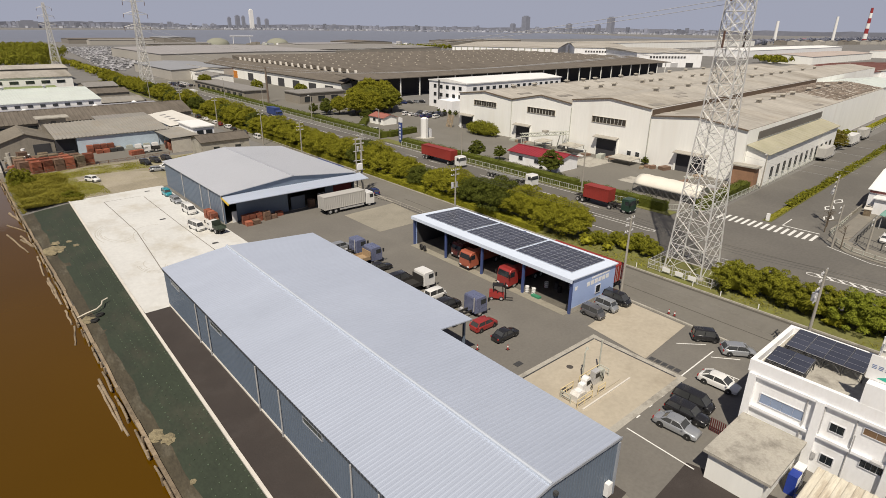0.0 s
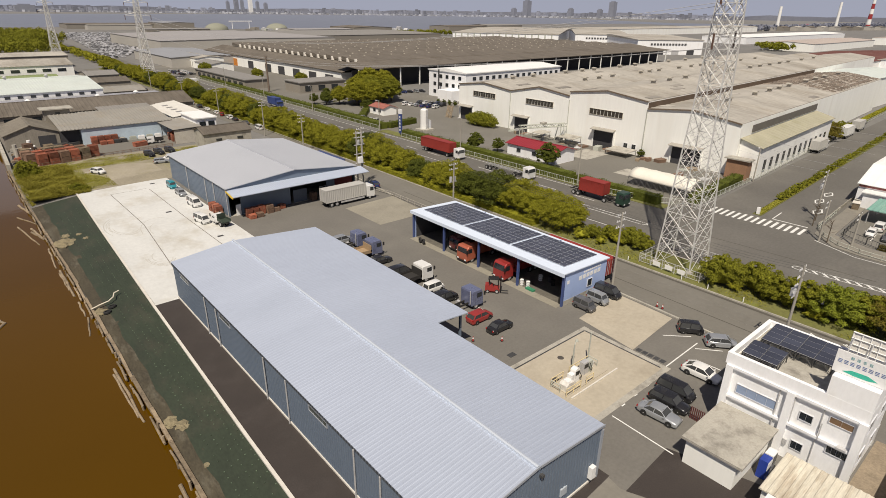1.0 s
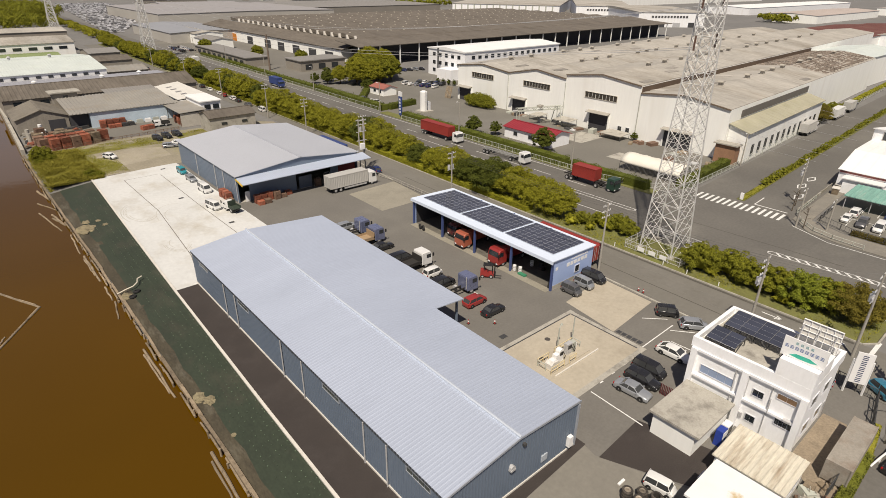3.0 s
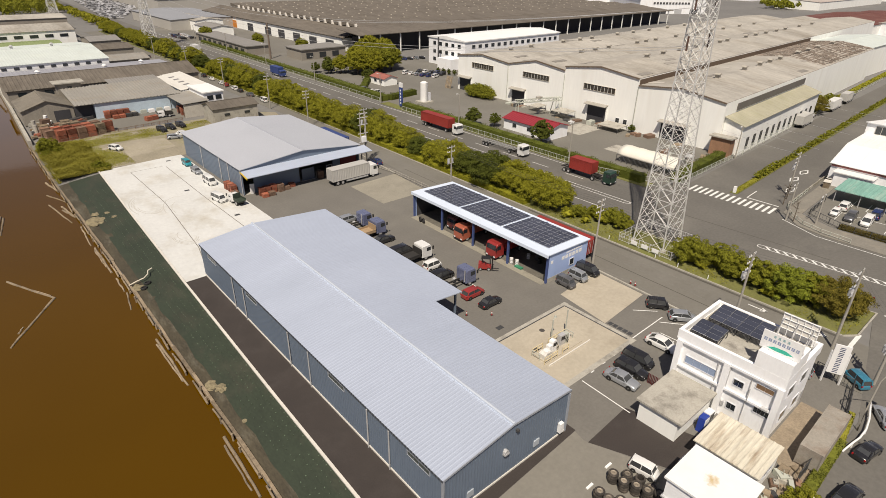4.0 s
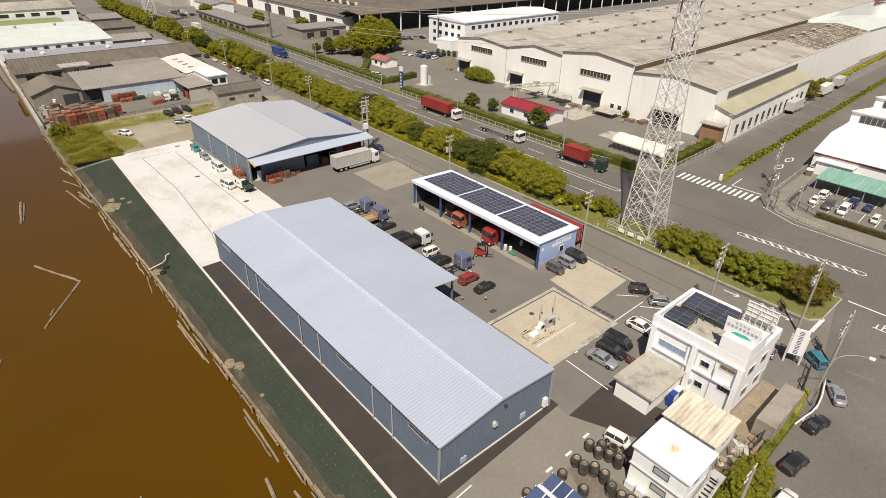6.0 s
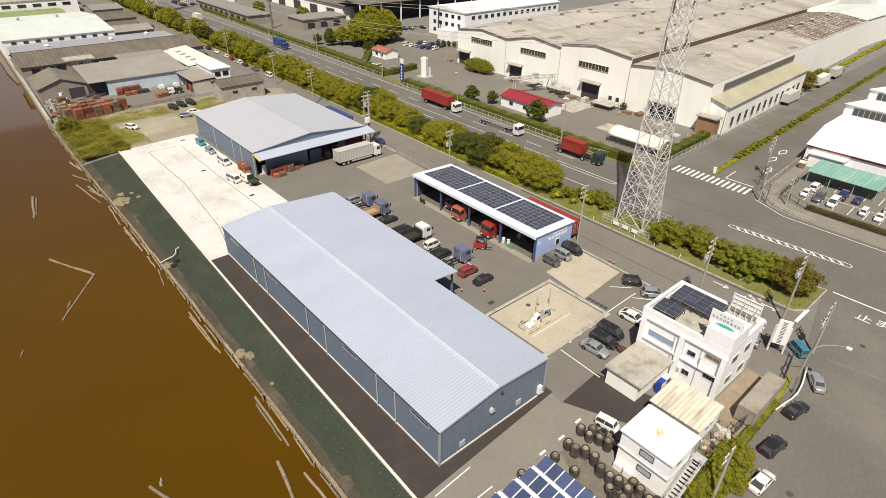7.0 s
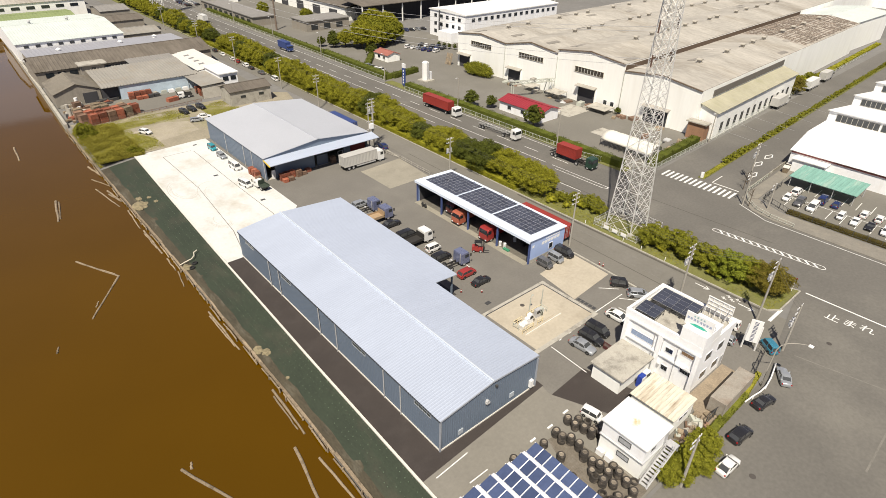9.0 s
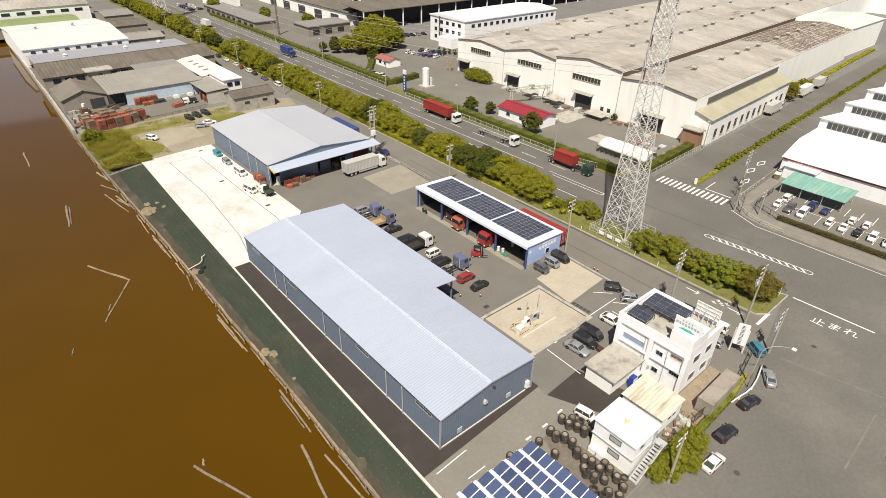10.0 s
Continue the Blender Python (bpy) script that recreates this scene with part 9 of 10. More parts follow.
# low block wall and old bins behind the corner pavement
bw = thing("block_wall", "low weathered beige block wall along the side street", "wall")
for i in range(17):
    bm = bmesh.new(); x = 119.0 + i * 1.62; y = 26.0 + 0.08 * i
    box(bm, x, x + 1.55, y, y + 0.18, 0, 0.62 + 0.1 * (i % 3 == 0)); part("block", bm, CONC_WORN if i % 4 else CONC_GREY, bw)
for x, y, a in ((136.5, 24.9, 10), (139.6, 25.1, -8)):
    wb_ = thing("waste_bin", "old brown-grey waste bin with a pale lid", "bin", group="street bins", m=pose(x, y, 0.1, 0, 0, a))
    bm = bmesh.new(); prism(bm, [(-0.9, 0), (0.9, 0), (1.0, 1.3), (-1.0, 1.3)], "y", -0.6, 0.6); part("body", bm, TIMBER, wb_)
    bm = bmesh.new(); box(bm, -1.08, 1.08, -0.7, 0.7, 1.3, 1.4); part("lid", bm, CONC_KERB, wb_)
# orange machine at the far side of the street
t_ = thing("loader", "orange construction machine at the street side", "machine", m=pose(57.4, -23.0, 0, 0, 0, 25))
bm = bmesh.new(); box(bm, -2.2, 2.2, -1.1, 1.1, 0.9, 2.0); part("body", bm, YELLOW, t_)
bm = bmesh.new(); box(bm, -0.4, 1.2, -0.8, 0.8, 2.0, 3.1); part("cabin", bm, YELLOW, t_)
bm = bmesh.new(); box(bm, -2.3, 2.3, -1.3, -0.8, 0, 0.9); part("track", bm, TRUCK_FRAME, t_)
bm = bmesh.new(); box(bm, -2.3, 2.3, 0.8, 1.3, 0, 0.9); part("track", bm, TRUCK_FRAME, t_)



# ---- timber river wall and driftwood ----
tw = thing("timber_wall", "weathered timber retaining wall along the water", "retaining wall", kind="structure")
y = -60.0
rs = random.Random(3)
while y < 165:
    L = rs.uniform(5.5, 7.5)
    y1 = min(y + L, 168)
    xa, xb = bank_at(y, 1) + rs.uniform(-0.12, 0.1), bank_at(y1, 1) + rs.uniform(-0.12, 0.1)
    bm = bmesh.new()
    z = -0.95 + rs.uniform(-0.06, 0.06)
    for dz, h, w in ((0.0, 0.2, rs.uniform(0.28, 0.42)), (-0.75, 0.6, 0.16)):
        v = [bm.verts.new(p) for zz in (z + dz - h / 2, z + dz + h / 2) for p in ((xa - w / 2, y, zz), (xa + w / 2, y, zz), (xb + w / 2, y1 + 0.1, zz), (xb - w / 2, y1 + 0.1, zz))]
        for f in ((3, 2, 1, 0), (4, 5, 6, 7), (0, 1, 5, 4), (1, 2, 6, 5), (2, 3, 7, 6), (3, 0, 4, 7)):
            bm.faces.new([v[i] for i in f])
    part("beam", bm, TIMBER, tw)
    bm = bmesh.new()
    dx = rs.uniform(0.3, 0.55)
    limb(bm, [(xa - dx, y + rs.uniform(0, 1.5), -1.25), ((xa + xb) / 2 - dx * 0.9, (y + y1) / 2, -1.2), (xb - dx * rs.uniform(0.7, 1.2), y1 - rs.uniform(0, 1.5), -1.25)], [0.12, 0.13, 0.1], n=7)
    part("waling", bm, TIMBER, tw)
    for f in (rs.uniform(0.08, 0.2), rs.uniform(0.5, 0.8)):
        bm = bmesh.new()
        x = xa + (xb - xa) * f - 0.32
        tube(bm, (x, y + L * f, -3), (x + rs.uniform(-0.25, 0.08), y + L * f + rs.uniform(-0.2, 0.2), -0.8 + rs.uniform(-0.3, 0.3)), 0.14, 0.11, n=8)
        part("pile", bm, TIMBER, tw)
    y = y1
# concrete river wall before the works to the north
bm = bmesh.new()
for a, b in ((168, 215), (215, 330), (330, 600)):
    xa, xb = bank_at(a, 1), bank_at(b, 1)
    v = [bm.verts.new(p) for zz in (-3, 0.5) for p in ((xa - 0.3, a, zz), (xa + 0.5, a, zz), (xb + 0.5, b, zz), (xb - 0.3, b, zz))]
    for f in ((3, 2, 1, 0), (4, 5, 6, 7), (0, 1, 5, 4), (1, 2, 6, 5), (2, 3, 7, 6), (3, 0, 4, 7)):
        bm.faces.new([v[i] for i in f])
single("river_wall", bm, CONC_GREY, "stained concrete river wall", "retaining wall", kind="structure")


def log(a, b, r0, r1, label="grey-brown driftwood log floating on the water"):
    bm = bmesh.new()
    a, b = Vector(a), Vector(b)
    n = 6
    pts = [a.lerp(b, i / n) + Vector((rs.uniform(-0.07, 0.07), rs.uniform(-0.07, 0.07), 0)) * (0 < i < n) for i in range(n + 1)]
    limb(bm, pts, [(r0 + (r1 - r0) * i / n) * rs.uniform(0.88, 1.1) for i in range(n + 1)], n=9)
    return single("driftwood", bm, TIMBER, label, "log", group="driftwood logs")


for a, b, r in (((-5.7, 92.0), (-1.0, 82.2), 0.19), ((-5.4, 91.2), (-1.3, 83.2), 0.14), ((-1.0, 82.2), (-7.5, 72.0), 0.19), ((-6.45, 34.9), (-2.0, 23.6), 0.2), ((-5.5, 34.2), (-5.2, 35.2), 0.16), ((5.25, 29.2), (3.2, 16.5), 0.22), ((-3.6, 121.5), (-5.1, 110.8), 0.26), ((-3.2, 120.6), (-4.5, 111.8), 0.18), ((-5.7, 163), (-6.05, 152), 0.22), ((-6.3, 75.0), (-5.6, 76.4), 0.14), ((-13.5, 66.5), (-13.0, 68.0), 0.14),
                ((6.3, 137.3), (7.2, 130.9), 0.24), ((5.2, 128.8), (7.6, 122.3), 0.15), ((4.6, 122.6), (6.4, 110.1), 0.15), ((6.4, 120.1), (7.4, 113.0), 0.2), ((6.2, 118.0), (7.5, 112.4), 0.22), ((7.3, 107.1), (6.95, 97.4), 0.15), ((7.25, 96.1), (7.3, 85.0), 0.2), ((7.0, 95.0), (7.1, 87.5), 0.13), ((7.4, 82.6), (7.3, 77.7), 0.14), ((7.5, 77.0), (6.7, 71.8), 0.13), ((7.3, 62.2), (7.4, 50.4), 0.16), ((7.0, 61.0), (7.15, 51.5), 0.14), ((7.5, 39.8), (7.2, 30.3), 0.19), ((7.1, 38.6), (6.9, 31.5), 0.13), ((6.8, 26.0), (7.2, 17.2), 0.18)):
    log((*a, -1.56), (*b, -1.56), r, r * 0.75)
# bent pale pole and tyres lying on the bank
bm = bmesh.new()
pts = [(8.1, 77.6, -0.75), (9.2, 77.5, -0.4), (10.3, 77.4, -0.15), (11.0, 77.9, 0.05), (11.3, 78.9, 0.12), (12.0, 79.2, 0.2)]
for a, b in zip(pts, pts[1:]):
    tube(bm, a, b, 0.09, n=6)
single("bent_pole", bm, mat("bleached_wood", (0.6, 0.55, 0.45), 0.8, bump=0.0), "bleached crooked pole lying on the bank", "pole")
TY, _rim = wheel_meshes(0.5, 0.3)
for x, y in ((9.6, 75.3), (10.4, 76.3)):
    tagged(new("tyre", TY), "old black tyre lying on the bank", "tyre", "tyres on the bank").matrix_basis = pose(x, y, lift(x, y) + 0.2, 80, 0, 20)
# dry heaps on the bank
for x, y, s in ((9.7, 106.1, 1.9), (9.3, 47.9, 0.8), (10.0, 46.5, 0.75), (9.9, 39.8, 0.32), (10.4, 109.6, 0.8), (12.8, 105.5, 0.6), (12.2, 108.5, 0.5), (9.0, 76.4, 0.9)):
    bm = bmesh.new(); bmesh.ops.create_icosphere(bm, subdivisions=3, radius=1)
    for v in bm.verts:
        k_ = 0.8 + 0.5 * noise.noise(v.co * 2.3 + Vector((x, y, 0)))
        v.co = Vector((v.co.x * s * k_, v.co.y * s * 1.3 * k_, v.co.z * 0.28 * s * k_))
    single("dry_bush", bm, mat("dry_brush", (0.225, 0.19, 0.115), 0.95, var=0.5, scale=2, fine=9, bump=0.1), "heap of dry brush on the bank", "heap", group="brush heaps", m=pose(x, y, lift(x, y) + 0.05))

# ---- tyre stacks ----
TYRE_S, RIM_S = wheel_meshes(0.5, 0.28)
TYRE_S.materials[0] = RUBBER
bm = bmesh.new()
prof = [(0.31, 0.10), (0.29, 0.125), (0.20, 0.06), (0.11, 0.08), (0.10, -0.02)]
rings = [[bm.verts.new((a * math.cos(2 * math.pi * i / 14), y, a * math.sin(2 * math.pi * i / 14))) for i in range(14)] for a, y in prof]
for a, b in zip(rings, rings[1:]):
    for i in range(14):
        bm.faces.new((a[i], a[(i + 1) % 14], b[(i + 1) % 14], b[i]))
bm.faces.new(rings[-1])
RIM_S = mesh_of("rim", bm, RIM)
rust_rim = mat("rim_rusty", (0.25, 0.215, 0.17), 0.7, metal=0.3, bump=0.0, rnd=0.4)
RIM_S.materials[0] = rust_rim
stacks = [(32.9, 9.4, 4), (32.9, 8.25, 4), (33.4, 7.3, 4), (33.4, 6.2, 5), (34.1, 8.6, 3), (34.3, 7.5, 4), (34.4, 6.4, 3), (34.2, 5.4, 4)]
stacks += [(30.2, 9.1, 4), (30.0, 8.0, 5), (30.7, 7.15, 5), (30.7, 6.0, 5), (30.0, 4.7, 5), (30.1, 3.6, 4), (30.2, 2.6, 5), (29.1, 2.9, 3)]
stacks += [(27.9, 9.0, 3), (27.9, 6.4, 4), (23.6, 9.9, 2), (27.2, 4.1, 1)]
stacks += [(28.7, 2.2, 3), (28.9, 1.2, 4), (30.3, 1.5, 4), (29.6, 0.3, 3), (31.2, 0.7, 4), (30.9, -0.5, 4), (27.8, 0.4, 2), (28.7, -1.0, 3), (30.5, -1.7, 3), (29.4, -2.0, 2), (27.7, -0.8, 3), (31.8, 1.8, 2), (32.0, -0.9, 1)]
for x, y, n in stacks:
    t_ = thing("tyre_stack", "stack of used truck tyres with rims, grey with dust", "tyre stack", group="tyre stacks", m=pose(x, y, 0))
    for i in range(n):
        o = part("tyre", TYRE_S, None, t_, m=pose(rs.uniform(-0.05, 0.05), rs.uniform(-0.05, 0.05), 0.15 + i * 0.285, 90, 0, rs.uniform(0, 90)))
        if i == n - 1 and rs.random() < 0.85:
            part("rim", RIM_S, None, o)
for x, y in ((34.6, 10.7), (31.2, 10.4), (28.0, 10.4)):
    bm = bmesh.new(); box(bm, x - 0.9, x, y - 0.12, y + 0.12, 0, 0.12); single("wheel_stop", bm, SIGN_WHITE, "white concrete wheel stop", "wheel stop", group="wheel stops")
# tyres in the shed mouth
for y in (66.8, 65.9):
    tagged(new("tyre", TY), "large black tyre leaning in the shed mouth", "tyre", "shed tyres").matrix_basis = pose(55.6, y, 0.5, 0, 12, 70)
# drums and clutter in the shed
for i, (x, y, c) in enumerate(((57.0, 45.0, SIGN_WHITE), (57.5, 44.4, BLACK), (57.2, 44.0, SIGN_WHITE), (60.2, 44.2, SIGN_WHITE), (60.4, 42.0, BLACK), (61.0, 43.0, STEEL_DK), (62.0, 40.0, STEEL_DK), (56.9, 37.9, BLACK), (62.5, 41.6, SIGN_WHITE))):
    t_ = thing("drum", "steel oil drum standing in the truck shed", "drum", group="oil drums", m=pose(x, y, 0.05))
    bm = bmesh.new(); tube(bm, (0, 0, 0), (0, 0, 0.88), 0.29, n=14); part("shell", bm, c, t_)
    bm = bmesh.new()
    for z in (0.02, 0.3, 0.58, 0.86):
        tube(bm, (0, 0, z - 0.015), (0, 0, z + 0.015), 0.305, n=14)
    part("hoop", bm, STEEL_DK, t_)
t_ = thing("workbench", "cluttered workbench against the shed rear wall", "workbench", m=pose(64.6, 41, 0.05))
bm = bmesh.new(); box(bm, -0.4, 0.4, -2, 2, 0.8, 0.9); part("top", bm, PALLET_BROWN, t_)
for sx in (-0.35, 0.35):
    for sy in (-1.9, 1.9):
        bm = bmesh.new(); bar(bm, (sx, sy, 0), (sx, sy, 0.8), 0.08); part("leg", bm, STEEL_DK, t_)
t_ = thing("green_tray", "green tray on the shed floor", "tray"); bm = bmesh.new(); box(bm, 56.4, 57.0, 42.4, 43.8, 0.05, 0.3); part("tray", bm, mat("tray_green", (0.04, 0.22, 0.12), 0.6, bump=0.0), t_)

# ---- fuelling point ----
fp = thing("fuel_pump", "white fuel dispenser with a rounded top on the pad", "fuel pump", m=pose(44.1, 25.9, 0.1))
bm = bmesh.new(); prism(bm, [(-0.4, 0), (0.4, 0), (0.4, 1.45), (0.3, 1.62), (0.0, 1.72), (-0.3, 1.62), (-0.4, 1.45)], "y", -0.32, 0.32); part("cabinet", bm, SIGN_WHITE, fp)
bm = bmesh.new(); box(bm, -0.3, 0.3, -0.345, -0.32, 0.85, 1.35); part("display", bm, BLACK, fp)
bm = bmesh.new(); box(bm, -0.95, -0.42, -0.3, 0.3, 0, 1.15); part("side_cabinet", bm, SIGN_WHITE, fp)
bm = bmesh.new(); limb(bm, [(0.3, -0.36, 1.2), (0.55, -0.5, 0.6), (0.5, -0.5, 0.25), (0.35, -0.42, 0.7)], [0.04] * 4, n=6); part("hose", bm, BLACK, fp)
fp2 = thing("fuel_pump", "grey fuel dispenser with hoses under a small rail", "fuel pump", m=pose(46.3, 26.1, 0.1))
bm = bmesh.new(); box(bm, -0.75, 0.15, -0.3, 0.3, 0, 1.5); part("cabinet", bm, STEEL, fp2)
bm = bmesh.new(); box(bm, 0.2, 0.9, -0.3, 0.3, 0, 1.35); part("side_cabinet", bm, FENCE_PALE, fp2)
bm = bmesh.new(); box(bm, -0.65, 0.05, -0.33, -0.3, 0.8, 1.3); part("display", bm, BLACK, fp2)
bm = bmesh.new(); limb(bm, [(0.3, -0.35, 1.2), (0.55, -0.5, 0.5), (0.4, -0.5, 0.25), (0.1, -0.35, 0.9)], [0.04] * 4, n=6); part("hose", bm, BLACK, fp2)
t_ = thing("fuel_tank", "small white tank wrapped in pale sheeting on the fuelling island", "tank", m=pose(42.5, 25.6, 0.1))
bm = bmesh.new(); prism(bm, [(-0.75, 0), (0.75, 0), (0.75, 0.6), (0.5, 0.85), (-0.4, 0.9), (-0.75, 0.65)], "y", -0.5, 0.5); part("vessel", bm, mat("sheeting_pale", (0.62, 0.60, 0.56), 0.7, var=0.2, scale=2, bump=0.0), t_)
bm = bmesh.new(); box(bm, -0.3, 0.3, -0.3, 0.3, 0.88, 0.96); part("cap", bm, SIGN_WHITE, t_)
RAIL_BUFF = mat("rail_buff", (0.62, 0.52, 0.32), 0.6, var=0.15, bump=0.0)
for xa, xb, y in ((41.2, 43.6, 24.7), (44.6, 45.8, 24.7), (41.4, 43.4, 26.9), (44.6, 48.0, 27.0)):
    t_ = thing("pump_rail", "buff-painted pipe rail along the fuelling island", "guard rail", group="pump rails", m=pose(xa, y, 0.05))
    n = max(1, round((xb - xa) / 1.2))
    for i in range(n + 1):
        bm = bmesh.new(); tube(bm, ((xb - xa) * i / n, 0, 0), ((xb - xa) * i / n, 0, 0.95), 0.055); part("post", bm, RAIL_BUFF, t_)
    for z in (0.5, 0.95):
        bm = bmesh.new(); tube(bm, (0, 0, z), (xb - xa, 0, z), 0.055); part("rail", bm, RAIL_BUFF, t_)
bm = bmesh.new(); box(bm, 47.3, 47.8, 26.1, 26.6, 0.1, 0.85); single("oil_can", bm, SIGN_WHITE, "white canister on the fuelling island", "canister")
bm = bmesh.new(); box(bm, 41.4, 49.6, 24.1, 24.25, 0.0, 0.16); single("kerb", bm, CONC_KERB, "pale low kerb of the fuelling island", "kerb", kind="structure")
bm = bmesh.new(); box(bm, 41.6, 48.6, 24.7, 26.6, 0.0, 0.1); single("island", bm, CONC_PAD, "low concrete fuelling island", "island", kind="structure")
for x, y, a in ((41.3, 26.2, 0), (48.2, 26.5, 0)):
    t_ = thing("hoop_guard", "pale steel hoop guarding the fuel pumps", "guard rail", group="pump guards", m=pose(x, y, 0, 0, 0, a))
    bm = bmesh.new(); tube(bm, (0, -0.6, 0), (0, -0.6, 0.9), 0.05); tube(bm, (0, 0.6, 0), (0, 0.6, 0.9), 0.05); tube(bm, (0, -0.6, 0.9), (0, 0.6, 0.9), 0.05); tube(bm, (0, -0.6, 0.5), (0, 0.6, 0.5), 0.04); part("hoop", bm, FENCE_PALE, t_)
for x, y, h, bent in ((45.4, 27.2, 3.4, True), (48.0, 27.0, 4.0, False)):
    t_ = thing("pump_lamp" if bent else "vent_pipe", "slim pale %s at the fuelling point" % ("lamp post with a bent arm" if bent else "vent pipe"), "lamp post" if bent else "pipe", m=pose(x, y, 0))
    bm = bmesh.new(); tube(bm, (0, 0, 0), (0, 0, h), 0.08); part("column", bm, FENCE_PALE, t_)
    if bent:
        bm = bmesh.new(); tube(bm, (0, 0, h), (0.6, 0.2, h + 0.25), 0.05); part("arm", bm, FENCE_PALE, t_)
        bm = bmesh.new(); tube(bm, (0.6, 0.2, h + 0.1), (0.6, 0.2, h + 0.35), 0.2, 0.1); part("lamp_head", bm, FENCE_PALE, t_)
# cones and yard clutter
for x, y in ((43.9, 36.4), (41.2, 38.6), (66.4, 28.2), (66.4, 29.0)):
    t_ = thing("traffic_cone", "small red and white traffic cone", "cone", group="traffic cones", m=pose(x, y, 0))
    bm = bmesh.new(); box(bm, -0.18, 0.18, -0.18, 0.18, 0, 0.04); part("base", bm, BLACK, t_)
    bm = bmesh.new(); tube(bm, (0, 0, 0.04), (0, 0, 0.7), 0.13, 0.03, n=10); part("cone", bm, PAINT["red"], t_)
    bm = bmesh.new(); tube(bm, (0, 0, 0.34), (0, 0, 0.5), 0.095, 0.075, n=10); part("band", bm, SIGN_WHITE, t_)
bm = bmesh.new(); box(bm, 36.4, 40.2, 38.6, 43.0, 0.0, 0.02); single("dark_mat", bm, mat("pit_cover", (0.05, 0.048, 0.045), 0.7, bump=0.0), "dark steel cover plate under the canopy edge", "cover", kind="structure")
for x, y in ((42.6, 33.6), (30.6, 91.0), (27.6, 109.5), (30.7, 131.6), (24.0, 81.0)):
    bm = bmesh.new(); box(bm, x - 0.5, x + 0.5, y - 0.35, y + 0.35, 0, 0.04); single("drain_cover", bm, STEEL_DK, "dark drain grating in the yard", "drain", group="yard drains", kind="structure")
# wooden bin crates before the garage
def crate(x, y, a, mat_, label, n=1, group="crates at the garage", s=1.0):
    t_ = thing("crate_stack", label, "crate", group=group, m=pose(x, y, 0.02, 0, 0, a) @ Matrix.Diagonal((s, s, s, 1)))
    for k_ in range(n):
        z = k_ * 0.86
        bm = bmesh.new()
        lev = [(0.0, 0.6), (0.1, 0.6), (0.1, 0.55)]
        for i in range(4):
            lev += [(0.15 + i * 0.17, 0.55), (0.15 + i * 0.17, 0.6), (0.28 + i * 0.17, 0.6), (0.28 + i * 0.17, 0.55)]
        lev += [(0.72, 0.52), (0.66, 0.5)]
        rings = [[bm.verts.new((sx * h, sy * (h - 0.05), z + dz)) for sx, sy in ((-1, -1), (1, -1), (1, 1), (-1, 1))] for dz, h in lev]
        for a_, b_ in zip(rings, rings[1:]):
            for i in range(4):
                bm.faces.new((a_[i], a_[(i + 1) % 4], b_[(i + 1) % 4], b_[i]))
        bm.faces.new(rings[0][::-1]); bm.faces.new(rings[-1])
        part("crate", bm, mat_, t_)


for i, (x, y, m_, n) in enumerate(((38.6, 97.4, PALLET_RED, 2), (39.9, 97.5, PALLET_RED, 2), (41.2, 97.7, PALLET_RED, 2), (38.7, 96.1, PALLET_RED, 1), (40.2, 96.2, PALLET_BROWN, 1), (42.6, 97.2, PALLET_BROWN, 2), (44.0, 97.4, PALLET_BROWN, 1), (43.0, 98.3, PALLET_BROWN, 1), (34.6, 105.2, PALLET_RED, 2), (34.7, 103.8, PALLET_RED, 2), (34.7, 102.4, PALLET_RED, 2), (34.4, 101.1, PALLET_BROWN, 1), (53.0, 99.0, PALLET_BROWN, 2), (45.6, 98.2, PALLET_RED, 1))):
    crate(x, y, rs.uniform(-6, 6), m_, "stack of rust-red slatted crates by the garage", n)
# storage yard: rows of stacked red and brown crates
rs = random.Random(12)
for r, (y0, x0, n) in enumerate(((166.3, 12.4, 7), (169.6, 12.0, 6), (173.2, 12.4, 5), (176.8, 13.0, 4), (180.4, 13.6, 3))):
    for i in range(n):
        x = x0 + i * 2.35
        k_ = rs.random()
        y = y0 + 0.06 * (x - 17) ** 2 * (0.55 if x > 17 else 1.0) - 1.2 + rs.uniform(-0.3, 0.3)
        crate(x, y, rs.uniform(-9, 9) + 12, PALLET_RED if k_ < 0.3 + 0.1 * i - 0.12 * r else PALLET_BROWN if k_ < 0.75 else TIMBER, "tall stack of red-brown pallets in the storage yard", 2 if r < 2 else rs.choice((1, 2)), "storage yard stacks", 1.72)
for i in range(5):
    crate(29.6 + i * 1.75, 183.2, 0, PALLET_RED if i < 4 else CONC_GREY, "red crates stacked against the workshop wall", 1 + (i < 4), "workshop crates", 1.3)
for i in range(4):
    crate(31.4 + i * 1.8, 181.3 + 0.1 * i, 4, PALLET_RED if i < 2 else STEEL_DK, "crates standing before the workshop wall", 1, "workshop crates", 1.25)
for i in range(6):
    crate(48.6 + (i % 2) * 1.8, 171.0 + i * 1.5, 0, PALLET_RED if i % 3 else PALLET_BROWN, "red-brown crates stacked in the open shed", 2, "shed crates", 1.3)
for x, y in ((38.2, 173.2), (39.9, 173.6)):
    crate(x, y, 14, PALLET_RED, "red crates standing in the works yard", 1, "yard crates", 1.5)
for i in range(4):
    bm = bmesh.new(); box(bm, -0.9, 0.9, -0.35, 0.35, 0, 0.9); box(bm, -0.75, 0.75, -0.25, 0.25, 0.9, 1.1)
    single("cabinet", bm, SIGN_WHITE if i % 2 else FENCE_PALE, "pale low cabinet standing along the blue workshop wall", "cabinet", group="workshop cabinets", m=pose(39.6 + i * 2.3, 183.2, 0.004))
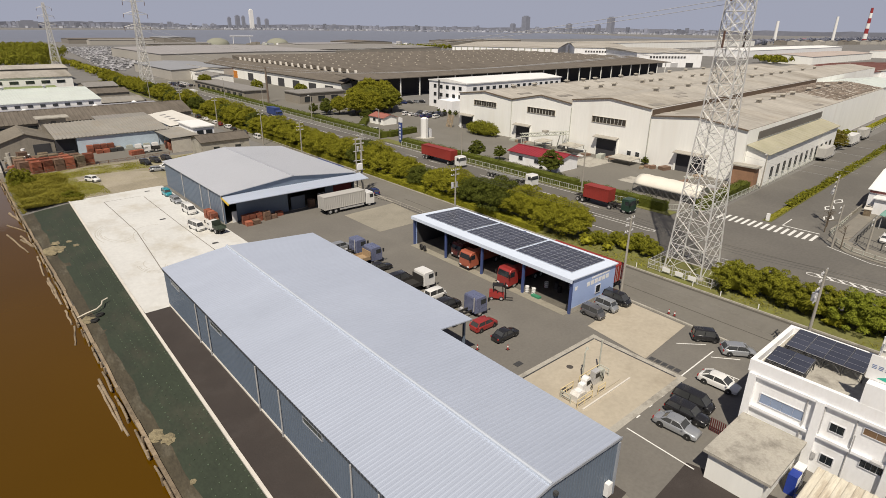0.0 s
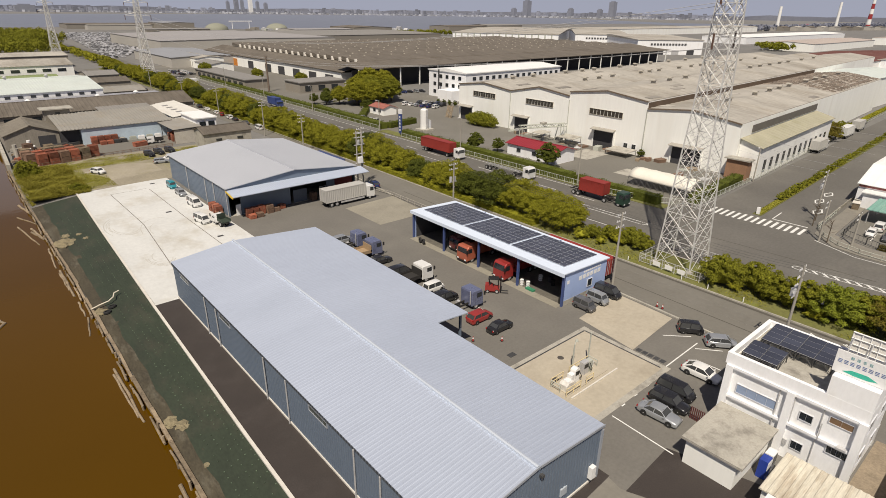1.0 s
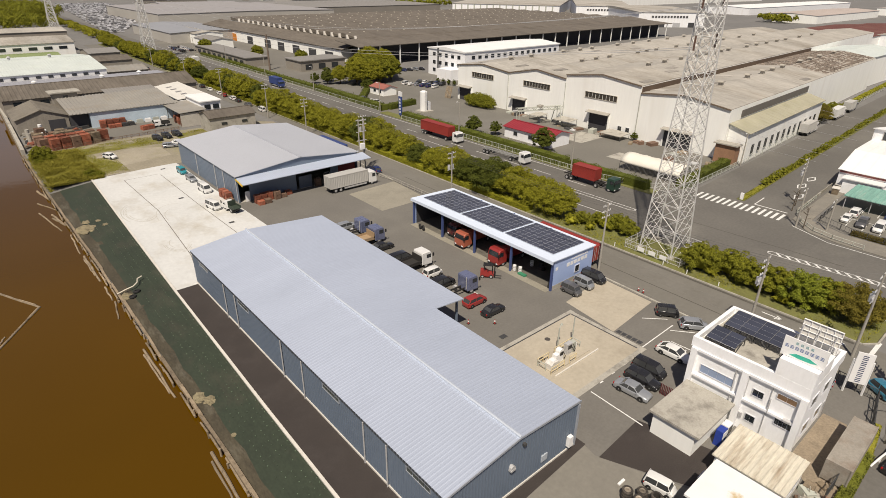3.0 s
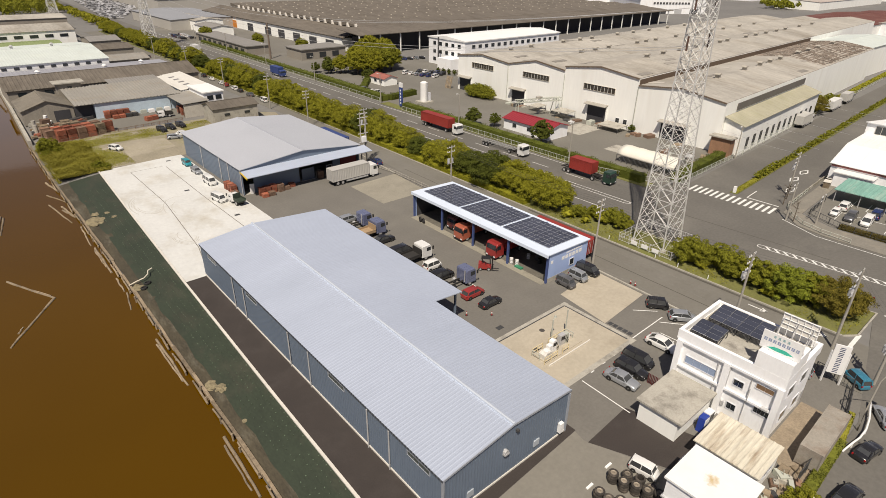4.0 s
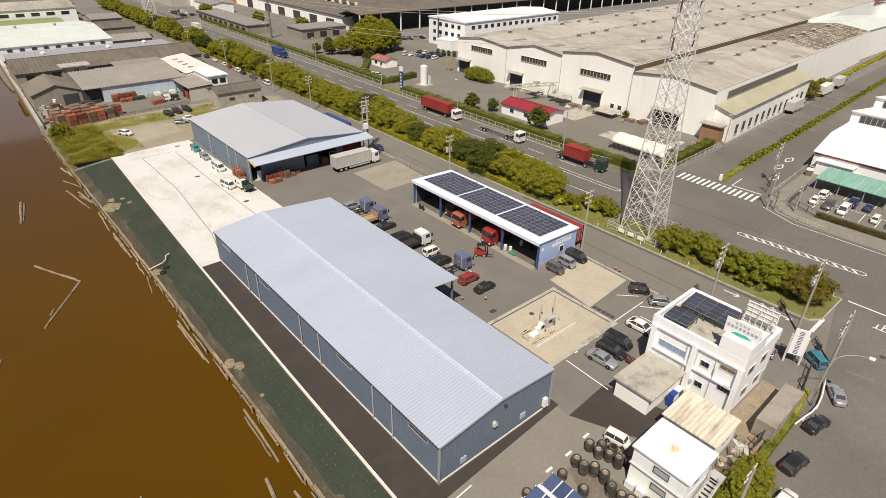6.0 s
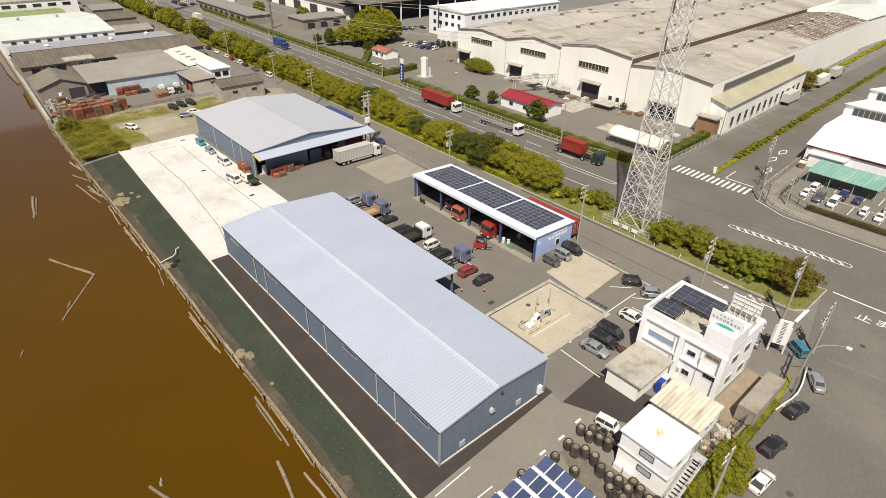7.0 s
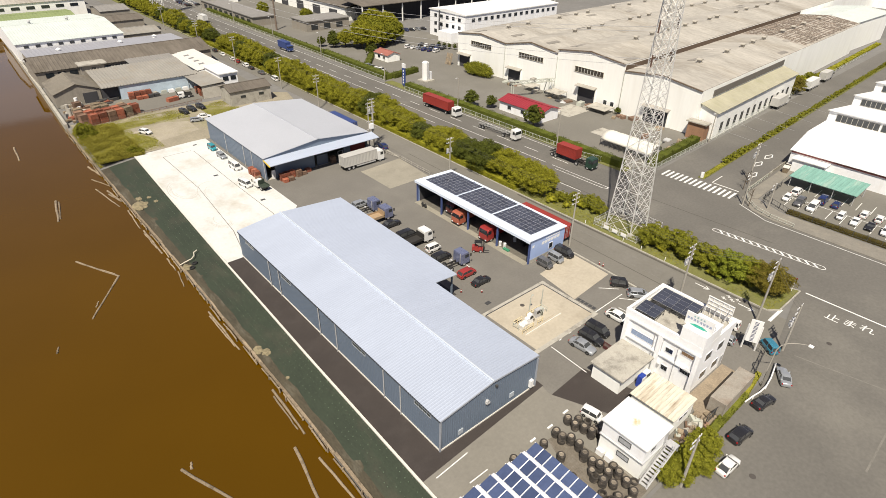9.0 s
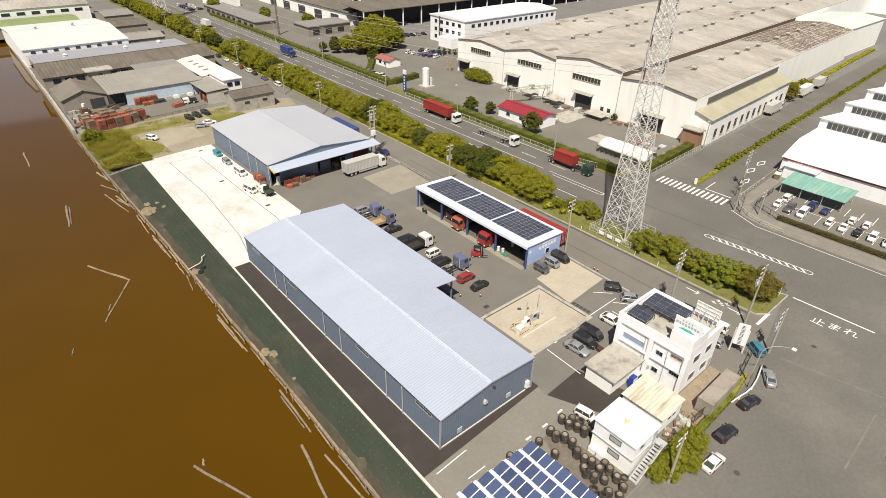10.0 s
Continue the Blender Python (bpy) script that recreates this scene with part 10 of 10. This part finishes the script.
truck(43.4, 174.6, 172, "small white pickup truck in the works yard", PAINT["white"], "flat", 4.4, 1.7, 1.9)
for i in range(6):
    bm = bmesh.new(); x = 12.0 + rs.uniform(-1.5, 2.5); y = 181 + rs.uniform(-8, 4)
    tube(bm, (x, y, 0), (x, y, rs.uniform(1.5, 4.0)), 0.5, n=10); tube(bm, (x, y, 1.0), (x + 1.2, y, 1.0), 0.25, n=8)
    single("duct", bm, SIGN_WHITE if i % 2 else CONC_GREY, "pale pipe and duct clutter by the old workshop", "duct", group="ducts")
slab("ground", [(11, 166), (48, 170), (68, 168), (68, 214), (11, 214)], -0.2, 0.004, ASPHALT_OLD, "worn works yard")
# boards, sheets and scrap lying about the works yard
rs = random.Random(31)
for i in range(120):
    x, y = (rs.uniform(11.5, 27), rs.uniform(166.5, 186)) if i < 60 else (rs.uniform(10.2, 16), rs.uniform(168, 186))
    bm = bmesh.new(); w, d, h = rs.uniform(0.4, 1.6), rs.uniform(0.2, 0.8), rs.uniform(0.1, 1.1)
    prism(bm, [(-w, 0), (w, 0), (w * rs.uniform(0.8, 1.0), h), (-w * rs.uniform(0.7, 1.0), h * rs.uniform(0.7, 1.0))], "y", -d, d)
    # each tapered block stands for a loose piece of scrap
    single("yard_crate", bm, rs.choice((TIMBER, PALLET_BROWN, CONC_GREY, PALLET_RED, STEEL_DK, TIMBER)), "weathered piece of scrap lying in the cluttered works yard", "crate", group="works yard crates", m=pose(x, y, 0.004, 0, 0, rs.uniform(-25, 25)))
# skids, bins and pallets along the factory wall
for i in range(34):
    x, y = (rs.uniform(136.5, 141.5), rs.uniform(56, 127)) if i < 24 else (rs.uniform(121, 134), rs.uniform(50, 60))
    bm = bmesh.new(); w, d, h = rs.uniform(0.5, 1.4), rs.uniform(0.4, 1.0), rs.uniform(0.2, 1.3)
    prism(bm, [(-w, 0), (w, 0), (w * rs.uniform(0.85, 1.0), h), (-w * rs.uniform(0.8, 1.0), h * rs.uniform(0.75, 1.0))], "y", -d, d)
    single("skid_load", bm, rs.choice((TIMBER, FENCE_PALE, CONC_GREY, STEEL_DK, PALLET_BROWN, STEEL)), "stacked goods and skids on the factory forecourt", "goods", group="forecourt goods", m=pose(x, y, 0.004, 0, 0, rs.uniform(-20, 20)))
slab("pavement", rect(121.5, 127.5, 66.5, 72.5), -0.2, 0.014, CONC_GREY, "pale concrete pad on the factory forecourt", "pavement")
slab("pavement", rect(127, 138, 84.5, 92.5), -0.2, 0.014, CONC_GREY, "pale concrete pad before a factory door", "pavement")
slab("ground", [(26.8, -2.5), (32.2, -2.5), (32.3, 1.0), (31.2, 9.0), (29.0, 9.3), (27.2, 4.5)], -0.2, 0.008, mat("yard_dirt", (0.145, 0.125, 0.098), 0.95, var=0.35, scale=0.8, fine=5, bump=0.03, stain=(0.21, 0.19, 0.16), stain_amt=0.7, stain_scale=0.5), "brown dirt under the tyre stacks")
# street sign of the depot
sg = thing("street_sign", "white board on two posts with dark blue lettering", "sign", m=pose(64.5, 1.1, 0, 0, 0, -68))
for x in (-0.9, 0.9):
    bm = bmesh.new(); bar(bm, (x, 0.1, 0), (x, 0.1, 4.4), 0.16); part("post", bm, SIGN_WHITE, sg)
bm = bmesh.new(); box(bm, -0.8, 0.8, -0.08, 0.06, 1.5, 5.4); part("board", bm, SIGN_WHITE, sg)
for i in range(5):
    glyph_bars(sg, -0.3, 4.57 - i * 0.72, 0.58, mat("sign_ink", (0.05, 0.06, 0.13), 0.5, bump=0.0), None, -0.1, -0.082)
# stop sign and bollards at the verge tip
t_ = thing("road_sign", "red and white road sign on a pole at the verge end", "sign", m=pose(84.8, 3.0, 0.1))
bm = bmesh.new(); tube(bm, (0, 0, 0), (0, 0, 2.6), 0.05); part("post", bm, SIGN_WHITE, t_)
bm = bmesh.new(); tube(bm, (-0.03, 0, 2.5), (0.03, 0, 2.5), 0.42, n=3); part("plate", bm, PAINT["red"], t_)
t_ = thing("road_sign", "white marker post at the median end", "sign", m=pose(116.9, 36.2, 0.1)); bm = bmesh.new(); box(bm, -0.2, 0.2, -0.3, 0.3, 0, 1.4); part("plate", bm, SIGN_WHITE, t_)
for y in (27.0, 31.0, 22.0, 40):
    t_ = thing("marker_post", "short white marker post on the kerb", "bollard", group="marker posts", m=pose(76.7, y, 0.1)); bm = bmesh.new(); tube(bm, (0, 0, 0), (0, 0, 0.7), 0.07); part("post", bm, SIGN_WHITE, t_)
# junk between huts and street
for i in range(26):
    x, y = rs.uniform(39.5, 48), rs.uniform(-2.2, -0.6)
    bm = bmesh.new(); w, d, h = rs.uniform(0.2, 0.7), rs.uniform(0.2, 0.5), rs.uniform(0.15, 0.8); box(bm, -w, w, -d, d, 0, h)
    if i % 3 == 0:
        bar(bm, (0, 0, 0), (rs.uniform(-0.4, 0.4), 0.2, h + rs.uniform(0.3, 1.0)), 0.06)
    single("scrap_box", bm, rs.choice((CONC_GREY, PALLET_BROWN, TIMBER, TIMBER, STEEL_DK, FENCE_PALE)), "weathered odds and ends heaped beside the hut", "scrap", group="scrap heap", m=pose(x, y, 0, 0, 0, rs.uniform(0, 90)))
slab("ground", [(39, -2.8), (49, -2.8), (58.5, -0.2), (58.5, 2.0), (49.2, 2.0), (46.6, -0.5), (39, -1.2)], -0.2, 0.02, mat("bare_sand", (0.26, 0.21, 0.15), 0.95, var=0.3, scale=0.5, fine=4, bump=0.03, stain=(0.16, 0.13, 0.095), stain_amt=0.6, stain_scale=0.6), "bare sandy ground beside the office")
t_ = thing("vending_fence", "dark red slatted screen beside the parked cars", "screen"); bm = bmesh.new()
for i in range(8):
    box(bm, 48.0, 48.06, 13.6 + i * 0.18, 13.7 + i * 0.18, 0, 1.4)
part("slats", bm, PAINT["brown"], t_)

# ---- far land: works, woods, city across the bay ----
rs = random.Random(99)
ROOF_FAR = mat("roof_far_bluegrey", (0.26, 0.27, 0.29), 0.8, var=0.1, scale=0.03, bump=0.0)
far_roofs = [ROOF_GREYTILE, ROOF_GREYTILE, ROOF_SLATE, ROOF_DARK, ROOF_DARK, ROOF_FAR]
FAR_DARK = mat("far_wall_brown", (0.24, 0.22, 0.19), 0.8, var=0.15, scale=0.05, bump=0.0)
FAR_WALL = mat("far_wall_grey", (0.42, 0.40, 0.36), 0.8, var=0.1, scale=0.05, bump=0.0)


def far_hall(x0, x1, y0, y1, e, r, wall=None, roof=None, label="long sheet-roofed hall in the distance"):
    ax = "x" if x1 - x0 > y1 - y0 else "y"
    t_ = gable_house("far_hall", label, "building", x0, x1, y0, y1, e, r, ax, wall or rs.choice((FAR_WALL, FAR_WALL, FAR_DARK)), roof or rs.choice(far_roofs), pitch=6, h=0.1)
    return t_


ROOF_FAR_GREY = mat("roof_far_lavender", (0.30, 0.29, 0.29), 0.8, var=0.12, scale=0.02, fine=0.2, bump=0.0, stain=(0.23, 0.21, 0.19), stain_amt=0.5, stain_scale=0.02)
ROOF_FAR_PINK = mat("roof_far_beige", (0.43, 0.37, 0.33), 0.8, var=0.12, scale=0.03, fine=0.3, bump=0.0)
for x0, x1, y0, y1, e, r, wm, rm, lab in ((150, 320, 538, 715, 9.4, 10.2, FAR_WALL, ROOF_FAR_GREY, "vast flat grey roof of a distant depot"),
        (326, 520, 605, 760, 8.2, 9.0, FAR_DARK, ROOF_GREYTILE, "wide brown-grey roof of a distant works"), (116, 160, 398, 486, 6.2, 7.2, FAR_WALL, ROOF_FAR, "hall with a blue-grey roof by the distant road"),
        (182, 350, 1165, 1235, 7.0, 8.2, FAR_DARK, ROOF_DARK, "long brown shed near the bay"), (200, 296, 1096, 1120, 7.0, 8.0, FAR_WALL, ROOF_TAN, "long tan shed near the bay"),
        (318, 372, 1114, 1200, 10.0, 11.0, FAR_DARK, ROOF_FAR, "blue-grey block near the bay"), (230, 330, 800, 850, 6.0, 6.8, FAR_WALL, ROOF_FAR_GREY, "low grey hall beyond the parked cars"),
        (240, 330, 920, 960, 6.0, 7.0, FAR_DARK, ROOF_GREYTILE, "low brown hall beyond the parked cars"), (420, 520, 820, 880, 7.0, 8.0, FAR_WALL, ROOF_FAR_GREY, "low grey hall near the bay"),
        (560, 640, 880, 960, 7.0, 9.0, FAR_DARK, ROOF_DARK, "brown shed at the edge of the bay"), (760, 860, 860, 920, 8.0, 10.0, FAR_DARK, ROOF_DARK, "brown shed at the edge of the bay"), (905, 1010, 900, 960, 8.0, 10.0, FAR_DARK, ROOF_GREYTILE, "grey shed at the edge of the bay"),
        (800, 1450, 575, 650, 11.0, 13.0, CREAM_WALL, ROOF_SLATE, "very long pale hall of the distant works"), (820, 1220, 335, 395, 8.5, 10.0, WHITE_WALL, ROOF_WHITE, "long white-roofed hall of the distant works"),
        (720, 940, 222, 276, 8.0, 9.6, CREAM_WALL, ROOF_FAR_PINK, "beige-roofed hall of the distant works"), (1000, 1400, 150, 240, 9.0, 11.0, CREAM_WALL, ROOF_FAR_PINK, "beige-roofed hall of the distant works"),
        (470, 625, 120, 152, 8.5, 9.4, FAR_DARK, ROOF_RUSTRED, "rust-red roofed hall of the distant works"), (460, 700, 60, 112, 10.0, 12.0, WHITE_WALL, ROOF_SLATE, "wide hall of the distant works"),
        (330, 520, -60, 20, 9.0, 11.0, WHITE_WALL, ROOF_WHITE, "wide white hall of the distant works"), (560, 800, -60, 30, 10.0, 12.0, WHITE_WALL, ROOF_RUSTRED, "rust-red roofed hall of the distant works")):
    far_hall(x0, x1, y0, y1, e, r, wm, rm, lab)
# domed stores, a travelling crane and pale yards by the bay
dome_mat = mat("dome_olive_grey", (0.25, 0.255, 0.20), 0.8, var=0.12, scale=0.05, bump=0.0)
for x, y, s in ((392, 1062, 20), (490, 1030, 20)):
    bm = bmesh.new(); bmesh.ops.create_icosphere(bm, subdivisions=3, radius=1)
    bmesh.ops.delete(bm, geom=[v for v in bm.verts if v.co.z < -0.02], context="VERTS")
    for v in bm.verts:
        v.co = Vector((v.co.x * s, v.co.y * s, v.co.z * 11))
    single("domed_store", bm, dome_mat, "olive-grey domed store at the edge of the bay", "store", group="domed stores", m=pose(x, y, 0), smooth=True)
t_ = thing("bay_crane", "white travelling gantry crane by the bay", "crane")
for x in (430, 462):
    bm = bmesh.new(); bar(bm, (x, 1085, 0), (x, 1085, 13), 1.0); part("leg", bm, SIGN_WHITE, t_)
bm = bmesh.new(); bar(bm, (424, 1085, 13), (468, 1085, 13), 1.2); part("beam", bm, SIGN_WHITE, t_)
for i in range(26):
    x, y = (rs.uniform(420, 500), rs.uniform(990, 1040)) if i < 14 else (rs.uniform(500, 720), rs.uniform(890, 960))
    bm = bmesh.new(); w, d, h = rs.uniform(2, 7), rs.uniform(2, 5), rs.uniform(2, 5)
    prism(bm, [(-w, 0), (w, 0), (w, h), (0, h * 1.25), (-w, h)], "y", -d, d)
    single("port_shed", bm, rs.choice((SIGN_WHITE, FENCE_PALE, STEEL, FAR_DARK)), "small pale shed by the bay", "shed", group="port sheds", m=pose(x, y, 0, 0, 0, rs.uniform(-30, 30)))
bm = bmesh.new(); prism(bm, [(-22, 0), (22, 0), (22, 9), (0, 12), (-22, 9)], "y", -12, 12); single("red_shed", bm, PAINT["red"], "bright red shed on the far shore", "shed", m=pose(2110, 690, 0, 0, 0, -20))
bm = bmesh.new(); box(bm, 0, 132, 0, 300, 0, 11)
t_ = thing("logistics_hall", "wide white-walled logistics hall with a grey roof", "building", group="white logistics halls", m=pose(506, 565, 0, 0, 0, -56))
part("wall", bm, WHITE_WALL, t_)
bm = bmesh.new(); prism(bm, [(-0.6, 11), (300.6, 11), (300.6, 11.4), (150, 13.5), (-0.6, 11.4)], "x", -0.6, 132.6); part("roof", bm, ROOF_SLATE, t_)
for i in range(16):
    bm = bmesh.new(); box(bm, 3 + i * 8, 4.6 + i * 8, -0.3, 0.0, 2, 10.5); part("pilaster", bm, FENCE_PALE, t_)
for x, y, a, L, D, h in ((512, 307, -37.6, 64, 150, 13.0), (545, 405, -50.7, 58, 200, 14.0)):
    t_ = thing("logistics_hall", "large white logistics hall with dark lettering on its front", "building", group="white logistics halls", m=pose(x, y, 0, 0, 0, a))
    y0, y1 = sorted((0, D))
    bm = bmesh.new(); box(bm, 0, L, y0, y1, 0, h); part("wall", bm, WHITE_WALL, t_)
    bm = bmesh.new(); prism(bm, [(y0 - 0.6, h), (y1 + 0.6, h), (y1 + 0.6, h + 0.4), ((y0 + y1) / 2, h + 2.2), (y0 - 0.6, h + 0.4)], "x", -0.6, L + 0.6); part("roof", bm, ROOF_SLATE, t_)
    s_ = -0.3 if D > 0 else 0.3
    lo, hi = sorted((0, s_))
    for i in range(12):
        bm = bmesh.new(); box(bm, L * 0.2 + i * 3.0, L * 0.2 + i * 3.0 + 1.9, lo, hi, h - 4.6, h - 2.9); part("lettering", bm, STEEL_DK, t_)
    for i in range(int(L / 15)):
        bm = bmesh.new(); box(bm, 4 + i * 15, 11 + i * 15, lo, hi, 0, 4.2); part("dock_door", bm, DARK_IN if i % 2 else STEEL, t_)
# parked new cars in the distance along the road
bm = bmesh.new()
for j in range(48):
    y = 498 + j * 10.2
    x, xe = 100 + 0.09 * (y - 498), min(148, 112 + 0.35 * (y - 498)) if y < 725 else 205
    while x < xe:
        if rs.random() < 0.86:
            yy = y + rs.uniform(-1, 1)
            box(bm, x, x + 1.8, yy, yy + 4.4, 0.3, 0.9); box(bm, x + 0.15, x + 1.65, yy + 1.0, yy + 3.4, 0.9, 1.45)
        x += 2.7
single("car_field", bm, mat("distant_cars", (0.35, 0.35, 0.36), 0.4, bump=0.0, isl=0.9), "field of parked cars in the distance", "cars", kind="stuff")
# woods
def woods(label, boxes, n_per, h, seed, material, leaf=1.1):
    r = np.random.RandomState(seed)
    verts, faces = [], []
    for x0, x1, y0, y1 in boxes:
        n_ = int((x1 - x0) * (y1 - y0) * n_per)
        c = np.stack([r.uniform(x0, x1, n_), r.uniform(y0, y1, n_), r.uniform(0.45, 0.8, n_) * h], 1)
        k_ = 90
        off = r.normal(size=(n_ * k_, 3)); off /= np.linalg.norm(off, axis=1)[:, None]
        off[:, 2] = np.abs(off[:, 2]) - 0.5
        p = np.repeat(c, k_, 0) + off * np.array([2.6, 2.6, h * 0.42])
        nr = off + r.normal(size=p.shape) * 0.4; nr /= np.linalg.norm(nr, axis=1)[:, None]
        t = np.cross(nr, r.normal(size=p.shape)); t /= np.linalg.norm(t, axis=1)[:, None]
        b = np.cross(nr, t); s = leaf * r.uniform(0.6, 1.2, (len(p), 1))
        q = np.stack([p - t * s, p - b * s, p + t * s, p + b * s], 1).reshape(-1, 3)
        base = len(verts); verts += q.tolist(); faces += (np.arange(len(q)).reshape(-1, 4) + base).tolist()
    me = bpy.data.meshes.new("woods"); me.from_pydata(verts, [], faces); me.materials.append(material)
    return tagged(new("woods", me), label, "woods", kind="stuff")


woods("dense green wood by the river in the distance", [(14, 66, 512, 640), (30, 98, 640, 800)], 0.05, 14, 5, LEAF_MID, 0.5)
woods("row of roadside trees far along the road", [(84, 92, 425, 900)], 0.05, 5, 6, LEAF, 0.5)
woods("trees among the distant works", [(692, 735, 240, 276), (560, 640, 305, 318), (530, 625, 700, 735)], 0.03, 9, 7, LEAF_MID, 0.8)
# shore trees wear the haze-tinted wood colour
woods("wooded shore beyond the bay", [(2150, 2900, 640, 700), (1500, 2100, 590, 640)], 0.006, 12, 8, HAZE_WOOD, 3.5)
# city and hills across the bay, haze put into their colours
bm = bmesh.new()
for i in range(3000):
    a = rs.uniform(-8, 66)
    d = rs.uniform(4080, 4460)
    x, y = d * math.sin(radians(a)), d * math.cos(radians(a))
    w, h = rs.uniform(3, 12), rs.choice((5, 6, 8, 11, 16)) * rs.uniform(0.7, 1.3) + (22 if rs.random() < 0.07 else 0)
    box(bm, x - w, x + w, y - 10, y + 10, 0, h)
for i in range(60):
    a = -8 + i * 1.25
    x, y = 4060 * math.sin(radians(a)), 4060 * math.cos(radians(a))
    if rs.random() < 0.85:
        box(bm, x - 46, x + 46, y - 6, y + 6, 0, 4.5)
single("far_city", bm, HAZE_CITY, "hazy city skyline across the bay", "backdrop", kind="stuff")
bm = bmesh.new()
for i in range(700):
    a = rs.uniform(-8, 66)
    d = rs.uniform(4030, 4075)
    x, y = d * math.sin(radians(a)), d * math.cos(radians(a))
    w, h = rs.uniform(2, 8), rs.uniform(4, 12)
    box(bm, x - w, x + w, y - 4, y + 4, 0, h)
# pale shore houses, their colour tinted for haze too
single("far_city", bm, mat("far_city_pale_hazed", (0.44, 0.455, 0.50), 0.9, var=0.1, scale=0.01, fine=0.05, bump=0.0, isl=0.4), "pale buildings along the far shore", "backdrop", kind="stuff")
for a, d, w, h in ((23.3, 4150, 11, 118), (22.6, 4150, 9, 78), (22.1, 4180, 12, 82), (21.4, 4160, 9, 70), (23.9, 4150, 9, 72), (24.6, 4150, 10, 62), (48.6, 4100, 20, 100), (47.4, 4120, 14, 52), (56.3, 4080, 18, 98), (55.2, 4100, 14, 52), (52.6, 4100, 14, 56), (6.35, 4080, 46, 34), (12.5, 4090, 20, 30), (30.5, 4090, 30, 26), (38.0, 4090, 26, 24)):
    bm = bmesh.new(); x, y = d * math.sin(radians(a)), d * math.cos(radians(a))
    box(bm, x - w, x + w, y - w, y + w, 0, h); box(bm, x - w * 0.6, x + w * 0.6, y - w * 0.6, y + w * 0.6, h, h + 6)
    single("tower_block", bm, HAZE_CITY if h != 118 else ROOF_WHITE, "hazy tower block across the bay", "tower", group="far towers")
bm = bmesh.new()
prev = None
for i in range(121):
    a = -30 + i * 1.0
    x, y = 4700 * math.sin(radians(a)), 4700 * math.cos(radians(a))
    h = 30 + 16 * noise.noise((i * 0.11, 0, 5)) + 8 * noise.noise((i * 0.5, 2, 0))
    cur = (bm.verts.new((x, y, -5)), bm.verts.new((x * 0.998, y * 0.998, h)))
    if prev:
        bm.faces.new((prev[0], cur[0], cur[1], prev[1]))
    prev = cur
single("far_hills", bm, HAZE_WOOD, "hills on the horizon with the haze put into their colour", "backdrop", kind="structure")
# glowing wall added for the even lavender sky haze, also mirrored in the river
haze_mat = bpy.data.materials.new("sky_haze_glow"); haze_mat.use_nodes = True
hn = haze_mat.node_tree.nodes; hn.clear()
em = hn.new("ShaderNodeEmission"); em.inputs["Color"].default_value = (0.365, 0.395, 0.485, 1.0)
haze_mat.node_tree.links.new(em.outputs[0], hn.new("ShaderNodeOutputMaterial").inputs["Surface"])
bm = bmesh.new()
ring = [[bm.verts.new((4780 * math.sin(radians(a)), 4780 * math.cos(radians(a)), z)) for z in (-5, 1300)] for a in range(-40, 112, 2)]
for a, b in zip(ring, ring[1:]):
    bm.faces.new((a[0], b[0], b[1], a[1]))
single("backdrop", bm, haze_mat, "added glowing wall of pale lavender sky haze over the horizon", "backdrop", kind="structure")
# chimneys of the power works
for x, y, h, r, m_, lab in ((1620, 597, 56, 4.2, ROOF_WHITE, "tall white chimney of a distant plant"), (1950, 565, 72, 4.2, ROOF_WHITE, "tall white and grey chimney of a distant plant")):
    bm = bmesh.new(); tube(bm, (x, y, 0), (x, y, h), r, r * 0.75, n=16); single("chimney", bm, m_, lab, "chimney", group="far chimneys")
t_ = thing("chimney", "red and white banded lattice chimney of a distant plant", "chimney")
for i in range(7):
    bm = bmesh.new(); tube(bm, (2100, 527, i * 14), (2100, 527, (i + 1) * 14), 6.5 - i * 0.45, 6.5 - (i + 1) * 0.45, n=12); part("band", bm, PAINT["red"] if i % 2 == 0 else ROOF_WHITE, t_)
for i in range(14):
    x = 1500 + i * 55
    far_hall(x, x + 40, 600 - i * 12, 622 - i * 12, 8, 11, None, None, "pale shed of the distant port")
